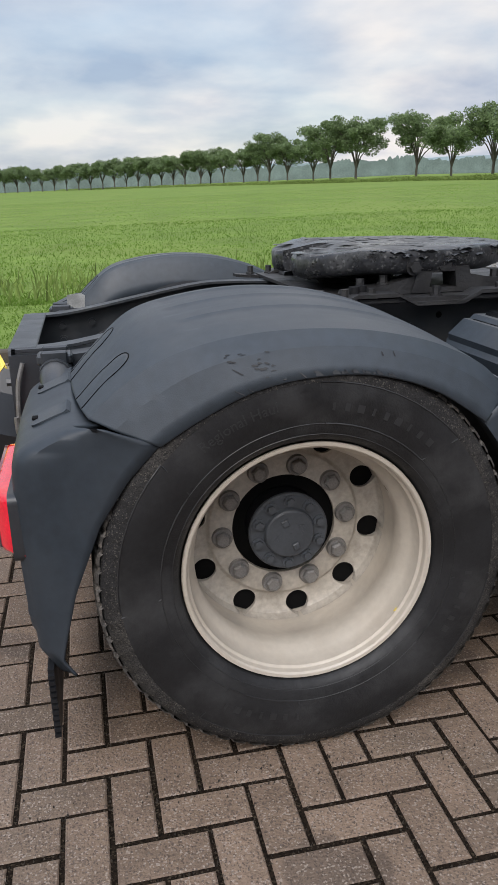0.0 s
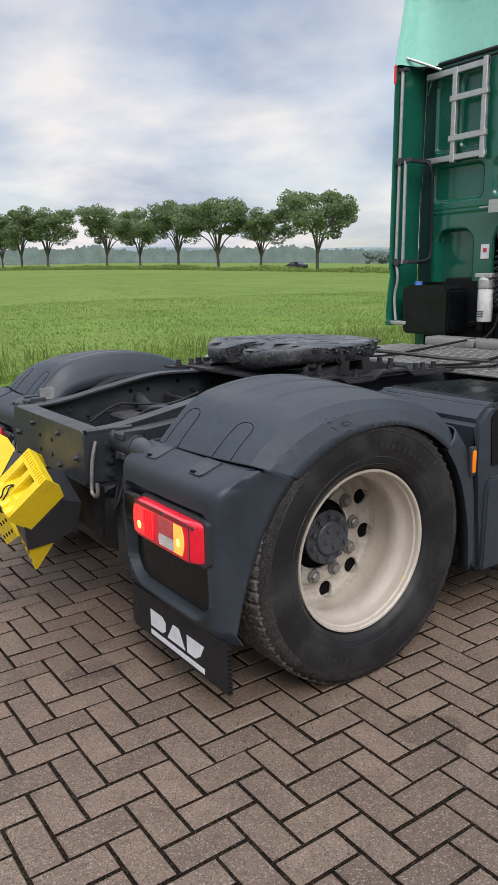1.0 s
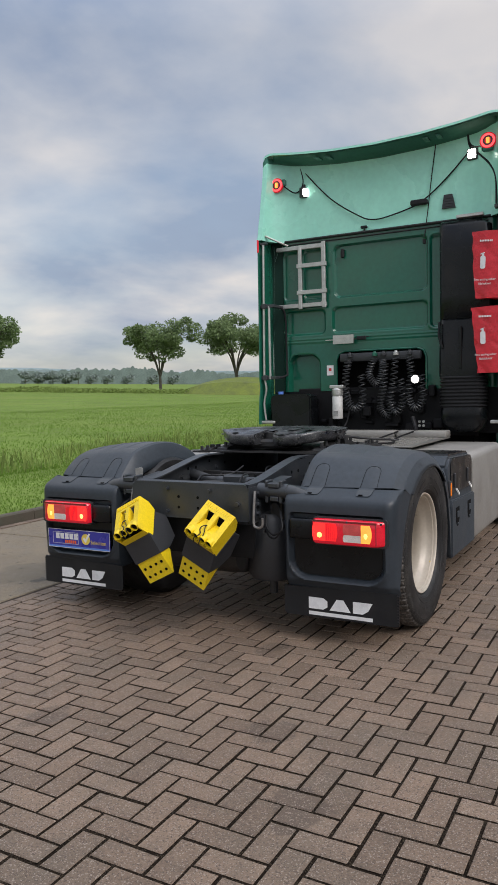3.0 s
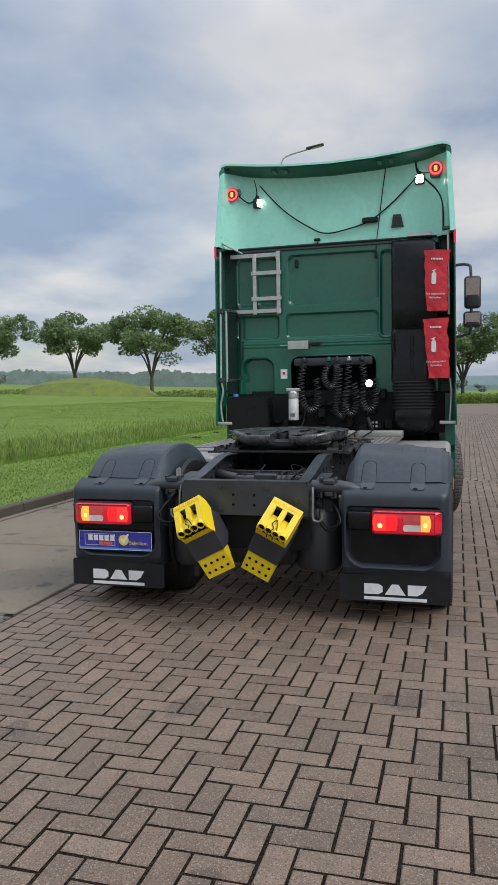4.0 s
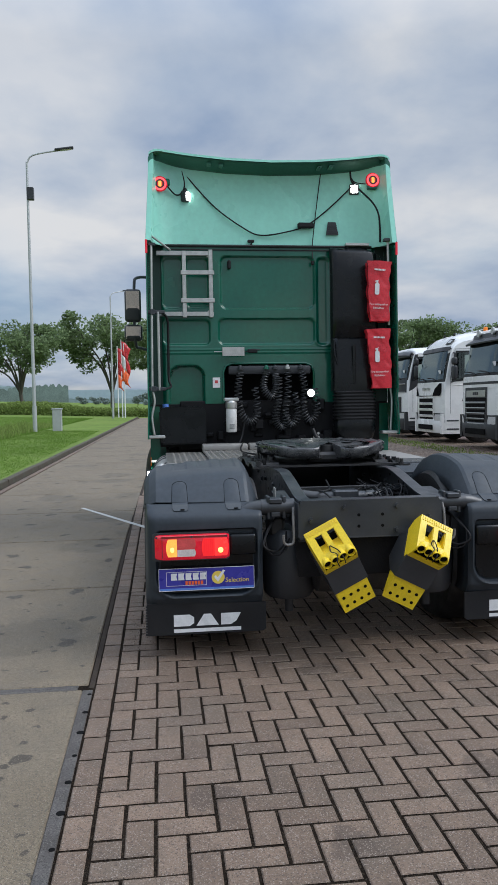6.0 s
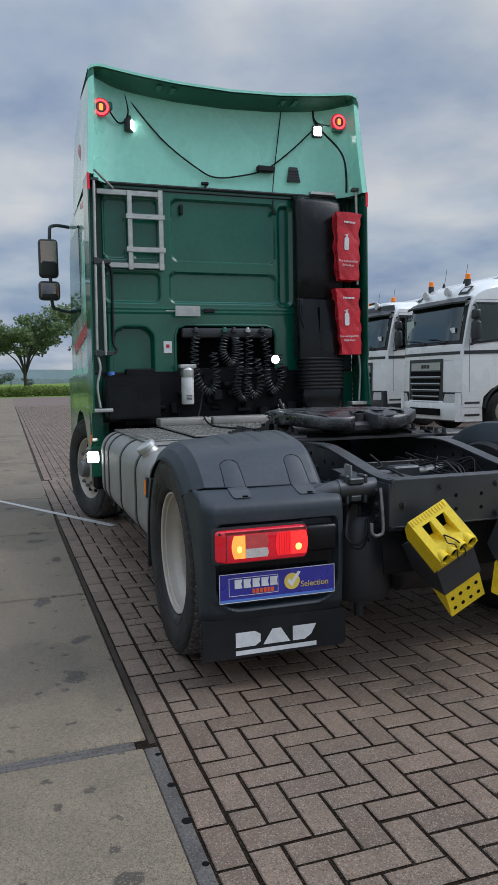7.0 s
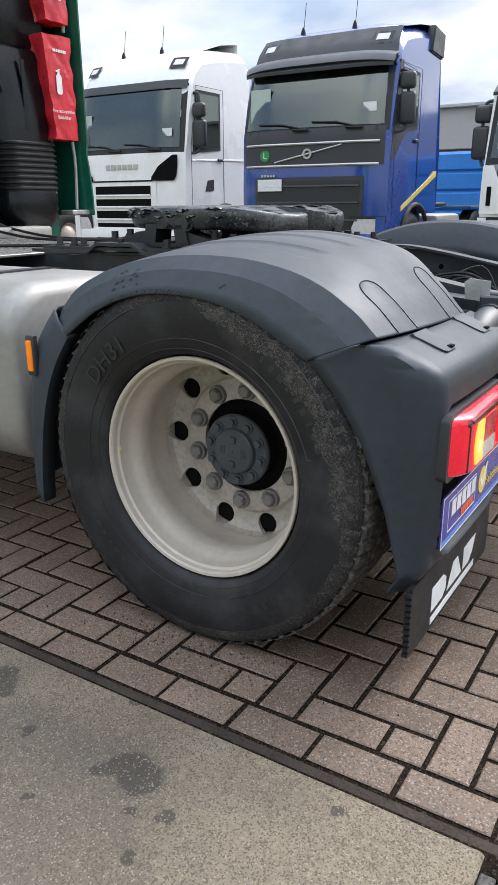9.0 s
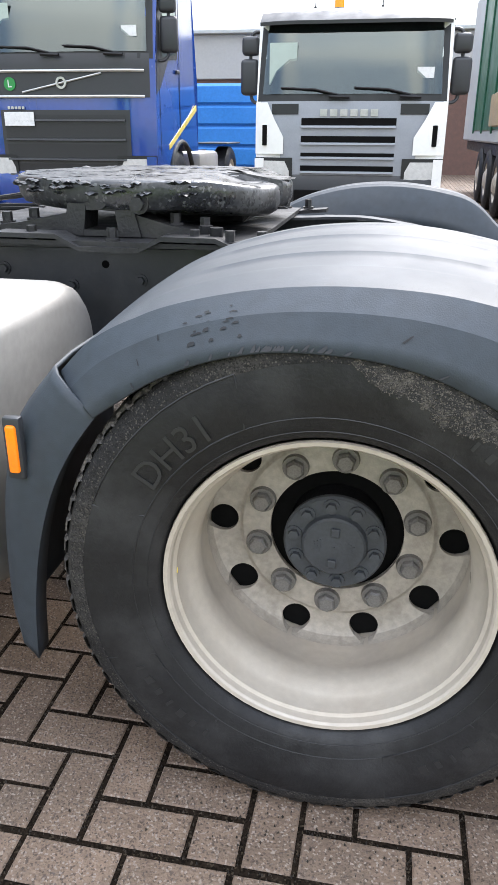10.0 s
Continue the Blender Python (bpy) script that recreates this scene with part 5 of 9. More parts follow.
loft(bm, [[(x, y * k - 0.90 * (1 - k), z * k + 0.57 * (1 - k)) for y, z in sec] for x, k in ((1.415, 0.93), (1.42, 0.985), (1.44, 1.0), (2.60, 1.0), (2.64, 0.95))])
part("right_tank", bm, M_ALU, tractor, "box shaped aluminium tank on the right side", 30)

# ------------------------------------------------------------------ mudguards
ST = [(-0.515, 0.870, -0.475, 0.874, -0.335, 0.822), (-0.44, 0.965, -0.405, 0.952, -0.25, 0.872), (-0.35, 1.042, -0.305, 1.010, -0.15, 0.918),
      (-0.235, 1.077, -0.18, 1.043, -0.06, 0.940), (-0.08, 1.096, -0.05, 1.054, 0.03, 0.947), (0.074, 1.091, 0.08, 1.050, 0.12, 0.943),
      (0.20, 1.068, 0.20, 1.032, 0.21, 0.922), (0.32, 1.028, 0.32, 0.998, 0.29, 0.888), (0.42, 0.965, 0.42, 0.94, 0.35, 0.850), (0.49, 0.885, 0.485, 0.868, 0.40, 0.815)]
STS = smooth_path(ST, 6)


def shell_point(u, y, off=0.0):
    """A point of the guard's upper shell; u along it (0..1), y across."""
    k = u * (len(STS) - 1)
    i = min(int(k), len(STS) - 2)
    f = k - i
    tx, tz, cx, cz, ex, ez = (a + (b - a) * f for a, b in zip(STS[i], STS[i + 1]))
    w = max(0.0, min(1.0, u / 0.12)) * max(0.0, min(1.0, (1 - u) / 0.2))
    tz, cz = tz - 0.018 * w, cz - 0.018 * w
    if y <= 1.19:  # crown, with pressed channels along it
        e = max(0.0, min(1.0, (0.675 - y) / 0.075))
        f = max(0.0, (y - 0.70) / 0.49) ** 2.2
        g = 0.0
        for c0 in (0.755, 0.90, 1.045):
            g += max(0.0, min(1.0, (0.046 - abs(y - c0)) / 0.012))
        along = max(0.0, min(1.0, (u - 0.285) / 0.028)) * max(0.0, min(1.0, (0.80 - u) / 0.10))
        return Vector((tx + (cx - tx) * f, y, tz + (cz - tz) * f - 0.150 * e ** 1.7 - 0.0050 * min(1, g) * along + off))
    mx, mz = cx + (ex - cx) * 0.36, cz + (ez - cz) * 0.36
    if y <= 1.23:
        f = (y - 1.19) / 0.04
        return Vector((cx + (mx - cx) * f, y, cz + (mz - cz) * f + off))
    f = (y - 1.23) / 0.025
    return Vector((mx + (ex - mx) * f, y + 0.008 * f, mz + (ez - mz) * f))


def rear_x(z):
    pts = [(0.14, -0.60), (0.30, -0.612), (0.36, -0.628), (0.5, -0.634), (0.70, -0.641), (0.75, -0.640), (0.785, -0.638), (0.808, -0.631), (0.824, -0.616), (0.838, -0.590), (0.852, -0.557), (0.862, -0.532), (0.868, -0.512)]
    for (a, xa), (b, xb) in zip(pts, pts[1:]):
        if z <= b:
            return xa + (xb - xa) * (z - a) / (b - a)
    return pts[-1][1]


def leg_x(z):
    pts = [(0.14, -0.585), (0.30, -0.585), (0.35, -0.575), (0.5, -0.535), (0.655, -0.470), (0.75, -0.405), (0.822, -0.335), (0.868, -0.46)]
    for (a, xa), (b, xb) in zip(pts, pts[1:]):
        if z <= b:
            return xa + (xb - xa) * (z - a) / (b - a)
    return pts[-1][1]


STEPS = (0.0, 0.2, 0.4, 0.6, 0.75, 0.82, 0.88, 0.93, 0.97, 0.99, 1.0)


def cover_half(f, half_w):
    """Half width of a cover strip that ends in a round arch."""
    return (half_w - 0.006 * f) * math.sqrt(max(0.0, 1 - max(0.0, (f - 0.75) / 0.25) ** 2.6)) + 0.0005


def guard(s):
    bm = B()
    ys = [0.60, 0.615, 0.63, 0.645, 0.66, 0.68, 0.70] + [0.70 + 0.49 * k / 54 for k in range(1, 55)] + [1.20, 1.21, 1.22, 1.23, 1.238, 1.246, 1.255]
    rows = [[shell_point(k / 90, y) for y in ys] for k in range(91)]
    for r in rows:
        for p in r:
            p.y *= s
    loft(bm, rows, closed=False, cap=False)
    g = part("mudguard", bm, M_PLASTIC, tractor, "dark grey plastic mudguard over the twin rear wheels", 18)
    # dried black drips along the lower edge
    rd = random.Random(11 if s > 0 else 12)
    vv_, ff_ = [], []
    for k in range(50):
        if k < 26:
            u, y, w, h = rd.gauss(0.5, 0.06), 1.2545, rd.uniform(0.006, 0.016), rd.uniform(0.0015, 0.005)
        elif k < 44:
            c0 = (0.335, 1.236) if s < 0 else (0.66, 1.236)
            u, y, w, h = rd.gauss(c0[0], 0.028), min(1.253, rd.gauss(c0[1], 0.010)), rd.uniform(0.006, 0.020), rd.uniform(0.0008, 0.0030)
        else:
            u, y, w, h = rd.uniform(0.2, 0.85), 1.2545 if k % 2 else rd.uniform(1.225, 1.25), rd.uniform(0.003, 0.007), rd.uniform(0.003, 0.006)
        du = w / 1.35
        n0 = len(vv_)
        for a, b in ((-1, 0), (-0.9, 0.4 + 0.6 * rd.random()), (0.1 * rd.random(), 1), (0.8, 0.4 + 0.5 * rd.random()), (1, 0)):
            p = shell_point(min(max(u + a * du / 2, 0), 1), y - b * h)
            vv_.append((p.x, (p.y + 0.0016) * s, p.z + 0.0006))
        ff_.append(tuple(range(n0, n0 + 5)) if s > 0 else tuple(range(n0 + 4, n0 - 1, -1)))
    me = bpy.data.meshes.new("drip_stain")
    me.from_pydata(vv_, [], ff_)
    me.materials.append(M_FLAP)
    dr = new("drip_stain", me)
    dr.parent = g
    tagged(dr, "", kind="stuff")
    md = g.modifiers.new("thickness", "SOLIDIFY")
    md.thickness, md.offset = 0.006, -1.0
    # two inset covers on the rear slope
    for y0 in (0.755, 1.055):
        bm = B()
        rings = []
        for f in STEPS:
            u, w = 0.002 + 0.165 * f, cover_half(f, 0.0445)
            ring = [shell_point(u, y0 + w * t, 0.0) for t in (-1, -0.9, 0, 0.9, 1)]
            lift = [0.0, 0.0012, 0.0015, 0.0012, 0.0]
            if f in (0.0, 1.0):
                lift = [0.0] * 5
            rings.append([Vector((p.x - q * 0.8, p.y * s, p.z + q * 0.8)) for p, q in zip(ring, lift)])
        loft(bm, rings, closed=False, cap=False)
        part("inset_cover", bm, M_PLASTIC, g, "small rounded cover strip", 40)
        bm = B()
        rows = []
        for z, w in ((0.872, 0.044), (0.866, 0.044), (0.860, 0.044), (0.854, 0.044), (0.847, 0.043), (0.841, 0.040), (0.837, 0.032)):
            x = rear_x(min(z, 0.868)) - 0.007
            rows.append([Vector((x + 0.006, s * (y0 - w), z - 0.002)), Vector((x - 0.002, s * (y0 - w), z + 0.003)), Vector((x - 0.002, s * (y0 + w), z + 0.003)), Vector((x + 0.006, s * (y0 + w), z - 0.002))])
        loft(bm, rows)
        part("cover_tab", bm, M_PLASTIC, g, "flat tongue of the cover strip", 40)
        bm = B()
        box(bm, (rear_x(0.842) - 0.012, s * (y0 - 0.012), 0.845), (0.014, 0.024, 0.006), 0.002)
        part("tab_slot", bm, M_DARK, g)
        bm = B()  # dark seam round the cover
        outline = []
        for side in (-1, 1):
            for f in STEPS if side < 0 else STEPS[::-1]:
                p = shell_point(0.002 + 0.167 * f, y0 + side * cover_half(f, 0.046), 0.001)
                outline.append((p.x, p.y * s, p.z))
        tube(bm, outline, 0.0012, 5)
        part("cover_seam", bm, M_DARK, g)
    # rear panel with a bath-shaped recess for lamp and board
    bm = B()
    rows = []

    def recess(y, z):
        r = 0.10 if z < 0.555 else 0.025
        qy, qz = abs(y - 0.9125) - 0.2725 + r, abs(z - 0.555) - 0.18 + r
        sd = math.hypot(max(qy, 0), max(qz, 0)) + min(max(qy, qz), 0) - r
        t = max(0.0, min(1.0, 0.5 - sd / 0.014))
        rim = 0.010 * max(0.0, 1 - abs(sd - 0.016) / 0.016) * max(0.0, min(1.0, (0.72 - z) / 0.1))
        return 0.034 * t * t * (3 - 2 * t) - rim

    for z in [0.868, 0.862, 0.857, 0.852, 0.845, 0.838, 0.829, 0.82, 0.81, 0.80, 0.787, 0.775, 0.755] + [0.746 - 0.0045 * k for k in range(6)] + list(np.linspace(0.71, 0.30, 56)):
        xr = rear_x(z) + max(0.0, 0.352 - z) * 0.35
        row = [Vector((xr + 0.16, 0.60, z)), Vector((xr + 0.05, 0.598, z)), Vector((xr + 0.012, 0.602, z)), Vector((xr, 0.615, z))]
        for y in np.linspace(0.622, 1.197, 64):
            bow = 0.012 * (1 - ((y - 0.9) / 0.32) ** 2)
            row.append(Vector((xr - bow * 0.6 + recess(y, z), y, z)))
        xl = leg_x(z)
        a = xr + 0.012
        row += [Vector((xr + 0.004, 1.21, z)), Vector((a, 1.225, z)), Vector((a + 0.02, 1.238, z))]
        for t in (0.3, 0.6, 0.85, 1.0):
            row.append(Vector((a + 0.02 + (max(xl, a + 0.03) - a - 0.02) * t, 1.240 + 0.014 * t, z)))
        if z == 0.868:  # lip tucked under the shell's rear edge
            under = [shell_point(0.0, p.y) + Vector((0.016, 0, -0.010)) if 0.62 < p.y <= 1.20 else p for p in row]
            rows.append([Vector((max(p.x, q.x), p.y * s, q.z if p is not q else p.z)) for p, q in zip(row, under)])
        rows.append([Vector((p.x, p.y * s, p.z)) for p in row])
    loft(bm, rows, closed=False, cap=False)
    rp = part("rear_panel", bm, M_PANEL, g, "dark grey rear panel with a rounded recess", 40)
    md = rp.modifiers.new("thickness", "SOLIDIFY")
    md.thickness, md.offset = 0.006, -1.0
    bm = B()  # glossy insert on the recess floor
    prism(bm, rounded(0.515, 0.335, 0.085, 6, (0.9125 * s, 0.556)), -0.6105, -0.600, "yz")
    part("recess_insert", bm, M_PLASTIC2, g, "glossy black insert", 30)
    bm = B()  # blank filling the recess beside the lamp
    box(bm, (-0.632, s * 0.715, 0.650), (0.05, 0.155, 0.118), 0.018, 3)
    part("blank_cover", bm, M_PLASTIC2, g, "black blank beside the lamp", 40)
    # spray flap with toothed outer edge
    bm = B()
    poly = [(0.585, 0.31), (0.585, 0.16), (0.60, 0.146), (1.235, 0.146)]
    for k in range(11):
        z = 0.15 + k * 0.0155
        poly += [(1.258, z), (1.258, z + 0.009), (1.25, z + 0.0095), (1.25, z + 0.0145)]
    poly += [(1.25, 0.325)]
    prism(bm, [(y * s, z) for y, z in poly], -0.612, -0.598, "yz")
    fl = part("spray_flap", bm, M_FLAP, g, "black rubber spray flap with a white printed mark", 30)
    # printed mark: plain white blocks over a bar
    x = -0.6135
    y0, y1 = (1.104, 0.728) if s > 0 else (-0.736, -1.112)
    d = (y1 - y0) / 30.0
    P = lambda a, z: (y0 + d * a, z)
    za, zb = 0.193, 0.258
    for poly in ([P(0, za), P(0, zb), P(7, zb), P(9, zb - 0.016), P(9, za + 0.016), P(7, za)], [P(10, za), P(13.4, zb), P(16.6, zb), P(20, za)], [P(21, za), P(21, zb), P(30, zb), P(29, zb - 0.022), P(28, zb - 0.045), P(25.5, za)],
                 [P(0, 0.158), P(0, 0.178), P(30, 0.178), P(30, 0.158)]):
        bm = B()
        prism(bm, poly, x, x + 0.001, "yz")
        part("printed_block", bm, M_WHITE_MARK, fl, "plain white printed block", 0)
    # front leg with the amber marker
    bm = B()
    outer = smooth_path([(0.49, 0.885), (0.565, 0.79), (0.605, 0.68), (0.625, 0.55), (0.63, 0.40), (0.622, 0.345)], 4)
    inner = smooth_path([(0.40, 0.815), (0.455, 0.74), (0.50, 0.65), (0.535, 0.53), (0.555, 0.40), (0.562, 0.285)], 4)
    rows = []
    for (xo, zo), (xi, zi) in zip(outer, inner):
        rows.append([Vector((xo + 0.0, 0.62 * s, zo)), Vector((xo, 1.12 * s, zo)), Vector((xo - 0.004, 1.20 * s, zo - 0.004)), Vector((xo - 0.018, 1.225 * s, zo - 0.01)),
                     Vector((xi + (xo - xi) * 0.45, 1.245 * s, zi + (zo - zi) * 0.5)), Vector((xi, 1.25 * s, zi)), Vector((xi + 0.004, 1.20 * s, zi))])
    loft(bm, rows, closed=False, cap=False)
    fp = part("front_panel", bm, M_PLASTIC, g, "curved front piece of the mudguard", 40)
    md = fp.modifiers.new("thickness", "SOLIDIFY")
    md.thickness, md.offset = 0.006, 0.0
    bm = B()
    box(bm, (0.555, s * 1.247, 0.742), (0.034, 0.02, 0.118), 0.006, 2)
    part("marker_base", bm, M_DARKP, g)
    bm = B()
    box(bm, (0.555, s * 1.256, 0.742), (0.020, 0.014, 0.090), 0.005, 2)
    part("side_marker", bm, M_AMBER, g, "amber side marker lamp")
    bm = B()  # black sheet added under the shell to darken its inside
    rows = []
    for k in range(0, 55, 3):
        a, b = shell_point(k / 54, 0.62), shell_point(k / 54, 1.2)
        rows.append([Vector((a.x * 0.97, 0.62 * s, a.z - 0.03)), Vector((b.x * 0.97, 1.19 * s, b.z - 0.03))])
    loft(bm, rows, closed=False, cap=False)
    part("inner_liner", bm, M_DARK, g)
    return g


def tail_lamp(s, g):
    bm = B()
    prism(bm, [(y * s, z) for y, z in rounded(0.425, 0.155, 0.02, 4, (1.002, 0.650))], -0.655, -0.60, "yz")
    base = part("tail_lamp", bm, M_DARKP, g, "lit rear lamp cluster with red, amber and clear lenses")
    bm = B()
    rings = []
    for k in range(20):
        y = 0.792 + (1.214 - 0.792) * k / 19
        e = max(0.0, (y - 1.13) / 0.084)
        f = max(0.0, (0.805 - y) / 0.013)
        x = -0.692 + 0.052 * e ** 2 + 0.02 * f
        hz = 0.068 - 0.004 * e * e - 0.006 * f
        rings.append([(xx, y * s, zz) for xx, zz in ((-0.63, 0.650 - hz), (x + 0.012, 0.650 - hz), (x + 0.003, 0.650 - hz + 0.006), (x, 0.650 - hz + 0.016), (x, 0.650 + hz - 0.016), (x + 0.003, 0.650 + hz - 0.006), (x + 0.012, 0.650 + hz), (-0.63, 0.650 + hz))])
    loft(bm, rings)
    part("red_lens", bm, M_LENS, base, "glossy red lens", 50)
    def pane(name, y0, y1, z0, z1, material, outer=0.0, inner=0.0, x=-0.6925, label="", deep=0.0024):
        """A lens field whose free ends bulge."""
        n = 8
        pts = [(y1 + outer * (1 - (2 * k / n - 1) ** 2), z0 + (z1 - z0) * k / n) for k in range(n + 1)]
        pts += [(y0 - inner * (1 - (2 * k / n - 1) ** 2), z1 - (z1 - z0) * k / n) for k in range(n + 1)]
        b2 = B()
        prism(b2, [(y * s, z) for y, z in pts], x - deep, x + 0.003, "yz")
        return part(name, b2, material, base, label)
    pane("indicator_lens", 1.080, 1.128, 0.602, 0.698, M_INDIC, outer=0.011, label="pale indicator lens")
    pane("clear_lens", 0.984, 1.0785, 0.602, 0.6405, M_CLEAR, inner=0.006, label="clear reversing lens")
    pane("reversing_tint", 0.984, 1.0785, 0.642, 0.698, mat("pink_lens", (0.52, 0.07, 0.07), 0.15, var=0.25, scale=22, coat=0.4, emit=0.10), inner=0.006)
    pane("stop_lens", 0.877, 0.936, 0.602, 0.698, M_RED_WARM, outer=0.009, label="ribbed red lens")
    pane("lit_red_lens", 0.808, 0.8755, 0.602, 0.698, M_LENS_GLOW, inner=0.009, label="lit red lens")
    b2 = B()
    for k in range(5):
        y = 0.885 + k * 0.011
        box(b2, (-0.6955, s * y, 0.65), (0.0016, 0.0016, 0.088), 0)
    part("lens_ribs", b2, M_LENS, base)
    b2 = B()
    prism(b2, [(y * s, z) for y, z in rounded(0.36, 0.010, 0.004, 3, (0.985, 0.7085))], -0.6935, -0.686, "yz")
    part("lens_ledge", b2, mat("dim_red_lens", (0.22, 0.02, 0.02), 0.2, var=0.3, scale=20, coat=0.4), base, "dull red upper ledge of the lens")
    b2 = B()
    bmesh.ops.create_icosphere(b2, subdivisions=2, radius=0.025, matrix=Matrix.Translation((-0.6885, s * 0.842, 0.632)) @ Matrix.Diagonal((0.34, 1, 1.0, 1)))
    bmesh.ops.create_icosphere(b2, subdivisions=2, radius=0.019, matrix=Matrix.Translation((-0.6900, s * 1.106, 0.640)) @ Matrix.Diagonal((0.34, 1, 1.3, 1)))
    split("bulb", b2, M_BULB, base, "glowing bulb")
    b2 = B()
    box(b2, (-0.684, s * 1.160, 0.65), (0.006, 0.003, 0.118), 0.001)
    part("lens_seam", b2, M_DARKP, base)
    b2 = B()
    for y in (0.81, 1.0, 1.19):
        cyl(b2, (-0.688, s * y, 0.709), (-0.694, s * y, 0.709), 0.006, n=10)
    split("lens_screw", b2, M_DARKP, base)
    return base


gl, gr = guard(1), guard(-1)
tail_lamp(1, gl), tail_lamp(-1, gr)

# dealer board below the left lamp: plain shapes, one readable word
bm = B()
prism(bm, rounded(0.53, 0.125, 0.006, 2, (0.918, 0.465)), -0.646, -0.642, "yz")
board = part("dealer_board", bm, M_BLUE_PLATE, gl, "blue advertising board with a tick and plain print")
bm = B()
bx = -0.6468
for y0, y1, z0, z1 in ((0.655, 1.181, 0.525, 0.5275), (0.655, 1.181, 0.402, 0.405), (0.6535, 0.656, 0.402, 0.5275), (1.180, 1.1825, 0.402, 0.5275), (0.92, 1.14, 0.506, 0.508), (0.92, 1.14, 0.430, 0.432), (0.919, 0.921, 0.430, 0.508), (1.139, 1.141, 0.430, 0.508)):
    box(bm, (bx, (y0 + y1) / 2, (z0 + z1) / 2), (0.001, y1 - y0, z1 - z0))
for k in range(5):  # heavy plain blocks in place of a name
    y = 1.115 - k * 0.040
    prism(bm, [(y, 0.462), (y, 0.500), (y - 0.034, 0.500), (y - 0.029, 0.482), (y - 0.034, 0.462)], bx - 0.0005, bx + 0.0005, "yz")
part("white_print", bm, M_WHITE_MARK, board, smooth=0)
bm = B()
for k in range(6):
    box(bm, (bx, 1.03 - k * 0.017, 0.445), (0.001, 0.013, 0.020))
part("orange_print", bm, M_ORANGE, board, smooth=0)
bm = B()
box(bm, (bx + 0.0003, 0.918, 0.411), (0.001, 0.52, 0.011))
part("blue_print", bm, M_BLUE_LIGHT, board, smooth=0)
bm = B()
cyl(bm, (bx + 0.0005, 0.855, 0.470), (bx - 0.0008, 0.855, 0.470), 0.036, n=28)
part("yellow_disc", bm, M_GOLD, board, smooth=0)
bm = B()
prism(bm, [(0.878, 0.473), (0.868, 0.483), (0.858, 0.470), (0.828, 0.512), (0.815, 0.508), (0.856, 0.445)], bx - 0.0016, bx - 0.0007, "yz")
part("white_tick", bm, M_WHITE_MARK, board, smooth=0)
words("lettering", "Selection", 0.036, Matrix.Translation((bx - 0.0004, 0.749, 0.452)) @ Matrix(((0, 0, -1, 0), (-1, 0, 0, 0), (0, 1, 0, 0), (0, 0, 0, 1))), M_GOLD, board)


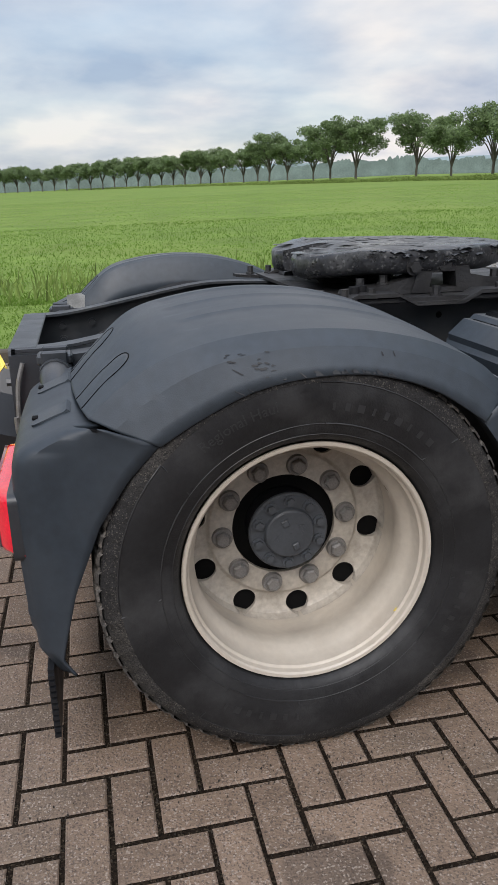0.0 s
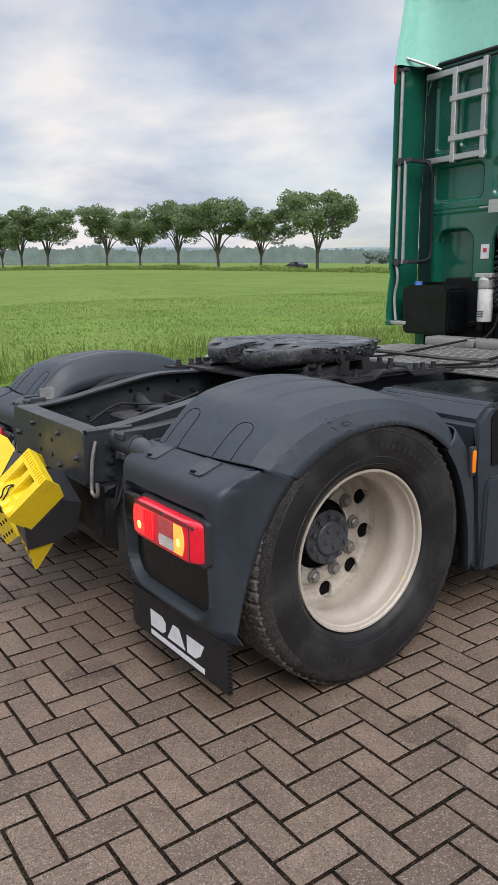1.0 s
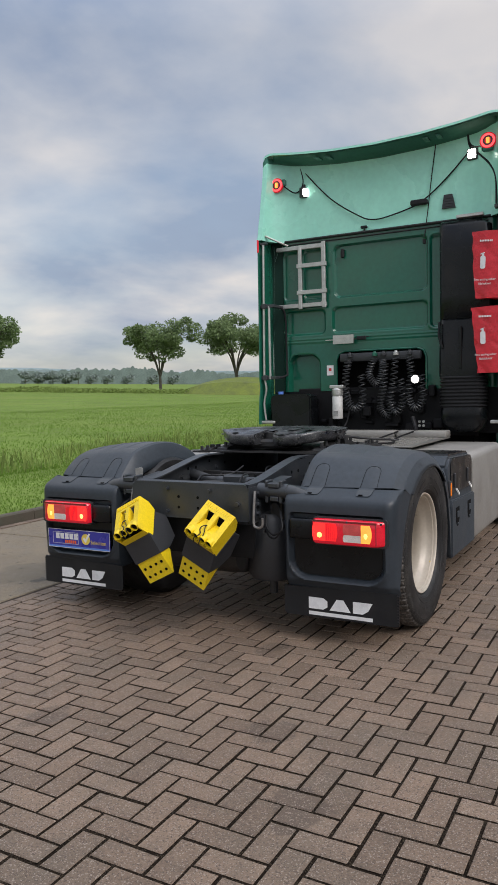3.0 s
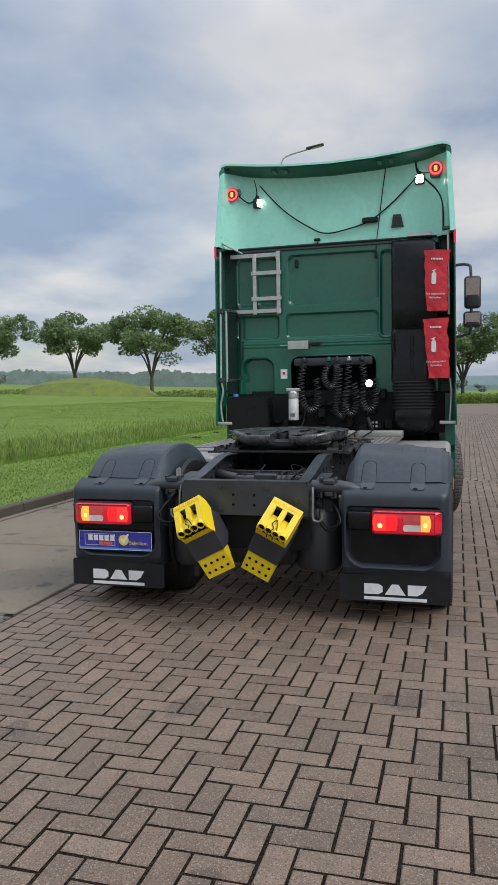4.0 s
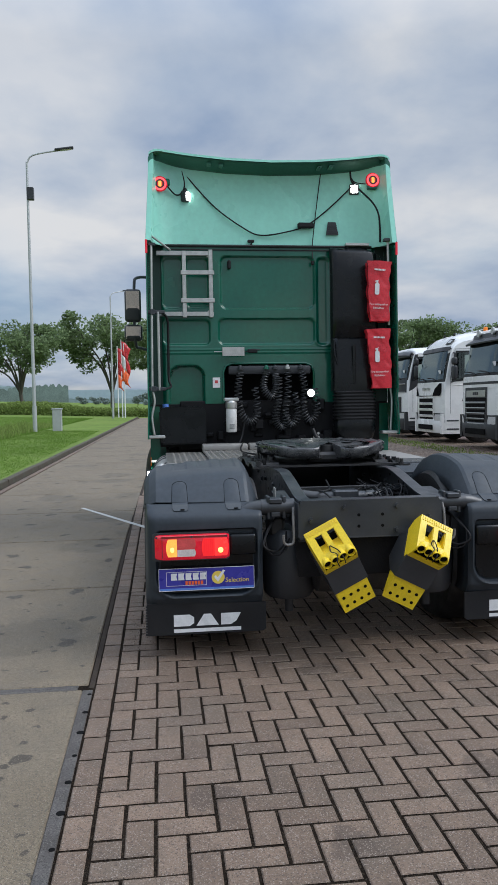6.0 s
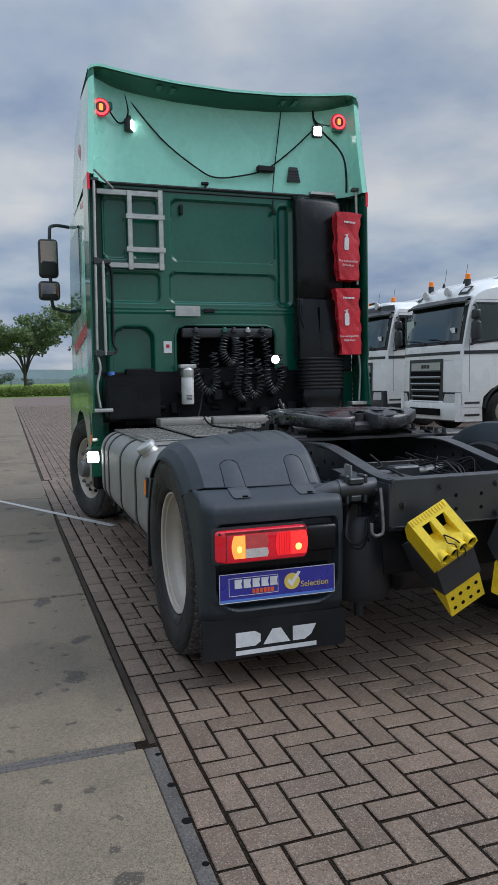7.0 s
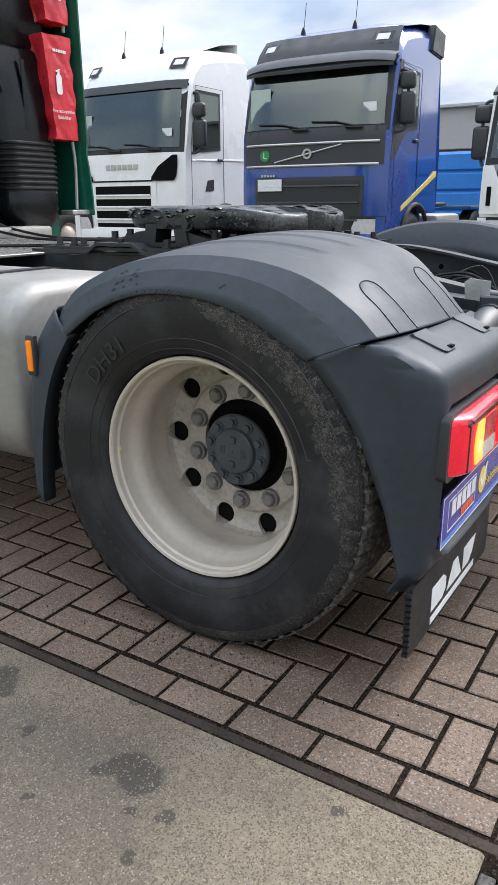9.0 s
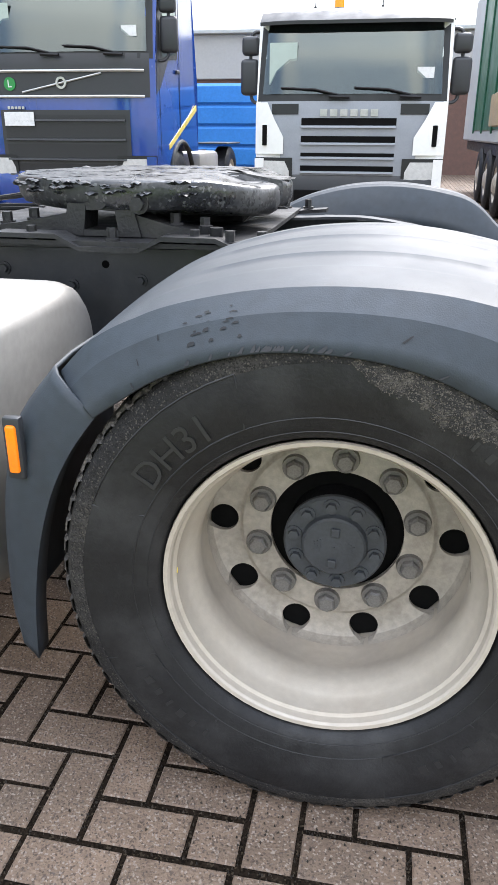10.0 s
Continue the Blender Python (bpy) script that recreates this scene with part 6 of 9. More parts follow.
# ------------------------------------------------------------------ wheel chocks hung on the end beam
def chock(s):
    holder = thing("wheel_chock", "yellow plastic wheel chock strapped in a holder on the end beam", "wheel chock", "wheel chocks")
    # local: u across, v down the holder, w outwards; the block leans out: e along its face, d into it
    W, L, T = 0.196, 0.222, 0.128
    ca, sa = 0.787, 0.616
    Q = lambda e, d: (0.0 + e * ca + d * sa, 0.160 + e * sa - d * ca)
    m = Matrix.Translation((-0.700, s * 0.326, 0.7735)) @ Matrix(((0, 0, -1, 0), (-1, 0, 0, 0), (0, 1, 0, 0), (0, 0, 0, 1))) @ Matrix.Rotation(radians(27 * s), 4, "Z")

    def slab(bm, u0, u1, prof):
        loft(bm, [[(u, -v, w) for v, w in prof] for u in (u0, u1)])

    def bar(bm, u0, u1, e0, e1, d0=0.0, d1=0.008):
        slab(bm, u0, u1, [Q(e0, d0), Q(e1, d0), Q(e1, d1), Q(e0, d1)])

    def put(name, bm, material, label="", smooth=30):
        bmesh.ops.transform(bm, matrix=m, verts=bm.verts)
        return part(name, bm, material, holder, label, smooth)

    bm = B()
    h = W / 2
    for sg in (-1, 1):  # cheeks, with a cut lower corner
        slab(bm, sg * (h - 0.008), sg * h, [Q(0, 0), Q(L * 0.94, 0), Q(L, 0.012), Q(L, T), Q(0.03, T), Q(0, 0.075)])
    bar(bm, -h + 0.008, h - 0.008, L - 0.008, L, 0.056, T)
    bar(bm, -h + 0.008, h - 0.008, 0.0, 0.008, 0.0, 0.045)
    bar(bm, -h + 0.008, h - 0.008, 0.008, 0.046)
    bar(bm, -h + 0.008, -0.060, 0.046, 0.154)
    bar(bm, -0.014, 0.014, 0.046, 0.154)
    bar(bm, 0.060, h - 0.008, 0.046, 0.154)
    bar(bm, -h + 0.008, h - 0.008, 0.154, 0.190)
    for k in range(13):  # ribs along the upper edge
        u = -h + 0.010 + k * 0.0142
        bar(bm, u, u + 0.006, 0.004, 0.030, -0.004, 0.001)
    for sg in (-1, 1):  # sloping webs in the windows
        for u in (sg * 0.015, sg * 0.059):
            slab(bm, u - 0.002, u + 0.002, [Q(0.044, 0.006), Q(0.156, 0.006), Q(0.156, 0.085), Q(0.09, 0.06)])
        slab(bm, min(sg * 0.017, sg * 0.057), max(sg * 0.017, sg * 0.057), [Q(0.085, 0.05), Q(0.154, 0.004), Q(0.154, 0.012), Q(0.088, 0.056)])
    # four tubes ending at the lower edge
    for k in range(4):
        u = -0.069 + k * 0.046
        n = 18
        ro, ri = 0.0240, 0.0205
        v0, w0 = Q(L - 0.012, 0.004)

        def ring(r, e):
            turns = [2 * math.pi * i / n for i in range(n)]
            return [(u + r * math.cos(t), -(v0 + 0.42 * e + 0.91 * r * math.sin(t)), w0 + 0.91 * e - 0.42 * r * math.sin(t)) for t in turns]
        loft(bm, [ring(ro, -0.07), ring(ro, 0.006), ring(ri, 0.006), ring(ri, -0.07)], cap=False, loop=True)
    put("block", bm, M_YELLOW)
    bm = B()  # black slabs standing in for the shade inside the block
    slab(bm, -h + 0.010, h - 0.010, [Q(0.03, 0.080), Q(0.15, 0.085), Q(0.15, 0.115), Q(0.035, 0.115)])
    slab(bm, -h + 0.010, h - 0.010, [Q(0.155, 0.010), Q(0.185, 0.010), Q(0.185, 0.085), Q(0.155, 0.085)])
    for k in range(4):  # black plugs that paint the tube bores dark
        v0, w0 = Q(L - 0.012, 0.004)
        c0, c1 = [(-0.069 + k * 0.046, -(v0 + 0.42 * e), w0 + 0.91 * e) for e in (-0.07, -0.010)]
        cyl(bm, c0, c1, 0.0204, n=16)
    put("hollow", bm, M_DARK)
    bm = B()  # lower end plate with punched dots
    slab(bm, -h + 0.004, h - 0.004, [(0.30, 0.206), (0.492, 0.153), (0.488, 0.143), (0.36, 0.09), (0.28, 0.12)])
    put("wedge_end", bm, M_YELLOW)
    for k in range(4):
        for j in range(2):
            bm = B()
            u, v = -0.066 + k * 0.044, 0.405 + j * 0.052
            w = 0.206 - (v - 0.30) * 0.276
            cyl(bm, (u, -v + 0.001, w - 0.006), (u, -v - 0.001, w + 0.0012), 0.0092, n=14)
            put("dot", bm, M_DARK)
    bm = B()  # black holder pocket and back plate
    slab(bm, -h - 0.003, h + 0.003, [(0.15, 0.0), (0.14, 0.03), Q(0.045, T + 0.003), Q(L * 0.98, T + 0.003), Q(L * 0.98, T - 0.04), (0.36, 0.197), (0.345, 0.09), (0.29, 0.0)])
    put("holder", bm, M_DARKP, "black holder pocket")
    for sg in (-1, 1):
        bm = B()  # retaining wire
        P3 = lambda u, e, d: (u, -Q(e, d)[0], Q(e, d)[1])
        tube(bm, smooth_path([P3(0.0, 0.112, 0.03), P3(sg * 0.004 - 0.01, 0.135, -0.008), P3(sg * 0.016 - 0.006, 0.165, -0.012), P3(sg * 0.01 + 0.008, 0.19, -0.012), P3(sg * 0.02, 0.225, -0.008), P3(sg * 0.018, 0.24, 0.03)], 5), 0.003, 6)
        put("retaining_wire", bm, M_CABLE, smooth=60)


chock(1), chock(-1)

# ------------------------------------------------------------------ cab
CX0, CX1 = 2.95, 5.02  # rear wall, front
bm = B()
# body shell: sections along x, from the rear wall to the nose
def cab_ring(x, top, half_t, half_b, bot):
    pts = [(half_b, bot), (half_b + 0.0, 1.5), (half_b - 0.01, 2.2), (half_t + 0.01, 3.0), (half_t, top - 0.16), (half_t - 0.04, top - 0.05), (half_t - 0.14, top)]
    return [(x, y, z) for y, z in pts] + [(x, -y, z) for y, z in reversed(pts)]
loft(bm, [cab_ring(2.972, 3.0, 1.21, 1.245, 1.06), cab_ring(3.2, 3.02, 1.215, 1.25, 1.05), cab_ring(4.6, 3.0, 1.21, 1.25, 1.05), cab_ring(4.85, 2.85, 1.17, 1.21, 1.0), cab_ring(5.02, 2.2, 1.05, 1.12, 0.95)], cap=False)
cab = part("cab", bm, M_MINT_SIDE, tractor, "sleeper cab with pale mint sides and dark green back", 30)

# dark green back wall with pressed panels: height field over y, z
PANELS = [  # y0, y1, z0, z1, corner, depth (towards the camera is minus)
    (0.90, 1.10, 2.40, 2.91, 0.05, 0.018), (0.64, 0.86, 2.40, 2.91, 0.05, 0.018), (-0.46, 0.51, 2.395, 2.925, 0.06, 0.02), (-0.46, 0.535, 2.03, 2.29, 0.05, 0.018),
    (0.63, 1.105, 2.03, 2.28, 0.05, 0.018), (0.70, 1.05, 1.30, 1.81, 0.11, 0.045), (-0.62, -0.50, 2.03, 2.91, 0.04, 0.015)]


def inset(y, z):
    d = 0.0
    for y0, y1, z0, z1, r, dep in PANELS:
        qx, qz = abs(y - (y0 + y1) / 2) - (y1 - y0) / 2 + r, abs(z - (z0 + z1) / 2) - (z1 - z0) / 2 + r
        sd = math.hypot(max(qx, 0), max(qz, 0)) + min(max(qx, qz), 0) - r
        t = max(0.0, min(1.0, 0.5 - sd / 0.020))
        d = max(d, 1.6 * dep * t * t * (3 - 2 * t))
        d -= 0.007 * max(0.0, 1 - abs(sd - 0.022) / 0.012)
    for z0 in (1.945, 1.975):  # two swage lines
        d -= 0.008 * max(0, 1 - abs(z - z0) / 0.012) if abs(y) < 1.12 else 0
    return d


bm = B()
ny, nz = 230, 170
OPEN = (-0.45, 0.50, 1.40, 1.83)
grid = {}
for i in range(ny + 1):
    for j in range(nz + 1):
        y, z = -1.14 + 2.28 * i / ny, 1.42 + (3.03 - 1.42) * j / nz
        e = max(0.0, (abs(y) - 1.08) / 0.06)
        grid[i, j] = bm.verts.new((CX0 + inset(y, z) + 0.06 * e * e, y, z))
for i in range(ny):
    for j in range(nz):
        y, z = -1.14 + 2.28 * (i + 0.5) / ny, 1.42 + (3.03 - 1.42) * (j + 0.5) / nz
        # rounded top corners of the opening
        qx, qz = abs(y - 0.025) - 0.475 + 0.09, z - 1.83 + 0.09
        if math.hypot(max(qx, 0), max(qz, 0)) + min(max(qx, qz), 0) - 0.09 < 0:
            continue
        bm.faces.new((grid[i, j], grid[i + 1, j], grid[i + 1, j + 1], grid[i, j + 1]))
bmesh.ops.delete(bm, geom=[v for v in bm.verts if not v.link_faces], context="VERTS")
back = part("back_wall", bm, M_GREEN, cab, "dark green pressed steel back wall of the cab", 50)
for s in (1, -1):  # returns between the back wall and the fins, their shade painted blackish green
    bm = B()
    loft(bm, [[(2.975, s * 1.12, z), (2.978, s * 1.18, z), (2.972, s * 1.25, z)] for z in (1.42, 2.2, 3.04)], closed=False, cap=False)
    part("wall_return", bm, M_SHADEGREEN, cab)
bm = B()  # black fillers added to make the gaps below the back wall dark
for y0, y1 in ((-1.25, -0.46), (0.51, 1.25)):
    box(bm, (2.985, (y0 + y1) / 2, 1.20), (0.02, y1 - y0, 0.44), 0.004)
split("lower_panel", bm, M_BLACKIRON, cab, "black panel below the back wall")
bm = B()  # niche walls behind the opening, blackened for the shade inside
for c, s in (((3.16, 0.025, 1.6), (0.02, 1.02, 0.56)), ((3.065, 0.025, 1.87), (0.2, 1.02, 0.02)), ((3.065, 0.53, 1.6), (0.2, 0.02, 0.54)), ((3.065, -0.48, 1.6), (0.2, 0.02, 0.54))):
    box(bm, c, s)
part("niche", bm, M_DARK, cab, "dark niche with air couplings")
bm = B()  # raised lip round the opening
pts = [(CX0 - 0.004, 0.50, 1.43), (CX0 - 0.004, 0.50, 1.74), (CX0 - 0.004, 0.475, 1.805), (CX0 - 0.004, 0.41, 1.832), (CX0 - 0.004, -0.36, 1.832), (CX0 - 0.004, -0.425, 1.805), (CX0 - 0.004, -0.45, 1.74), (CX0 - 0.004, -0.45, 1.43)]
tube(bm, pts, 0.012, 8)
part("opening_lip", bm, M_GREEN, cab)

# side fins running down beside the back wall
for s in (1, -1):
    bm = B()
    rows = []
    for z, y, x in ((3.03, 1.262, 2.660), (2.4, 1.266, 2.660), (1.75, 1.272, 2.660), (1.55, 1.274, 2.660), (1.47, 1.270, 2.668), (1.38, 1.274, 2.655), (1.2, 1.280, 2.645), (1.08, 1.282, 2.645)):
        rows.append([(x, s * (y - 0.012), z), (x - 0.004, s * (y - 0.004), z), (x, s * y, z), (2.97, s * (y + 0.002), z), (2.97, s * (y - 0.02), z), (2.80, s * (y - 0.035), z)])
    loft(bm, rows)
    fin = part("side_fin", bm, M_GREEN, cab, "dark green vertical air fin", 40)
    # reflector is no lamp but shares the lamps' glowing lens colour
    bm = B()
    box(bm, (2.657, s * 1.256, 2.96), (0.01, 0.022, 0.13), 0.003)
    part("reflector", bm, M_LENS, fin, "small red reflector")
    bm = B()
    box(bm, (2.74, s * 1.195, 1.10), (0.12, 0.17, 0.03), 0.006)
    part("fin_bracket", bm, M_STEEL, fin, "bottom bracket")

# mint roof fairing: concave back, overhanging rim
def edge_x(z):
    """The roof's rear edge leans back towards its foot."""
    return 2.658 + 0.087 * max(0.0, min(1.0, (z - 3.02) / 0.75)) ** 0.85


def edge_y(z):
    return 1.262 - 0.048 * max(0.0, min(1.0, (z - 3.02) / 0.80))


def fair_row(z, lean):
    w = 1.222
    pts = [(0.0, 3.005 + lean), (0.45, 3.005 + lean), (0.80, 2.995 + lean), (0.95, 2.975 + lean), (1.04, 2.93 + lean * 0.7), (1.10, 2.88 + lean * 0.5), (1.145, 2.835), (1.165, 2.79), (1.17, 2.755), (1.175, 2.742), (1.20, 2.738), (1.213, 2.739), (1.219, 2.740), (w, 2.742)]
    k, e = edge_y(z) / w, (2.90 - edge_x(z)) / (2.90 - 2.742)
    half_row = [(2.90 - (2.90 - x) * e if x < 2.90 else x, y * k, z) for y, x in pts]
    return [(x, -y, z) for x, y, z in reversed(half_row)] + half_row[1:]


def sag(y):
    c = min(1.0, max(0.0, (abs(y) - 1.09) / 0.132))  # rounded upper corners
    return 0.10 * (1 - min(1.0, abs(y) / 1.2) ** 2) + 0.085 * (1 - math.sqrt(1 - c * c))


bm = B()
rows = []
for z, lean in ((3.02, 0.0), (3.05, 0.0), (3.3, -0.006), (3.55, -0.014), (3.66, -0.02)):
    row = fair_row(z, lean)
    rows.append([(max(x, edge_x(z)), y, z + (0.10 - sag(y)) * max(0, (z - 3.55) / 0.24)) for x, y, z in row])
rows.append([(max(x, 2.746), y, 3.935 - sag(y) - 0.085) for x, y, z in fair_row(3.7, -0.025)])
loft(bm, rows, closed=False, cap=False)
fair = part("roof_fairing", bm, M_MINT, cab, "mint green high roof with a hollow back", 35)
# underside of the rim, coloured dark green to carry its shade
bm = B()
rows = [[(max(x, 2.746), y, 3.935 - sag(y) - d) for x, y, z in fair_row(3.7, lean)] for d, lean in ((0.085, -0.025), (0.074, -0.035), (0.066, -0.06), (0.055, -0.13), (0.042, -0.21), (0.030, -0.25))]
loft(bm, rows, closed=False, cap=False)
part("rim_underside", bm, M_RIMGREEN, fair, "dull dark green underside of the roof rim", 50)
bm = B()
rows = []
# rim of the roof
row = fair_row(3.86, 0)
rows.append([(2.742, y, 3.935 - sag(y) - 0.022) for x, y, z in row])
rows.append([(2.742, y, 3.935 - sag(y)) for x, y, z in row])
rows.append([(2.80, y, 3.94 - sag(y)) for x, y, z in row])
rows.append([(3.4, y * 0.99, 3.93 - sag(y) * 0.6) for x, y, z in row])
rows.append([(4.2, y * 0.97, 3.78 - sag(y) * 0.3) for x, y, z in row])
rows.append([(4.75, y * 0.93, 3.4) for x, y, z in row])
rows.append([(4.95, y * 0.90, 2.95) for x, y, z in row])
loft(bm, rows, closed=False, cap=False)
part("roof_skin", bm, M_MINT, fair, "mint green roof skin", 35)
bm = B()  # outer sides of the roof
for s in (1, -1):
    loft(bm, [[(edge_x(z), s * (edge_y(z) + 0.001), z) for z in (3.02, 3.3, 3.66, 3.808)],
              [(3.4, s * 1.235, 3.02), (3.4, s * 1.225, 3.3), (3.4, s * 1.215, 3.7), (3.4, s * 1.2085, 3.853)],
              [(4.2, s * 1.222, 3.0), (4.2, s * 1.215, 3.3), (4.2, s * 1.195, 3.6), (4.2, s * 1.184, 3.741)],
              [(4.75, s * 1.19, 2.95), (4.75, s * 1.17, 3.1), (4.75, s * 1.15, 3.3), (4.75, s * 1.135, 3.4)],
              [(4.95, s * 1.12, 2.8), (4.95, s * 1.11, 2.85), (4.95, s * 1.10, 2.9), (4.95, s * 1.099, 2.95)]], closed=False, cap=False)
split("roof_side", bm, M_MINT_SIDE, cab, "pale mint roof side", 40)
bm = B()  # ribs under the rim
for y in (-0.62, -0.5, 0.5, 0.62):
    box(bm, (2.83, y, 3.876 - sag(y)), (0.12, 0.05, 0.012), 0.003, m=Matrix.Translation((0, 0, 0)) )
for s in (1, -1):
    box(bm, (2.86, s * 1.06, 3.63), (0.05, 0.10, 0.07), 0.012)
split("rim_bracket", bm, M_GREEN, cab)
bm = B()  # dark seam between roof and back wall
tube(bm, [(2.940, y, 3.028) for y in np.linspace(-1.1, 1.1, 12)], 0.014, 6)
tube(bm, [(2.944, y, 2.99) for y in np.linspace(-1.05, 1.05, 12)], 0.006, 6)
part("roof_seal", bm, M_SEAL, cab, "black roof seal")

# round red marker lamps, square work lamps, cables
for y, z in ((1.108, 3.61), (-1.066, 3.688)):
    bm = B()
    lathe(bm, [(0.0, 0.0), (0.074, 0.0), (0.076, -0.012), (0.068, -0.02), (0.0, -0.022)], 32, "x", (2.852, y, z), loop=False)
    o = part("marker_lamp", bm, M_LENS, cab, "round red marker lamp with a lit ring")
    bm = B()
    lathe(bm, [(0.046, -0.024), (0.064, -0.024), (0.064, -0.02), (0.046, -0.02)], 32, "x", (2.852, y, z))
    part("lit_ring", bm, mat("lit_red_ring", (0.9, 0.08, 0.08), 0.3, emit=1.6, emit_col=(1.0, 0.06, 0.07)), o)
    bm = B()
    box(bm, (2.829, y, z), (0.006, 0.03, 0.055), 0.006)
    part("lamp_core", bm, M_AMBER_LIT, o)
    bm = B()
    lathe(bm, [(0.03, -0.0235), (0.044, -0.0235), (0.044, -0.02), (0.03, -0.02)], 24, "x", (2.852, y, z))
    part("dark_ring", bm, M_DARKP, o)


def work_lamp(p, turn, size=0.10):
    bm = B()
    m = Matrix.Translation(p) @ Matrix.Rotation(radians(turn), 4, "Z")
    box(bm, (0.02, 0, 0), (0.06, size, size * 1.1), 0.014, 2, m=m)
    box(bm, (0.02, 0, size * 0.62), (0.03, 0.03, 0.05), 0.004, m=m)
    o = part("work_lamp", bm, M_DARKP, cab, "square black work lamp, switched on")
    bm = B()
    box(bm, (-0.012, 0, 0), (0.012, size * 0.74, size * 0.80), 0.01, 2, m=m)
    part("lamp_glass", bm, M_LED, o, "bright white lamp glass")


work_lamp((2.965, 0.835, 3.525), 56)
work_lamp((2.955, -0.90, 3.625), -4)
bm = B()
cyl(bm, (2.90, -0.385, 1.515), (2.775, -0.385, 1.515), 0.034, 0.046, n=20)
wl2 = part("work_lamp", bm, M_DARKP, cab, "round work lamp, switched on")
bm = B()
cyl(bm, (2.776, -0.385, 1.515), (2.768, -0.385, 1.515), 0.038, 0.032, n=20)
part("lamp_glass", bm, M_LED, wl2)
FXX = 2.975
for pts, r in (([(FXX - 0.01, 0.885, 3.80), (FXX, 0.83, 3.72), (FXX, 0.55, 3.42), (FXX, 0.25, 3.21), (FXX + 0.01, 0.09, 3.15), (FXX, -0.12, 3.17), (FXX, -0.38, 3.245), (FXX, -0.60, 3.40), (FXX - 0.02, -0.80, 3.58), (FXX - 0.03, -0.88, 3.66)], 0.007),
               ([(2.86, 1.04, 3.60), (2.93, 0.96, 3.535), (2.96, 0.90, 3.55), (2.97, 0.86, 3.64), (2.965, 0.885, 3.78)], 0.007),
               ([(2.96, -0.86, 3.82), (2.96, -0.88, 3.70), (2.95, -0.98, 3.60), (2.90, -1.08, 3.48), (2.86, -1.13, 3.36), (2.84, -1.14, 3.20), (2.84, -1.14, 3.06)], 0.010),
               ([(2.88, -1.0, 3.66), (2.95, -0.9, 3.70), (2.97, -0.85, 3.8)], 0.006),
               ([(FXX, -0.555, 3.82), (FXX, -0.51, 3.5), (FXX, -0.46, 3.10), (2.93, -0.445, 2.90)], 0.005)):
    bm = B()
    tube(bm, smooth_path(pts, 6), r, 6)
    part("lamp_cable", bm, M_CABLE, cab, "thin black cable hanging across the roof back")
bm = B()
box(bm, (2.965, -0.385, 3.25), (0.05, 0.17, 0.055), 0.012, m=Matrix())
box(bm, (2.93, -0.445, 2.86), (0.03, 0.03, 0.045), 0.006)
box(bm, (2.975, 0.19, 3.085), (0.03, 0.07, 0.03), 0.008)
box(bm, (2.975, 0.185, 3.04), (0.02, 0.02, 0.05), 0.004)
box(bm, (2.955, 0.42, 2.84), (0.04, 0.035, 0.09), 0.01)
split("cable_clip", bm, M_CABLE, cab, "small black connector")
bm = B()
prism(bm, [(-0.625, 3.29), (-0.705, 3.29), (-0.735, 3.16), (-0.605, 3.16)], 2.975, 2.998, "yz")
for k in range(4):
    box(bm, (2.974, -0.67, 3.18 + k * 0.025), (0.008, 0.09, 0.008))
part("roof_vent", bm, M_DARKP, cab, "small black air vent")

# ladder frame, grab rails and brackets
bm = B()
LX = 2.915
for y0, z0, y1, z1 in ((1.14, 2.945, 0.615, 2.945), (0.615, 2.96, 0.615, 2.32), (0.885, 2.945, 0.885, 2.32), (1.12, 2.335, 0.61, 2.335), (0.90, 2.75, 0.60, 2.75), (0.90, 2.47, 0.60, 2.47)):
    c = (LX - (0.014 if abs(z0 - z1) < 0.01 and 2.4 < z0 < 2.8 else 0.007 if abs(y0 - y1) < 0.01 else 0), (y0 + y1) / 2, (z0 + z1) / 2)
    box(bm, c, (0.03, abs(y1 - y0) + 0.042, abs(z1 - z0) + 0.044), 0.004)
for y, z in ((1.10, 2.945), (0.64, 2.36), (0.64, 2.92)):
    cyl(bm, (LX, y, z), (LX + 0.06, y, z), 0.012, n=8)
part("step_frame", bm, M_STEEL, cab, "bare metal ladder frame bolted to the back wall")
bm = B()
for y, z0, z1 in ((1.208, 2.99, 1.56), (1.155, 2.33, 1.56)):
    cyl(bm, (2.69, y, z0), (2.69, y + 0.02 * (y > 1.18), z1), 0.013, n=10)
tube(bm, smooth_path([(2.69, 1.225, 1.56), (2.69, 1.205, 1.45), (2.69, 1.235, 1.3), (2.69, 1.215, 1.12)], 4), 0.011, 8)
tube(bm, [(2.72, 1.20, 3.07), (2.90, 1.02, 2.975)], 0.010, 8)
cyl(bm, (2.74, -1.19, 3.05), (2.74, -1.20, 2.2), 0.013, n=10)
tube(bm, smooth_path([(2.74, -1.21, 1.55), (2.74, -1.225, 1.4), (2.74, -1.21, 1.12)], 4), 0.011, 8)
split("grab_rail", bm, M_STEEL, cab, "thin metal grab rail")
bm = B()
for z in (2.33, 1.575):
    box(bm, (2.695, 1.185, z), (0.03, 0.15, 0.035), 0.004)
    box(bm, (2.69, 1.21, z), (0.045, 0.045, 0.055), 0.004)
    box(bm, (2.80, 1.105, z), (0.24, 0.03, 0.03), 0.004)
box(bm, (2.70, 1.205, 2.985), (0.05, 0.07, 0.025), 0.004)
box(bm, (2.74, -1.19, 3.06), (0.06, 0.09, 0.03), 0.004)
split("rail_clamp", bm, M_FRAME, cab, "clamp of the grab rail")
bm = B()
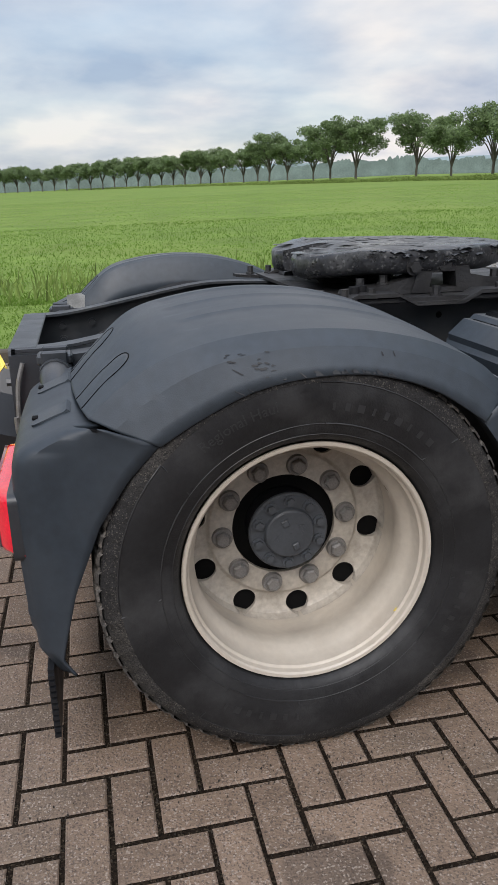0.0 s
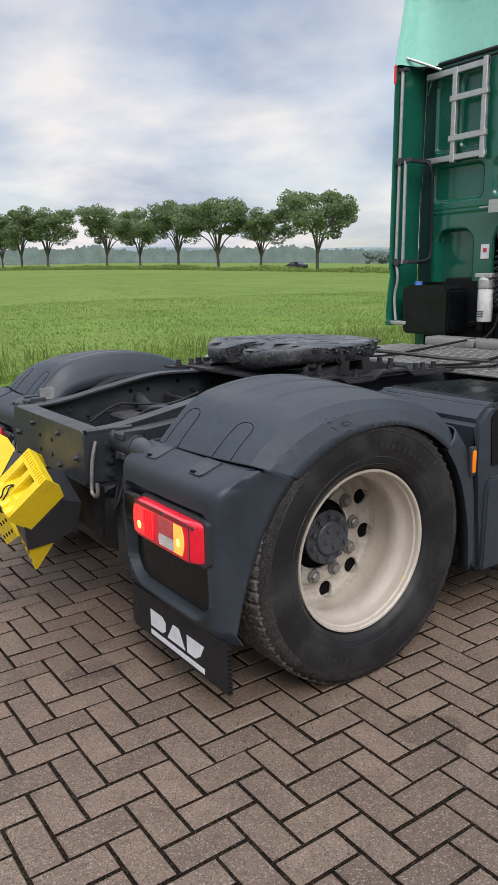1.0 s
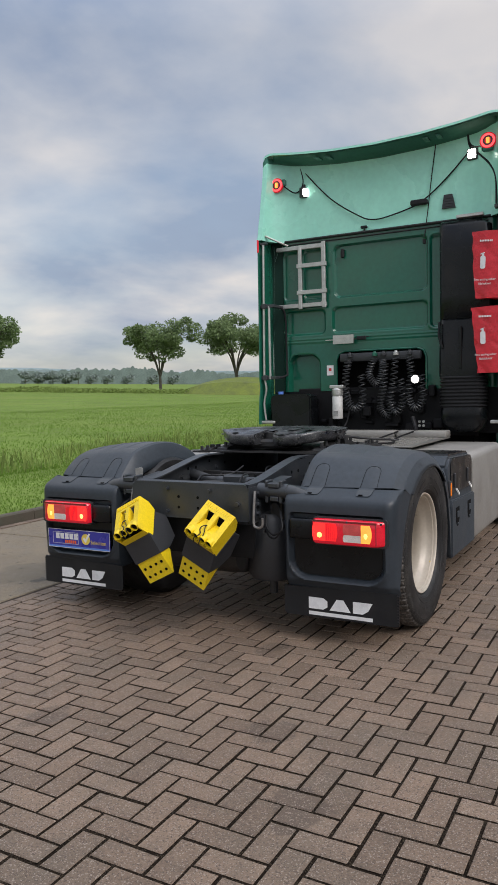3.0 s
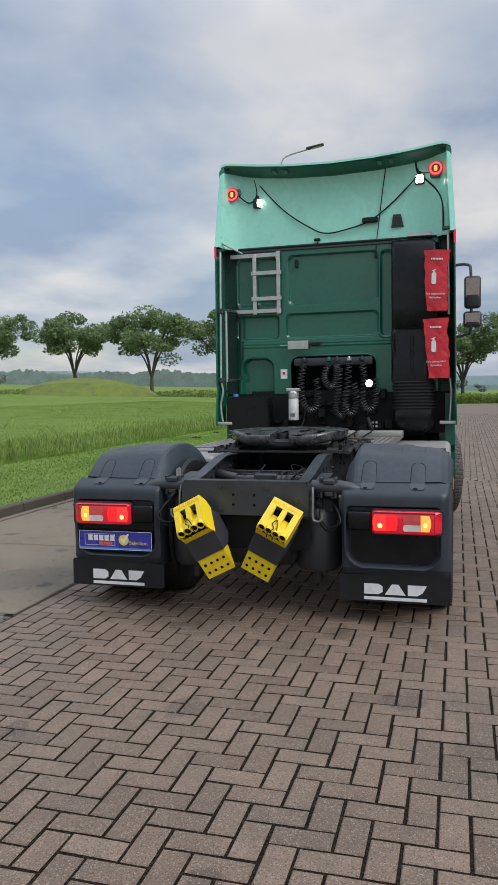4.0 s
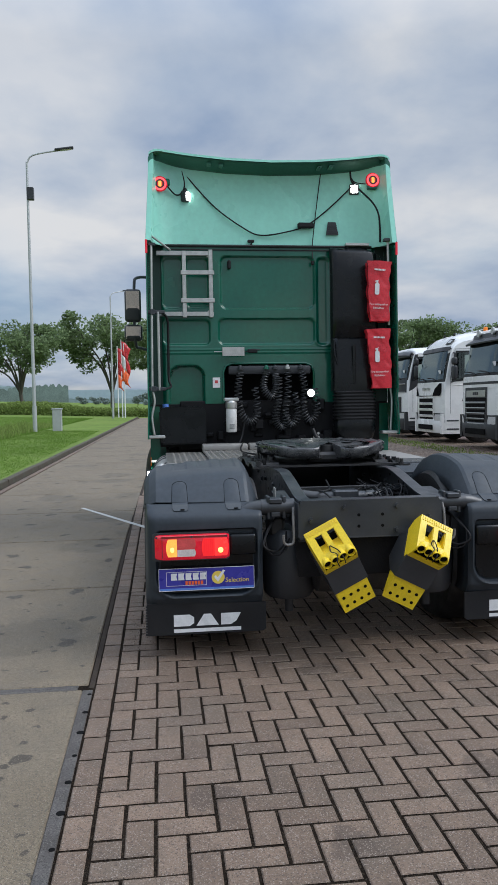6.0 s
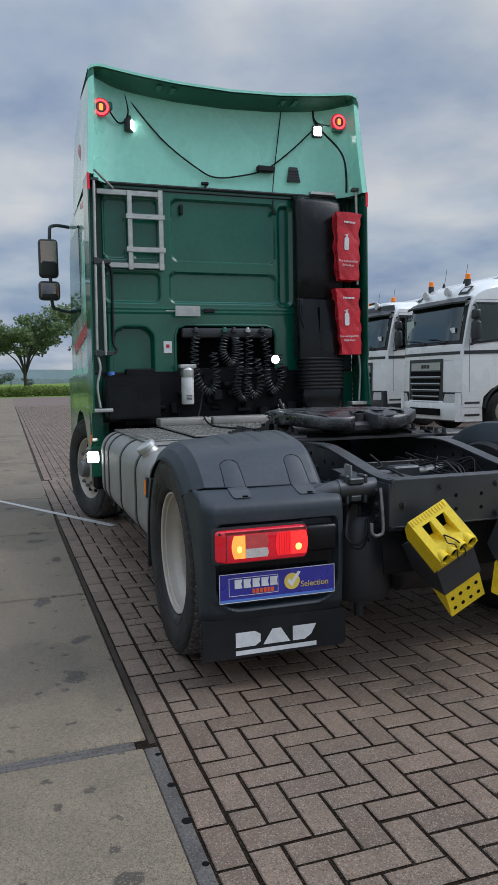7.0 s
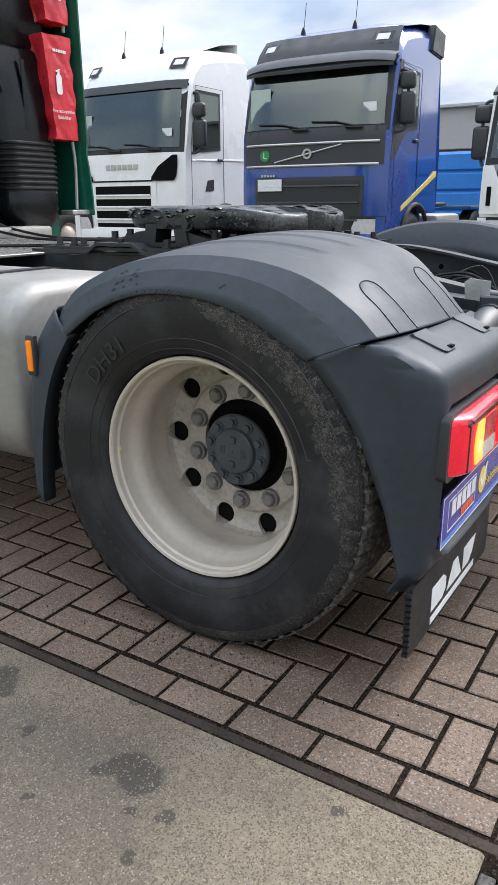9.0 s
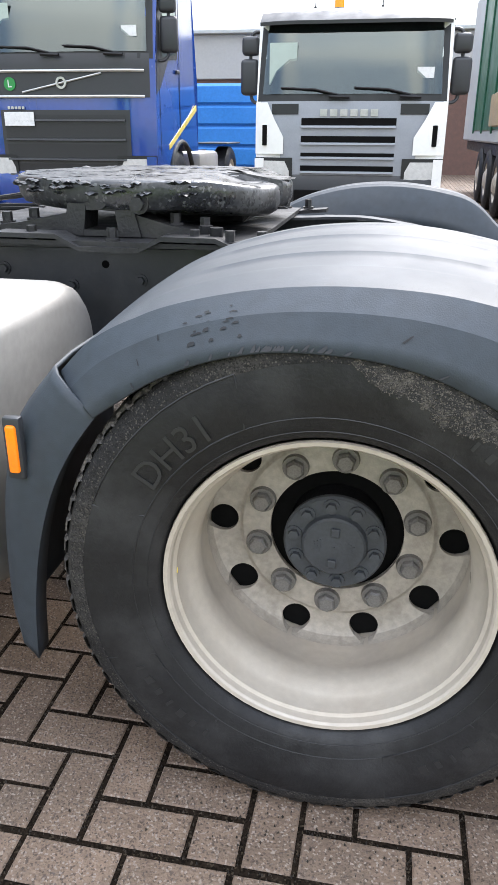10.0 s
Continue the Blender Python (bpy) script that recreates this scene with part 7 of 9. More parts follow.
tube(bm, smooth_path([(2.84, 1.10, 2.33), (2.88, 1.06, 2.25), (2.90, 1.06, 1.9), (2.90, 1.06, 1.68), (2.86, 1.04, 1.60), (2.80, 1.10, 1.575)], 4), 0.012, 8)
part("black_hose", bm, M_CABLE, cab)
bm = B()
box(bm, (2.86, -0.90, 3.035), (0.06, 0.25, 0.03), 0.004)
part("top_bracket", bm, M_STEEL, cab)
bm = B()
prism(bm, [(0.51, 1.995), (0.285, 1.995), (0.285, 1.905), (0.51, 1.905)], 2.875, 2.90, "yz")
box(bm, (2.89, 0.545, 1.95), (0.02, 0.1, 0.008), 0)
pl = part("number_holder", bm, M_STEEL, cab, "bent metal holder plate")
bm = B()
box(bm, (2.885, 0.2, 1.955), (0.03, 0.10, 0.04), 0.008)
tube(bm, [(2.89, 0.28, 1.945), (2.885, 0.2, 1.97), (2.89, 0.12, 1.965)], 0.007, 6)
part("plug_socket", bm, M_CABLE, cab)
bm = B()
box(bm, (2.944, 0.573, 1.637), (0.004, 0.075, 0.105), 0)
st = part("sticker", bm, M_WHITE_MARK, cab, "small white sticker with a red mark")
bm = B()
box(bm, (2.9415, 0.573, 1.645), (0.002, 0.03, 0.03), 0)
part("red_mark", bm, M_STRIPE, st)

# air intake trunk
bm = B()
sn = []
for z, w, d, k in ((3.005, 0.30, 0.07, 0.5), (2.99, 0.40, 0.11, 0.8), (2.94, 0.48, 0.14, 1), (2.70, 0.50, 0.15, 1), (2.3, 0.50, 0.15, 1), (2.09, 0.50, 0.15, 1), (2.075, 0.49, 0.14, 1), (2.06, 0.48, 0.16, 1), (1.9, 0.46, 0.18, 1), (1.7, 0.43, 0.20, 1), (1.53, 0.42, 0.20, 1)):
    yc = -0.615 - w / 2
    sn.append([(2.94 - d + (d / 2 - q[0]), yc + q[1], z) for q in [(a + d / 2 - d / 2, b) for a, b in rounded(d, w, min(0.07, d * 0.4), 4)]])
loft(bm, sn)
trunk = part("air_intake", bm, M_PLASTIC2, cab, "tall black plastic air intake trunk", 40)
bm = B()
rings = []
for k in range(37):
    z = 1.53 - 0.30 * k / 36
    f = 1.06 if k % 4 in (1, 2) else 0.98
    rings.append([(2.81 + a * f, -0.845 + b * f, z) for a, b in rounded(0.20, 0.42, 0.08, 4)])
loft(bm, rings)
part("bellows", bm, M_CABLE, trunk, "ribbed rubber bellows", 25)
bm = B()
loft(bm, [[(2.81 + a * f, -0.845 + b * f, z) for a, b in rounded(0.20, 0.41, 0.09, 4)] for z, f in ((1.235, 1.0), (1.2, 1.05), (1.12, 1.05), (1.05, 0.95), (1.0, 0.7))])
part("intake_base", bm, M_PLASTIC2, trunk, smooth=40)
bm = B()
tube(bm, smooth_path([(2.77, -0.63, 2.05), (2.755, -0.625, 1.95), (2.75, -0.635, 1.88), (2.745, -0.66, 1.8)], 4), 0.012, 6)
box(bm, (2.742, -0.83, 1.80), (0.012, 0.03, 0.4), 0.004)
part("trunk_ribs", bm, M_PLASTIC2, trunk)

# things below the back wall: box, filter, couplings, coiled hoses
bm = B()
prism(bm, [(1.15, 1.02), (0.70, 1.02), (0.70, 1.36), (0.74, 1.395), (1.12, 1.395), (1.17, 1.36)], 2.70, 2.92, "yz")
bmesh.ops.bevel(bm, geom=list(bm.edges), offset=0.015, segments=2, affect="EDGES")
rb = part("reservoir_box", bm, M_PLASTIC2, cab, "black plastic reservoir below the back wall")
bm = B()
cyl(bm, (2.82, 1.10, 1.39), (2.82, 1.10, 1.425), 0.03, n=16)
part("blue_cap", bm, M_BLUE_LIGHT, rb, "blue filler cap")
bm = B()
lathe(bm, [(0, 1.13), (0.05, 1.13), (0.055, 1.14), (0.055, 1.36), (0.05, 1.37), (0, 1.37)], 28, "z", (2.80, 0.437, 0), loop=False)
fc = part("filter_can", bm, M_BOTTLE, cab, "white fuel filter can")
bm = B()
lathe(bm, [(0, 1.37), (0.058, 1.37), (0.06, 1.39), (0.06, 1.43), (0.045, 1.45), (0, 1.45)], 24, "z", (2.80, 0.437, 0), loop=False)
box(bm, (2.80, 0.437, 1.46), (0.09, 0.15, 0.035), 0.008)
part("filter_head", bm, M_STEEL, fc, "cast filter head")
bm = B()
for k in range(4):
    box(bm, (2.7445, 0.437, 1.17 + 0.012 * k), (0.002, 0.05, 0.005))
part("plain_bars", bm, M_DARKP, fc, smooth=0)
bm = B()
rp2 = random.Random(8)
for k in range(26):
    y, z = rp2.uniform(-0.6, 0.68), rp2.uniform(1.02, 1.42)
    box(bm, (2.88 + rp2.uniform(0, 0.1), y, z), (0.1, rp2.uniform(0.05, 0.14), rp2.uniform(0.04, 0.12)), 0.012)
box(bm, (2.98, 0.0, 1.2), (0.05, 1.9, 0.5), 0.01)
split("engine_part", bm, M_BLACKIRON, cab, "dark engine part below the niche")
bm = B()  # coupling bar across the niche
box(bm, (2.93, 0.02, 1.76), (0.07, 0.86, 0.09), 0.02, 2)
part("coupling_bar", bm, M_DARKP, cab, "black coupling bar")
for k, (y, c) in enumerate(((0.33, M_DARKP), (0.06, M_GREEN), (-0.03, M_DARKP), (-0.16, M_STEEL), (-0.30, M_DARKP))):
    bm = B()
    lathe(bm, [(0, 0.0), (0.028, 0.0), (0.028, 0.022), (0.018, 0.03), (0.014, 0.045), (0, 0.047)], 16, "z", (2.885, y, 1.765), loop=False)
    part("coupling_head", bm, c, cab)


def coil(pts, r, turns, tr=0.008):
    """A helix of radius r round a smooth path."""
    path = [Vector(p) for p in smooth_path(pts, 12)]
    n = turns * 10
    out = []
    for i in range(n + 1):
        u = i / n * (len(path) - 1)
        k = min(int(u), len(path) - 2)
        p = path[k].lerp(path[k + 1], u - k)
        d = path[k + 1] - path[k]
        a, b = frame_of(d if d.length > 1e-6 else (0, 0, 1))
        t = 2 * math.pi * i / 10
        out.append(p + (Vector((1, 0, 0)) * math.cos(t) + d.normalized().cross(Vector((1, 0, 0))) * math.sin(t)) * r)
    bm = B()
    tube(bm, out, tr, 5)
    return bm


for pts, turns in (([(2.86, 0.33, 1.74), (2.84, 0.36, 1.56), (2.82, 0.34, 1.34), (2.80, 0.25, 1.23), (2.81, 0.17, 1.32), (2.83, 0.19, 1.58)], 27),
                   ([(2.86, 0.06, 1.74), (2.82, 0.10, 1.58), (2.82, 0.02, 1.48), (2.84, -0.03, 1.60), (2.86, -0.03, 1.72)], 26),
                   ([(2.84, -0.06, 1.68), (2.81, -0.05, 1.45), (2.81, -0.02, 1.25), (2.82, -0.09, 1.16), (2.82, -0.14, 1.3)], 26),
                   ([(2.86, -0.16, 1.74), (2.83, -0.15, 1.5), (2.81, -0.12, 1.3), (2.80, -0.18, 1.19), (2.81, -0.25, 1.3), (2.83, -0.22, 1.52)], 25),
                   ([(2.86, -0.30, 1.74), (2.83, -0.33, 1.56), (2.81, -0.31, 1.35), (2.80, -0.37, 1.23), (2.81, -0.45, 1.32), (2.83, -0.43, 1.56)], 26)):
    part("coiled_hose", coil(pts, 0.036, turns, 0.006), M_HOSE, cab, "black coiled air hose", 60)
bm = B()
for y, z in ((-0.42, 1.10), (-0.46, 1.10), (-0.42, 1.06), (-0.46, 1.06)):
    cyl(bm, (2.80, y, z), (2.79, y, z), 0.013, n=12)
split("grey_plug", bm, M_STEEL, cab)
bm = B()
tube(bm, smooth_path([(2.70, -0.38, 1.15), (2.66, -0.42, 1.05), (2.55, -0.45, 1.0)], 4), 0.02, 8)
tube(bm, smooth_path([(2.85, 0.35, 1.45), (2.80, 0.30, 1.3), (2.78, 0.33, 1.1), (2.7, 0.38, 1.0)], 4), 0.008, 6)
split("spare_line", bm, M_CABLE, cab)

# cab sides: doors, windows, stripes, arches, mirrors, steps
for s in (1, -1):
    bm = B()
    prism(bm, [(3.62, 1.98), (4.62, 1.92), (4.52, 2.62), (4.35, 2.78), (3.62, 2.80)], s * 1.236, s * 1.246, "xz")
    part("door_window", bm, M_GLASS, cab, "tinted door window")
    bm = B()
    prism(bm, [(3.0, 1.97), (3.4, 1.95), (3.4, 2.6), (3.0, 2.6)], s * 1.2435, s * 1.247, "xz")
    prism(bm, [(2.99, 1.42), (4.85, 1.40), (4.85, 1.46), (2.99, 1.48)], s * 1.251, s * 1.255, "xz")
    part("side_panel", bm, M_MINT, cab)
    bm = B()
    prism(bm, [(2.99, 1.78), (4.2, 1.62), (4.3, 1.72), (2.99, 1.90)], s * 1.2475, s * 1.2535, "xz")
    prism(bm, [(2.99, 3.2), (3.5, 3.5), (3.6, 3.45), (2.99, 3.05)], s * 1.2195, s * 1.2245, "xz")
    prism(bm, [(2.99, 2.86), (3.55, 2.93), (3.55, 2.97), (2.99, 2.92)], s * 1.2215, s * 1.229, "xz")
    split("red_stripe", bm, M_STRIPE, cab, "red swoosh on the cab side")
    bm = B()  # wheel arch and lower body
    poly = [(2.97, 0.85), (2.97, 1.40), (4.95, 1.38), (4.95, 0.7)] + [(FX + 0.60 * math.cos(t), max(WZ + 0.58 * math.sin(t), 0.6)) for t in np.linspace(0.2, math.pi - 0.2, 16)]
    loft(bm, [[(x, s * 1.256, z) for x, z in poly], [(x, s * 1.16, z) for x, z in poly]])
    part("wheel_arch", bm, M_GREEN, cab, "dark green lower cab side with the wheel arch", 30)
    bm = B()
    tube(bm, smooth_path([(4.75, s * 1.22, 3.0), (4.62, s * 1.40, 2.98), (4.55, s * 1.44, 2.85), (4.55, s * 1.44, 2.2), (4.65, s * 1.38, 2.12), (4.8, s * 1.22, 2.1)], 4), 0.018, 8)
    mi = part("mirror", bm, M_DARKP, cab, "black exterior mirrors on a bent arm")
    bm = B()
    box(bm, (4.56, s * 1.46, 2.63), (0.10, 0.20, 0.40), 0.04, 3)
    box(bm, (4.58, s * 1.46, 2.30), (0.10, 0.22, 0.20), 0.04, 3)
    split("mirror_housing", bm, M_DARKP, mi)
    bm = B()
    box(bm, (0, 0, 0), (0.004, 0.16, 0.34), 0.0, m=Matrix.Translation((4.504, s * 1.46, 2.63)) @ Matrix.Rotation(radians(-13), 4, "Y"))
    box(bm, (0, 0, 0), (0.004, 0.18, 0.15), 0.0, m=Matrix.Translation((4.524, s * 1.46, 2.30)) @ Matrix.Rotation(radians(-12), 4, "Y"))
    split("mirror_glass", bm, mat("mirror_silver", (0.75, 0.78, 0.8), 0.04, metal=1.0, var=0.02), mi)
    bm = B()
    box(bm, (3.22, s * 1.18, 0.72), (0.2, 0.12, 0.7), 0.03)
    part("front_mudguard", bm, M_PLASTIC2, cab, "black rear part of the front mudguard")
    bm = B()
    prism(bm, [(3.06, 0.50), (3.06, 0.98), (3.16, 1.10), (3.34, 1.12), (3.30, 0.98), (3.22, 0.80), (3.20, 0.50)], s * 1.10, s * 1.262, "xz")
    part("mudguard_skirt", bm, M_GREEN, cab, "dark green skirt of the front mudguard", 30)
bm = B()
box(bm, (3.06, 1.252, 0.68), (0.07, 0.118, 0.112), 0.014)
o = part("work_lamp", bm, M_DARKP, cab, "side work lamp, switched on")
bm = B()
box(bm, (3.023, 1.252, 0.68), (0.012, 0.102, 0.096), 0.010)
part("lamp_glass", bm, M_LED, o)
bm = B()
box(bm, (3.055, 1.255, 0.83), (0.012, 0.018, 0.09), 0.005)
part("side_marker", bm, M_AMBER, cab)
bm = B()
prism(bm, [(-1.1, 2.0), (1.1, 2.0), (1.05, 2.85), (-1.05, 2.85)], 4.97, 4.99, "yz")
part("windscreen", bm, M_GLASS, cab)
bm = B()
box(bm, (4.9, 0, 0.75), (0.3, 2.4, 0.8), 0.06, 2)
part("bumper", bm, M_MINT_SIDE, cab)
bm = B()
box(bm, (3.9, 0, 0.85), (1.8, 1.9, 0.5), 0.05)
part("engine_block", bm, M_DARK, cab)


# ------------------------------------------------------------------ red extinguisher covers on the fin
def ext_cover(z, tilt, k):
    t = thing("extinguisher_cover", "red tarpaulin fire extinguisher cover hanging on the cab back", "extinguisher cover", "extinguisher covers")
    r = random.Random(k)
    bm = B()
    rings = []
    N, D, HH = 30, 0.080, 0.302
    for i in range(N + 1):  # a flat front, gusseted sides and a wider folded top
        f = i / N
        zz = HH - 2 * HH * f
        w = 0.120 - 0.016 * f + (0.008 if i < 2 else 0.0)
        lean = -0.010 * f + 0.004 * math.sin(i * 0.8 + k)
        lean += 0.010 * math.sin(f * 3.0 + k) - 0.012 * max(0.0, 0.12 - f) / 0.12
        w += 0.003 * math.sin(f * 11 + k) + 0.002 * math.sin(f * 27 + 2 * k)
        fold = 0.020 + 0.010 * math.sin(i * 0.62 + 2 * k)
        wob = lambda q, a: q * (0.6 * math.sin(i * 0.9 + a * 2.3 + k * 1.7) + 0.4 * math.sin(i * 2.1 + a * 5.1 + k))
        dent = lambda a: 0.007 * max(0.0, math.sin(i * 0.75 + a * 4.0 + 1.9 * k)) * max(0.0, math.sin(a * 3.1 + i * 0.23)) + 0.004 * abs(wob(1.0, a * 3))
        ring = [(-D + dent(t) + 0.020 * max(0.0, -t - 0.3), w * t + lean, zz + wob(0.003, t)) for t in (1.0, 0.8, 0.6, 0.4, 0.2, 0.0, -0.2, -0.4, -0.6, -0.8)]
        ring[0] = (-D + 0.004 + wob(0.003, 1), w + lean, zz)
        ring += [(-D + 0.016 + wob(0.003, 2), -w + lean + wob(0.004, 5), zz), (-D + 0.04, -w + lean + fold + wob(0.005, 3), zz - 0.004), (-D + 0.075, -w + lean + 0.3 * fold, zz), (D - 0.03, -w + lean + fold, zz + wob(0.004, 2)), (D, -w + lean, zz),
                 (D, 0, zz), (D, w + lean, zz), (D - 0.05, w + lean - fold, zz), (-D + 0.06, w + lean - 0.2 * fold + wob(0.004, 4), zz)]
        rings.append(ring)
    loft(bm, rings)
    m = Matrix.Translation((2.745, -1.078, z)) @ Matrix.Rotation(radians(tilt), 4, "X")
    bmesh.ops.transform(bm, matrix=m, verts=bm.verts)
    part("cover_body", bm, M_RED, t, smooth=28)
    fl = Matrix(((0, 0, -1, 0), (-1, 0, 0, 0), (0, 1, 0, 0), (0, 0, 0, 1)))
    face = m @ Matrix.Translation((-0.0845, 0.004, 0))
    bm = B()  # pictogram of an extinguisher
    mm = face
    prism(bm, rounded(0.046, 0.115, 0.015, 4, (0.022, 0.02)), -0.001, 0.001, "yz")
    prism(bm, [(0.032, 0.077), (0.012, 0.077), (0.012, 0.098), (0.032, 0.098)], -0.001, 0.001, "yz")
    prism(bm, [(0.044, 0.089), (0.006, 0.105), (0.006, 0.111), (0.044, 0.100)], -0.001, 0.001, "yz")
    for q in range(8):  # maker's line as bars
        prism(bm, rounded(0.011, 0.017, 0.002, 1, (0.050 - q * 0.0145, 0.215 - q * 0.0006)), -0.001, 0.001, "yz")
    bmesh.ops.transform(bm, matrix=mm, verts=bm.verts)
    split("white_pictogram", bm, M_WHITE_MARK, t, smooth=0)
    words("lettering", "Fire extinguisher", 0.0285, face @ Matrix.Translation((-0.001, 0, -0.135)) @ fl, M_WHITE_MARK, t)
    words("lettering", "Ildslukker", 0.030, face @ Matrix.Translation((-0.001, 0, -0.172)) @ fl, M_WHITE_MARK, t)
    bm = B()
    box(bm, (2.86, -1.09, z), (0.10, 0.16, 0.58), 0.02)
    part("back_bracket", bm, M_IRON, t)


ext_cover(2.535, 2.2, 1), ext_cover(1.855, -1.2, 2)

# ------------------------------------------------------------------ parked trucks of the row beside the yard
def bg_wheel(parent, x, y, side):
    bm = B()
    lathe(bm, [(0.28, 0), (0.33, 0.01), (0.45, 0.0), (0.5, -0.04), (0.5, -0.26), (0.45, -0.3), (0.28, -0.28)], 28, "x", (0, 0, 0))
    w = part("wheel", bm, M_TYRE, parent, "black truck wheel")
    bm = B()
    lathe(bm, [(0.0, 0.03), (0.1, 0.03), (0.17, -0.01), (0.24, -0.06), (0.285, 0.0), (0.285, -0.1), (0.0, -0.1)], 28, "x", (0, 0, 0), loop=False)
    part("rim", bm, M_RIM, w)
    w.location = (x, y, 0.5)
    if side < 0:
        w.rotation_euler = (0, 0, math.pi)


def parked_truck(name, at, paint, label, roof=3.55, style="a", grille=None, width=2.46, beacons=0, low=None, upper=None, group="parked trucks", mirrors=(-1, 1)):
    """A tractor unit facing +y, front at its own y = 0."""
    t = thing(name, label, "truck", group, at)
    low, grille = low or paint, grille or M_DARKP
    W = width / 2
    wsb, wst = (1.70, 2.50) if style == "p" else (2.20, 2.98) if style == "v" else (2.12, 2.98) if style == "a" else (2.04, 2.95)
    side = [(-0.02, 0.62), (0.0, 0.9), (0.0, 1.3), (-0.02, wsb - 0.12), (-0.05, wsb), (-0.14, (wsb + wst) / 2), (-0.25, wst), (-0.31, wst + 0.12)]
    if roof > wst + 0.4:
        side += [(-0.42, (wst + roof) / 2), (-0.62, roof - 0.12), (-0.9, roof - 0.02), (-1.4, roof + 0.05), (-2.15, roof + 0.12), (-2.27, roof + 0.02)]
    else:
        side += [(-0.36, roof - 0.08), (-0.46, roof - 0.02), (-0.8, roof), (-1.4, roof + 0.03), (-1.65, roof + 0.02), (-1.72, roof - 0.05)]
    back = side[-1][0]
    side += [(back - 0.03, 1.9), (back - 0.03, 0.98), (-1.95, 0.98)] if back < -2 else [(back - 0.03, 1.9), (back - 0.03, 0.98)]
    side += [(-1.92, 0.99), (-1.75, 1.04), (-1.35, 1.08), (-0.95, 1.04), (-0.72, 0.85), (-0.68, 0.62)] if back < -2 else [(-1.35, 1.08), (-0.95, 1.04), (-0.72, 0.85), (-0.68, 0.62)]

    def setback(q):
        return 0.16 * max(0.0, (abs(q) / W - 0.55) / 0.45) ** 2.4

    def front(x, z, off=0.0):
        """A point on the front skin."""
        y = side[0][0]
        for (ya, za), (yb, zb) in zip(side, side[1:12]):
            if za <= z <= zb:
                y = ya + (yb - ya) * (z - za) / (zb - za)
                break
        return Vector((x, y - setback(x) + off, z))

    bm = B()
    rings = []
    for q in (-1.0, -0.985, -0.95, -0.9, -0.8, -0.6, -0.3, 0, 0.3, 0.6, 0.8, 0.9, 0.95, 0.985, 1.0):
        x = q * W
        drop = 0.22 * max(0.0, (abs(q) - 0.6) / 0.4) ** 3
        ring = []
        for i, (y, z) in enumerate(side):
            f = max(0.0, min(1.0, (z - wst) / max(roof - wst, 0.2)))
            ring.append((x * (1 - 0.06 * f), y - (setback(x) if i < 11 else 0), z - drop * f))
        rings.append(ring)
    loft(bm, rings)
    cabp = part("cab_body", bm, paint, t, smooth=32)

    def drape(name, x0, x1, z0, z1, off, material, parent, label="", nx=14, nz=6, slant=0.0, arch=0.0):
        b2 = B()
        rows = []
        for k in range(nz + 1):
            z = z0 + (z1 - z0) * k / nz
            g = slant * k / nz
            rows.append([front(x0 + g + (x1 - x0 - 2 * g) * i / nx, z - (arch * (2 * i / nx - 1) ** 2 if k == 0 else 0), off) for i in range(nx + 1)])
        loft(b2, rows, closed=False, cap=False)
        return part(name, b2, material, parent, label, 50)

    # windscreen: black surround, dark sheet painted as the dim cab behind, glass
    drape("screen_surround", -W + 0.02, W - 0.02, wsb - 0.09, wst + 0.06, 0.006, M_SEAL, cabp, "black windscreen surround", slant=0.03)
    drape("dim_interior", -W + 0.10, W - 0.10, wsb, wst - 0.02, 0.010, M_INTERIOR, cabp, slant=0.04)
    drape("windscreen", -W + 0.09, W - 0.09, wsb - 0.01, wst - 0.01, 0.016, M_GLASS, cabp, "wide sloping windscreen", slant=0.04)
    bm = B()
    for x0, x1 in ((-0.85, -0.05), (0.0, 0.85)):
        tube(bm, [front(x0, wsb - 0.05, 0.05), front((x0 + x1) / 2, wsb + 0.04, 0.045), front(x1, wsb + 0.06, 0.035)], 0.013, 6)
        tube(bm, [front(x0, wsb - 0.05, 0.05), front(x0 + 0.25, wsb - 0.04, 0.05)], 0.02, 6)
    split("wiper", bm, M_CABLE, cabp)
    bm = B()
    box(bm, (0, 0, 0), (0.20, 0.004, 0.12), 0, m=Matrix.Translation(front(-W + 0.30, wsb + 0.22, 0.022)))
    part("windscreen_notice", bm, M_WHITE_MARK, cabp)
    bm = B()
    box(bm, (0, 0, 0), (0.34, 0.004, 0.46), 0, m=Matrix.Translation(front(W - 0.34, wsb + 0.33, 0.0125)))
    part("curtain", bm, M_PALE, cabp)
    # visor and panel above the screen
    if style in ("v", "a", "p"):
        bm = B()
        rows = [[front(x, z, o) for x in np.linspace(-W + 0.03, W - 0.03, 15)] for z, o in ((wst - 0.01, 0.01), (wst - 0.05, 0.15), (wst - 0.01, 0.165), (wst + 0.09, 0.05), (wst + 0.11, 0.0))]
        loft(bm, rows, closed=False, cap=False)
        sv = part("sun_visor", bm, M_DARKP, cabp, "dark sun visor", 50)
        if style == "v":
            bm = B()
            rows = [[front(x, z - 0.05 * (abs(x) / W) ** 3, o) for x in np.linspace(-W + 0.02, W - 0.02, 17)] for z, o in ((wst + 0.02, 0.03), (wst + 0.05, 0.17), (wst + 0.13, 0.17), (wst + 0.19, 0.08), (wst + 0.20, 0.0))]
            loft(bm, rows, closed=False, cap=False)
            part("visor_strip", bm, M_BROW, sv, "charcoal visor bar", 50)
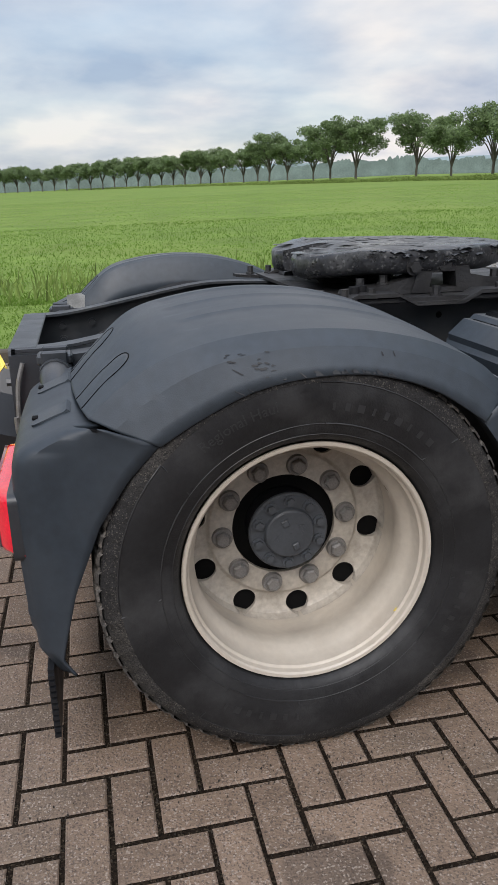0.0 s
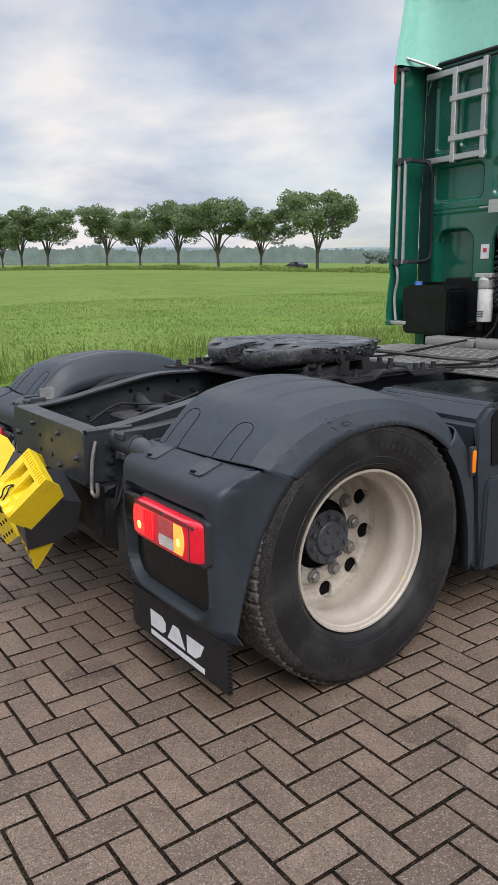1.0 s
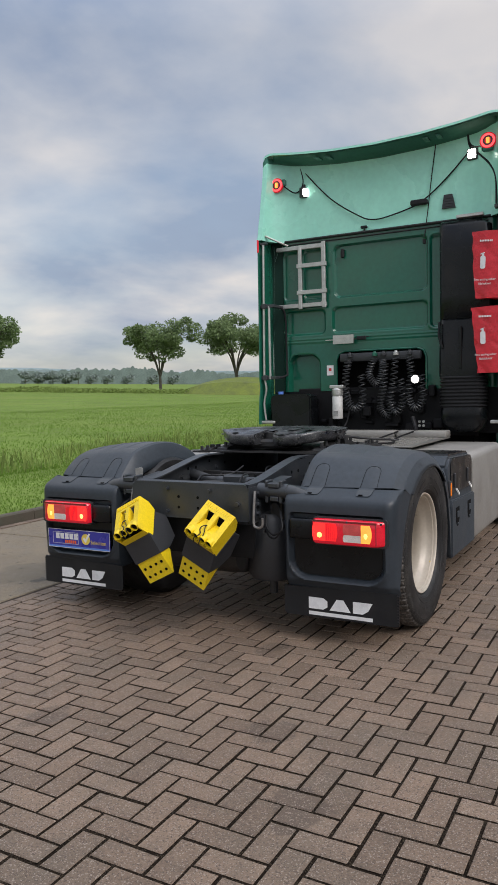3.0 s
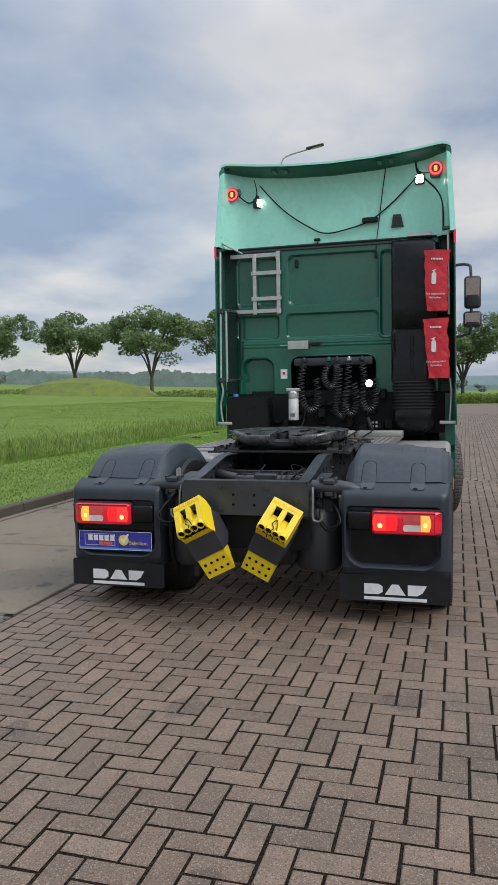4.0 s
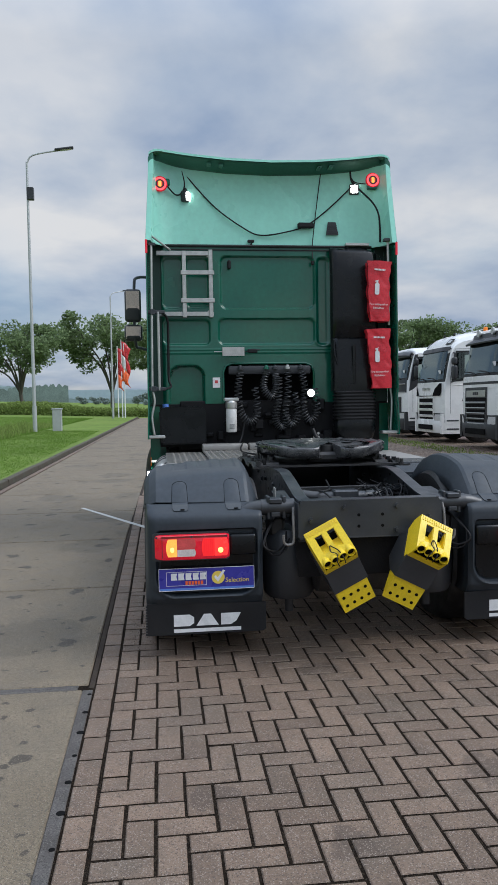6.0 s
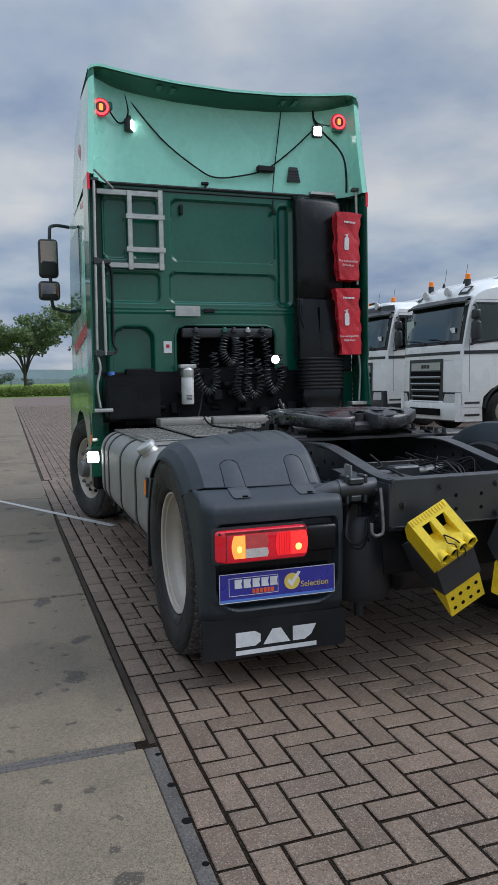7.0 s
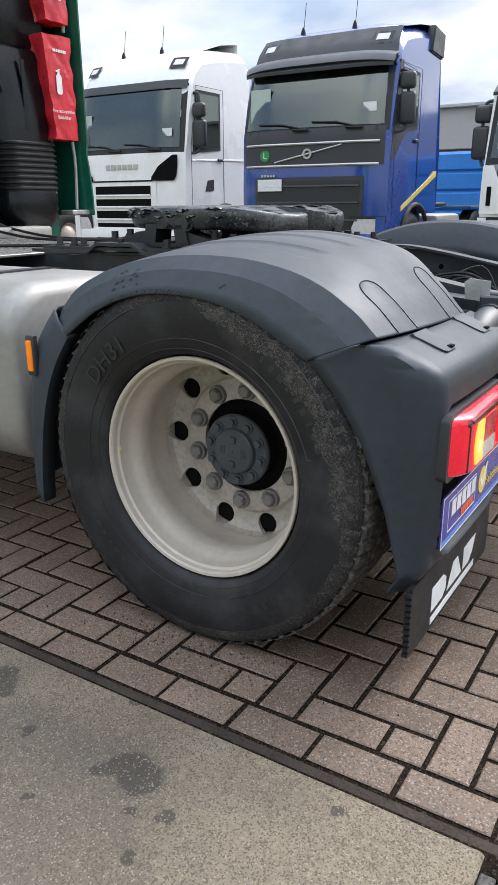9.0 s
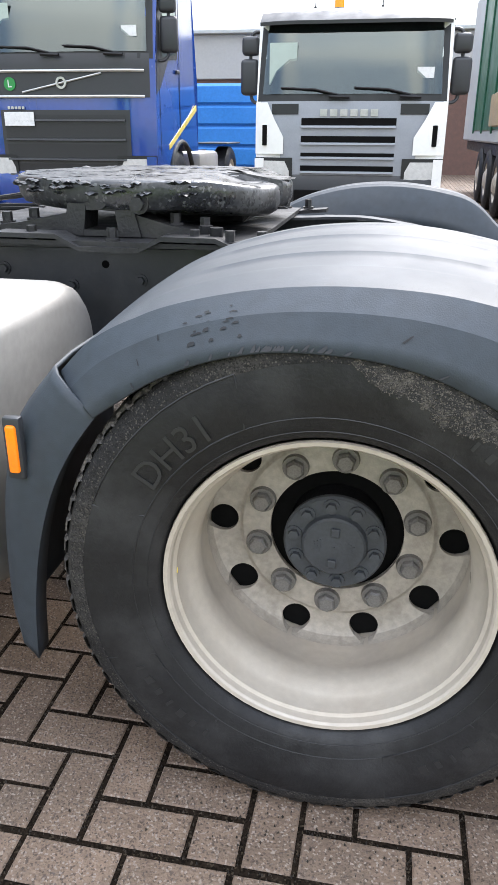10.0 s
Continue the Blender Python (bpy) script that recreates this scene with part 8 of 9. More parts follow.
    if style == "s":
        drape("sun_visor", -W + 0.04, W - 0.04, wst - 0.02, wst + 0.11, 0.05, M_DARKP, cabp, "dark sun visor", nz=2)
        drape("hood_line", -0.66, 0.66, wsb - 0.54, wsb - 0.515, 0.02, M_DARK, cabp, nz=1)
    if upper:
        drape("upper_panel", -W + 0.05, W - 0.05, wst + 0.10, roof - 0.125, 0.008, upper, cabp, "dark panel above the screen", slant=0.05)
    # hood, grille and trims
    hz = {"v": (1.66, 2.17)}.get(style, (wsb - 0.44, wsb - 0.09))
    gp = drape("hood_panel", -W + 0.06, W - 0.06, hz[0], hz[1], 0.008, grille if style in ("v", "p") else paint, cabp, "panel below the windscreen")
    slots = {"p": [(1.37, 0.10), (1.17, 0.09), (0.99, 0.06), (0.83, 0.08), (0.67, 0.08)], "s": [(1.36, 0.15), (1.16, 0.13), (0.96, 0.14), (0.77, 0.11)],
             "v": [(1.42, 0.07), (1.25, 0.20), (1.0, 0.19), (0.78, 0.14), (0.67, 0.06)], "a": [(1.37, 0.12), (1.21, 0.11), (1.06, 0.10), (0.91, 0.10), (0.77, 0.10)]}[style]
    gw = {"p": 0.58, "s": 0.62, "v": 0.84, "a": 0.66}[style]
    gm = {"v": 0.06, "a": 0.06, "p": 0.26}.get(style, 0.12)
    ga = drape("grille", -gw - gm, gw + gm, 0.64, {"v": 1.51, "a": 1.72}.get(style, wsb - 0.44), 0.010, {"p": grille, "s": paint, "v": M_DARKP, "a": M_DARKP}[style], cabp, "front grille")
    for z, h in slots:
        f = 1.0 if style != "a" else 0.84 + 0.16 * (z - 0.77) / 0.60
        drape("grille_slot", -gw * f, gw * f, z - h / 2, z + h / 2, 0.0125, M_DARK if style != "v" else M_MESH, ga, nz=2)
        bm = B()
        rows = [[front(x, z + dz, o) for x in np.linspace(-gw * f, gw * f, 13)] for dz, o in ((-h / 2 - 0.014, 0.01), (-h / 2 - 0.01, 0.04), (-h / 2 + 0.012, 0.035), (-h / 2 + 0.016, 0.01))]
        loft(bm, rows, closed=False, cap=False)
        part("grille_bar", bm, {"a": M_STEEL, "s": paint, "p": grille, "v": M_DARKP}[style], ga, smooth=40)
    n = {"p": 6, "s": 6, "v": 5, "a": 3}[style]
    zb = {"p": wsb - 0.22, "s": wsb - 0.30, "v": 1.535, "a": 1.55}[style]
    if style == "a":
        drape("badge_plate", -0.62, 0.62, zb - 0.09, zb + 0.09, 0.02, M_STEEL, ga, nz=2)
    for k in range(n):  # maker's name as plain blocks
        bm = B()
        x0, sz = (0.66, 0.045) if style == "v" else (0.0, 0.11)
        box(bm, (0, 0, 0), (sz * 0.82, 0.012, sz * 0.75), 0.003, m=Matrix.Translation(front(x0 + (k - (n - 1) / 2) * sz * 1.12, zb, 0.02 if style != "a" else 0.024)))
        part("name_block", bm, M_STEEL if style != "a" else M_DARKP, ga)
    if style == "v":
        for z in (1.97, 1.67):
            bm = B()
            tube(bm, [front(x, z, 0.02) for x in np.linspace(-W + 0.12, W - 0.12, 13)], 0.018, 6)
            part("bright_trim", bm, M_STEEL, gp, "bright trim bar")
        bm = B()
        tube(bm, [front(0.55, 1.72, 0.02), front(-0.55, 1.94, 0.02)], 0.012, 6)
        part("diagonal_bar", bm, M_STEEL, gp)
        bm = B()
        c = front(0, 1.83, 0)
        lathe(bm, [(0.045, 0.012), (0.072, 0.012), (0.072, 0.035), (0.045, 0.035)], 24, "y", c)
        part("round_emblem", bm, M_STEEL, gp, "round bright emblem")
        bm = B()
        c = front(0.72, 1.82, 0)
        cyl(bm, c + Vector((0, 0.008, 0)), c + Vector((0, 0.022, 0)), 0.08, n=28)
        part("green_badge", bm, M_BADGE, gp, "round green badge with a white letter")
        words("lettering", "L", 0.13, Matrix.Translation(c + Vector((0, 0.024, 0))) @ Matrix(((-1, 0, 0, 0), (0, 0, 1, 0), (0, 1, 0, 0), (0, 0, 0, 1))), M_WHITE_MARK, gp)
        bm = B()
        box(bm, (0, 0, 0), (0.42, 0.01, 0.17), 0.004, m=Matrix.Translation(front(0.62, 1.40, 0.035)))
        part("blank_plate", bm, M_WHITE_MARK, ga, "blank white plate")
    if style == "a":
        drape("dark_band", -W + 0.05, W - 0.05, 1.80, 1.87, 0.0125, M_DARKP, gp, nz=2)
    # bumper with lamps
    bm = B()
    rows = []
    for z, o in ((0.30, -0.10), (0.33, 0.0), (0.5, 0.04), (0.70, 0.04), (0.76, 0.01), (0.76, -0.1)):
        rows.append([front(x, max(z, 0.63), o) + Vector((0, 0, z - max(z, 0.63))) for x in np.linspace(-W, W, 17)])
    loft(bm, rows, closed=False, cap=False)
    bu = part("bumper", bm, M_DARKP if style in ("p", "m") else low, t, smooth=40)
    bm = B()
    box(bm, (0, 0.035, 0.5), (1.3, 0.02, 0.16), 0.01)
    part("bumper_slot", bm, M_DARK, bu)
    for s in (-1, 1):
        bm = B()
        rows = [[front(s * x, z, 0.03) for x in np.linspace(W - 0.46 + (0.06 if z > 0.85 else 0), W - 0.03, 6)] for z in (0.70, 0.80, 0.92)]
        loft(bm, rows, closed=False, cap=False)
        hl = part("headlamp", bm, M_HEAD, bu, "clear headlamp", 50)
        bm = B()
        rows = [[front(s * x, z, 0.026) for x in np.linspace(W - 0.50, W - 0.0, 6)] for z in (0.66, 0.80, 0.96)]
        loft(bm, rows, closed=False, cap=False)
        part("lamp_surround", bm, M_SEAL, hl, smooth=50)
        bm = B()
        box(bm, (0, 0, 0), (0.06, 0.02, 0.10), 0.004, m=Matrix.Translation(front(s * (W - 0.07), 0.80, 0.035)))
        part("indicator", bm, M_AMBER, hl)
        if style == "s":  # black swept vents beside the hood
            bm = B()
            rows = [[front(s * x, z, 0.03) for x in xs] for z, xs in ((wsb - 0.53, (0.64, 0.80, W - 0.16)), (wsb - 0.46, (0.66, 0.85, W - 0.12)), (wsb - 0.30, (0.80, 0.95, W - 0.10)), (wsb - 0.13, (W - 0.18, W - 0.14, W - 0.10)))]
            loft(bm, rows, closed=False, cap=False)
            part("swept_vent", bm, M_DARK, cabp, smooth=50)
        if style == "p":  # white corner shell with a slot
            bm = B()
            rows = [[front(s * x, z, 0.03) for x in xs] for z, xs in ((1.0, (0.80, 0.95, W)), (1.2, (0.80, 0.95, W)), (1.40, (0.92, 1.0, W)), (1.60, (1.02, 1.08, W)))]
            loft(bm, rows, closed=False, cap=False)
            cd = part("corner_shell", bm, paint, cabp, smooth=50)
            bm = B()
            box(bm, (0, 0, 0), (0.06, 0.02, 0.24), 0.006, m=Matrix.Translation(front(s * (W - 0.13), 1.22, 0.032)))
            part("dark_slot", bm, M_DARK, cd)
            bm = B()
            rows = [[front(s * x, z, 0.016) for x in (0.62, 0.80, W - 0.22)] for z in (1.46, 1.58)]
            loft(bm, rows, closed=False, cap=False)
            part("dark_vent", bm, M_SEAL, cabp, smooth=50)
        # door, window, seams, handle
        X = s * (W + 0.003)
        zt = wst - 0.03
        bm = B()
        prism(bm, [(-0.38, wsb - 0.10), (-1.20, wsb - 0.02), (-1.20, zt), (-0.52, zt)], s * (W - 0.03), s * (W + 0.006), "yz")
        part("window_surround", bm, M_SEAL, cabp, smooth=30)
        bm = B()
        prism(bm, [(-0.45, wsb - 0.05), (-1.15, wsb + 0.03), (-1.15, zt - 0.05), (-0.56, zt - 0.05)], s * (W - 0.03), s * (W + 0.010), "yz")
        part("door_window", bm, M_GLASS, cabp, smooth=30)
        bm = B()
        for p0, p1 in (((-0.34, 0.95), (-0.34, wsb)), ((-1.30, 1.05), (-1.30, wst + 0.03)), ((-0.34, wsb), (-0.50, wst + 0.03)), ((-0.50, wst + 0.03), (-1.30, wst + 0.03))):
            tube(bm, [(X - s * 0.002, *p0), (X - s * 0.002, *p1)], 0.0045, 5)
        part("door_seam", bm, M_SEAL, cabp)
        bm = B()
        box(bm, (s * (W + 0.012), -1.18, wsb - 0.18), (0.03, 0.15, 0.05), 0.01)
        part("door_handle", bm, M_DARKP, cabp)
        if s in mirrors:
            bm = B()
            tube(bm, smooth_path([(s * (W - 0.04), -0.46, wst - 0.10), (s * (W + 0.06), -0.44, wst - 0.09), (s * (W + 0.12), -0.43, wst - 0.2), (s * (W + 0.12), -0.43, wsb + 0.05), (s * (W + 0.08), -0.40, wsb - 0.08), (s * (W - 0.02), -0.36, wsb - 0.10)], 4), 0.022, 8)
            mi = part("mirror", bm, M_DARKP, t, "black exterior mirrors")
            bm = B()
            box(bm, (s * (W + 0.13), -0.42, wsb + 0.20), (0.23, 0.14, 0.42), 0.05, 3)
            part("mirror_housing", bm, M_DARKP, mi)
            bm = B()
            box(bm, (s * (W + 0.12), -0.42, wsb + 0.555), (0.22, 0.14, 0.22), 0.05, 3)
            part("mirror_housing", bm, M_DARKP, mi)
        if roof > wst + 0.4:
            bm = B()
            z0 = roof - 0.28
            rows = [[front(s * x, min(z, roof - 0.125), 0.012) for x in (W - 0.39, W - 0.30, W - 0.22)] for z in (z0 - 0.035, z0 + 0.0, z0 + 0.055)]
            loft(bm, rows, closed=False, cap=False)
            rl = part("roof_lamp", bm, M_HEAD, cabp, smooth=50)
            bm = B()
            rows = [[front(s * x, min(z, roof - 0.122), 0.009) for x in (W - 0.45, W - 0.30, W - 0.17)] for z in (z0 - 0.09, z0 + 0.0, z0 + 0.09)]
            loft(bm, rows, closed=False, cap=False)
            part("lamp_surround", bm, M_SEAL, rl, smooth=50)
        bm = B()  # dark ring round the wheel opening
        arc = [(-1.35 + 0.62 * math.cos(q), 0.5 + 0.62 * math.sin(q)) for q in np.linspace(0.15, math.pi - 0.15, 15)]
        tube(bm, [(s * (W - 0.005), y, z) for y, z in arc], 0.035, 8)
        part("wheel_arch", bm, M_SEAL, cabp, "black wheel arch edge")
        if style == "s":
            bm = B()
            prism(bm, [(-0.72, 1.34), (-0.98, 1.36), (-0.98, 1.54), (-0.80, 1.52)], s * (W - 0.01), s * (W + 0.006), "yz")
            part("side_vent", bm, M_SEAL, cabp, smooth=0)
            bm = B()
            tube(bm, [(s * (W - 0.001), -0.36, 1.83), (s * (W - 0.001), -2.2, 1.90)], 0.010, 6)
            part("swage_line", bm, paint, cabp)
        if style == "v":  # charcoal wrap on the pillar and below the door window
            bm = B()
            prism(bm, [(-0.20, 1.70), (-0.26, wsb), (-0.42, wst + 0.05), (-0.54, wst + 0.05), (-0.40, wsb), (-0.78, wsb - 0.06), (-0.62, wsb - 0.20), (-0.36, wsb - 0.42)], s * (W - 0.02), s * (W + 0.004), "yz")
            part("pillar_trim", bm, M_DARKP, cabp, smooth=0)
            bm = B()
            prism(bm, [(-1.75, roof - 0.30), (-2.32, roof - 0.34), (-2.34, roof + 0.02), (-1.86, roof + 0.08)], s * (W - 0.16), s * (W - 0.03), "yz")
            bmesh.ops.bevel(bm, geom=list(bm.edges), offset=0.02, segments=2, affect="EDGES")
            part("side_deflector", bm, M_DARKP, cabp, "dark side air deflector", 40)
        bg_wheel(t, s * (W - 0.04), -1.35, s)
        bg_wheel(t, s * (W - 0.04), -5.0, s)
        bm = B()
        box(bm, (s * (W - 0.33), -3.2, 0.65), (0.6, 1.3, 0.6), 0.08, 2)
        part("tank", bm, M_ALU, t)
        bm = B()
        box(bm, (s * (W - 0.3), -5.0, 1.06), (0.6, 1.25, 0.03), 0.01)
        part("rear_guard", bm, M_PLASTIC, t)
        if style == "v":
            bm = B()
            prism(bm, [(-0.7, 1.02), (-2.2, 1.55), (-2.2, 1.63), (-0.7, 1.09)], s * (W - 0.01), s * (W + 0.006), "yz")
            part("yellow_stripe", bm, M_GOLD, cabp)
        if style == "a":
            bm = B()
            prism(bm, [(-0.2, 1.80), (-2.2, 1.84), (-2.2, 1.92), (-0.2, 1.88)], s * (W - 0.01), s * (W + 0.006), "yz")
            part("side_band", bm, M_DARKP, cabp)
        bm = B()
        prism(bm, [(-0.70, 0.30), (-0.66, 0.95), (-0.05, 0.95), (-0.05, 0.30)], s * (W - 0.12), s * (W - 0.005), "yz")
        part("entry_step", bm, low, t, smooth=30)
        for z in (0.45, 0.72):
            bm = B()
            box(bm, (s * (W - 0.0), -0.42, z), (0.02, 0.4, 0.05), 0.01)
            part("step_tread", bm, M_DARKP, t)
    bm = B()
    for x in (-0.4, 0.4):
        box(bm, (x, -3.4, 0.8), (0.08, 5.0, 0.25), 0.01)
    box(bm, (0, -4.8, 1.1), (0.9, 0.9, 0.08), 0.02)
    box(bm, (0, -1.5, 0.75), (2.0, 1.4, 0.5), 0.05)
    part("frame", bm, M_IRON, t)
    if style in ("s", "a") and roof > 3.1:
        bm = B()
        loft(bm, [[(x, y, z) for x in np.linspace(-W + 0.30, W - 0.30, 7)] for y, z in ((-1.2, roof), (-1.7, roof + 0.15), (-2.2, roof + 0.24), (-2.25, roof + 0.22), (-2.22, roof))], closed=False, cap=False)
        part("roof_deflector", bm, paint, cabp, smooth=50)
    if style == "v":
        bm = B()
        loft(bm, [[(x, y, z - 0.10 * (abs(x) / W) ** 3) for x in np.linspace(-W + 0.14, W - 0.14, 9)] for y, z in ((-0.95, roof - 0.01), (-1.5, roof + 0.10), (-2.2, roof + 0.19), (-2.28, roof + 0.17), (-2.26, roof))], closed=False, cap=False)
        part("roof_deflector", bm, paint, cabp, smooth=50)
    by, bz = (-0.62, roof - 0.05) if style == "a" else (-0.9, roof)
    for x in ((-0.75, 0.75) if beacons == 2 else (0.25,) if beacons else ()):
        bm = B()
        lathe(bm, [(0, -0.1), (0.07, -0.1), (0.07, 0.04), (0, 0.04)], 16, "z", (x, by, bz), loop=False)
        o = part("beacon_base", bm, M_DARKP, cabp)
        bm = B()
        lathe(bm, [(0, 0.04), (0.062, 0.04), (0.058, 0.15), (0.03, 0.17), (0, 0.17)], 16, "z", (x, by, bz), loop=False)
        part("beacon", bm, M_AMBER, o, "orange beacon")
    if style == "a" and beacons:
        for x in (-0.45, 0.45):
            bm = B()
            lathe(bm, [(0, 0.0), (0.10, 0.0), (0.105, -0.03), (0.07, -0.10), (0, -0.12)], 20, "y", (x, -0.26, wst + 0.27), loop=False)
            o = part("round_lamp", bm, M_HEAD, cabp, "round roof lamp")
    for x in (0.55, -0.3):
        bm = B()
        tube(bm, [(x, -0.85, roof - 0.08), (x, -0.93, roof + 0.40)], 0.005, 5)
        lathe(bm, [(0, -0.04), (0.045, -0.04), (0.03, 0.03), (0.012, 0.075), (0, 0.08)], 12, "z", (x, -0.85, roof - 0.02), loop=False)
        part("antenna", bm, M_CABLE, cabp)
    return t


M_BROW = mat("charcoal_visor_plastic", (0.085, 0.088, 0.095), 0.4, var=0.1)
M_INTERIOR = mat("dim_cab_interior", (0.040, 0.047, 0.047), 0.8, var=0.4, scale=2.5)
M_PALE = mat("pale_curtain", (0.40, 0.48, 0.44), 0.8, var=0.1)
M_MESH = mat("black_mesh", (0.02, 0.021, 0.023), 0.5, var=0.5, scale=60)
M_BADGE = mat("green_badge_paint", (0.02, 0.25, 0.06), 0.4)
ROW = -7.6
parked_truck("parked_truck", (0.60, ROW, 0), M_WPAINT, "white low-roof tractor truck with grey slatted grille, parked", roof=2.68, style="p", grille=M_GREYP, width=2.36, beacons=1)
parked_truck("parked_truck", (4.31, ROW, 0), M_BPAINT, "dark blue high-roof tractor truck with charcoal front, parked", roof=3.62, style="v", grille=M_DARKP, width=2.42, upper=M_DARKP, mirrors=(-1,))
parked_truck("parked_truck", (7.88, ROW, 0), M_WPAINT, "white tractor truck with black slatted grille, parked", roof=3.62, style="s", grille=M_WPAINT, mirrors=(-1,))
parked_truck("parked_truck", (11.75, ROW, 0), M_WPAINT, "white tractor truck with chrome grille and two orange beacons", roof=3.52, style="a", grille=M_DARKP, beacons=2)
man = parked_truck("parked_truck", (15.1, ROW, 0), M_WPAINT, "white tractor truck with a black lower front and orange beacons", roof=3.35, style="a", grille=M_DARKP, beacons=2, low=M_DARKP, upper=M_DARKP)
M_RPAINT = mat("red_truck_paint", (0.42, 0.03, 0.025), 0.3, var=0.06, coat=0.5)
M_LBPAINT = mat("light_blue_truck_paint", (0.05, 0.25, 0.62), 0.25, var=0.06, coat=0.5)
M_KPAINT = mat("black_truck_paint", (0.02, 0.022, 0.026), 0.2, var=0.1, coat=0.6)
parked_truck("parked_truck", (19.0, ROW, 0), M_WPAINT, "white tractor truck with black slatted grille in the long row", roof=3.5, style="s", grille=M_WPAINT)
far_a = parked_truck("parked_truck", (22.5, ROW, 0), M_WPAINT, "white tractor truck with a charcoal front in the long row", roof=3.3, style="v", grille=M_DARKP, low=M_DARKP)
far_b = parked_truck("parked_truck", (26.0, ROW, 0), M_LBPAINT, "light blue low-roof truck in the long row", roof=2.75, style="p", grille=M_LBPAINT, low=M_LBPAINT)
far_c = parked_truck("parked_truck", (29.5, ROW, 0), M_WPAINT, "white high-roof tractor truck in the long row", roof=3.55, style="a", grille=M_DARKP)
far_d = parked_truck("parked_truck", (33.0, ROW, 0), M_KPAINT, "black tractor truck in the long row", roof=3.5, style="s", grille=M_DARKP)
copy_thing(far_c, pose(36.5, ROW, 0))
far_e = parked_truck("parked_truck", (74.5, ROW - 0.2, 0), M_RPAINT, "red tractor truck in the long row", roof=3.4, style="v", grille=M_DARKP)
rr = random.Random(21)
for k in range(13):
    if k == 10:
        continue
    src = (far_a, far_c, man, far_d, far_c, far_a, far_c, far_d, far_e, far_a)[k % 10]
    copy_thing(src, pose(40.0 + 3.45 * k, ROW + rr.uniform(-0.25, 0.25) - 0.02 * k, 0))

# trailer at the row's other end: white-green curtain side, timber rack, wheels
tr = thing("trailer", "white and green curtain-side trailer with double wheels", "trailer", at=(-2.75, ROW - 5.5, 0))
bm = B()
box(bm, (0, 0, 2.55), (2.5, 9.0, 2.9), 0.03)
part("box_body", bm, M_SHEDW, tr)
bm = B()
box(bm, (1.26, 1.2, 2.6), (0.02, 6.0, 2.6), 0.01)
part("green_curtain", bm, M_TARP, tr, "green tarpaulin curtain")
for y in (-1.5, 0.2, 1.9, 3.6):
    bm = B()
    box(bm, (1.285, y, 2.6), (0.03, 0.05, 2.7), 0.006)
    part("curtain_post", bm, M_TARP, tr)
bm = B()
box(bm, (1.1, 2.5, 1.6), (0.4, 2.0, 0.5), 0.02)
part("timber_load", bm, M_WOOD, tr, "stack of timber")
bm = B()
box(bm, (0, 0, 1.0), (2.3, 8.8, 0.2), 0.02)
part("chassis", bm, M_IRON, tr)
for y in (-0.5, 1.0, 2.5):
    bg_wheel(tr, 1.2, y, 1)
    bg_wheel(tr, -1.2, y, -1)

# shed and containers behind the row
shed = thing("shed", "long industrial shed with pale cladding over dark brick", "building", at=(6, -30, 0))
bm = B()
box(bm, (0, 0, 3.5), (46, 12, 1.3), 0.02)
part("cladding", bm, M_SHEDW, shed, "pale metal cladding")
bm = B()
box(bm, (0, 0, 1.4), (45.8, 11.8, 2.9), 0.0)
part("brick_plinth", bm, M_SHEDB, shed, "dark brick plinth")
bm = B()
box(bm, (0, 0, 4.21), (46.4, 12.4, 0.12), 0.02)
part("roof_edge", bm, M_POST, shed)
cont = thing("container", "bright blue open-top container", "container", at=(4.2, -15.5, 0))
bm = B()
box(bm, (0, 0, 1.17), (6.4, 2.4, 2.04), 0.03)
part("container_body", bm, M_CONTB, cont)
for k in range(5):
    bm = B()
    box(bm, (0, 1.22, 0.36 + k * 0.405), (6.3, 0.07, 0.36), 0.03)
    part("container_board", bm, M_CONTB, cont)
bm = B()
box(bm, (-1.6, 1.30, 1.2), (0.22, 0.06, 2.3), 0.01)
part("timber_post", bm, M_WOOD, cont)
bm = B()
box(bm, (0, 0, 0.12), (6.2, 2.2, 0.22), 0.0)
part("skid", bm, M_IRON, cont)

# ------------------------------------------------------------------ trees along the far road
def leaf_cloud(n, clumps, size, seed):
    """Many small leaf quads in clumps, one mesh."""
    r = np.random.default_rng(seed)
    idx = r.integers(0, len(clumps), n)
    c = np.array([q[:3] for q in clumps])[idx]
    rad = np.array([q[3] for q in clumps])[idx]
    d = r.normal(size=(n, 3))
    d /= np.linalg.norm(d, axis=1)[:, None]
    rr_ = rad * r.uniform(0.25, 1.0, n) ** 0.5
    p = c + d * rr_[:, None] * np.array([1, 1, 0.72])
    a = r.normal(size=(n, 3))
    a /= np.linalg.norm(a, axis=1)[:, None]
    b = np.cross(a, r.normal(size=(n, 3)))
    b /= np.linalg.norm(b, axis=1)[:, None]
    s = size * r.uniform(0.55, 1.35, n)[:, None]
    v = np.stack([p - a * s, p - b * s * 0.55, p + a * s, p + b * s * 0.55], 1).reshape(-1, 3)
    f = (np.arange(n)[:, None] * 4 + np.arange(4)).tolist()
    me = bpy.data.meshes.new("crown")
    me.from_pydata(v.tolist(), [], f)
    me.materials.append(M_LEAF)
    return me


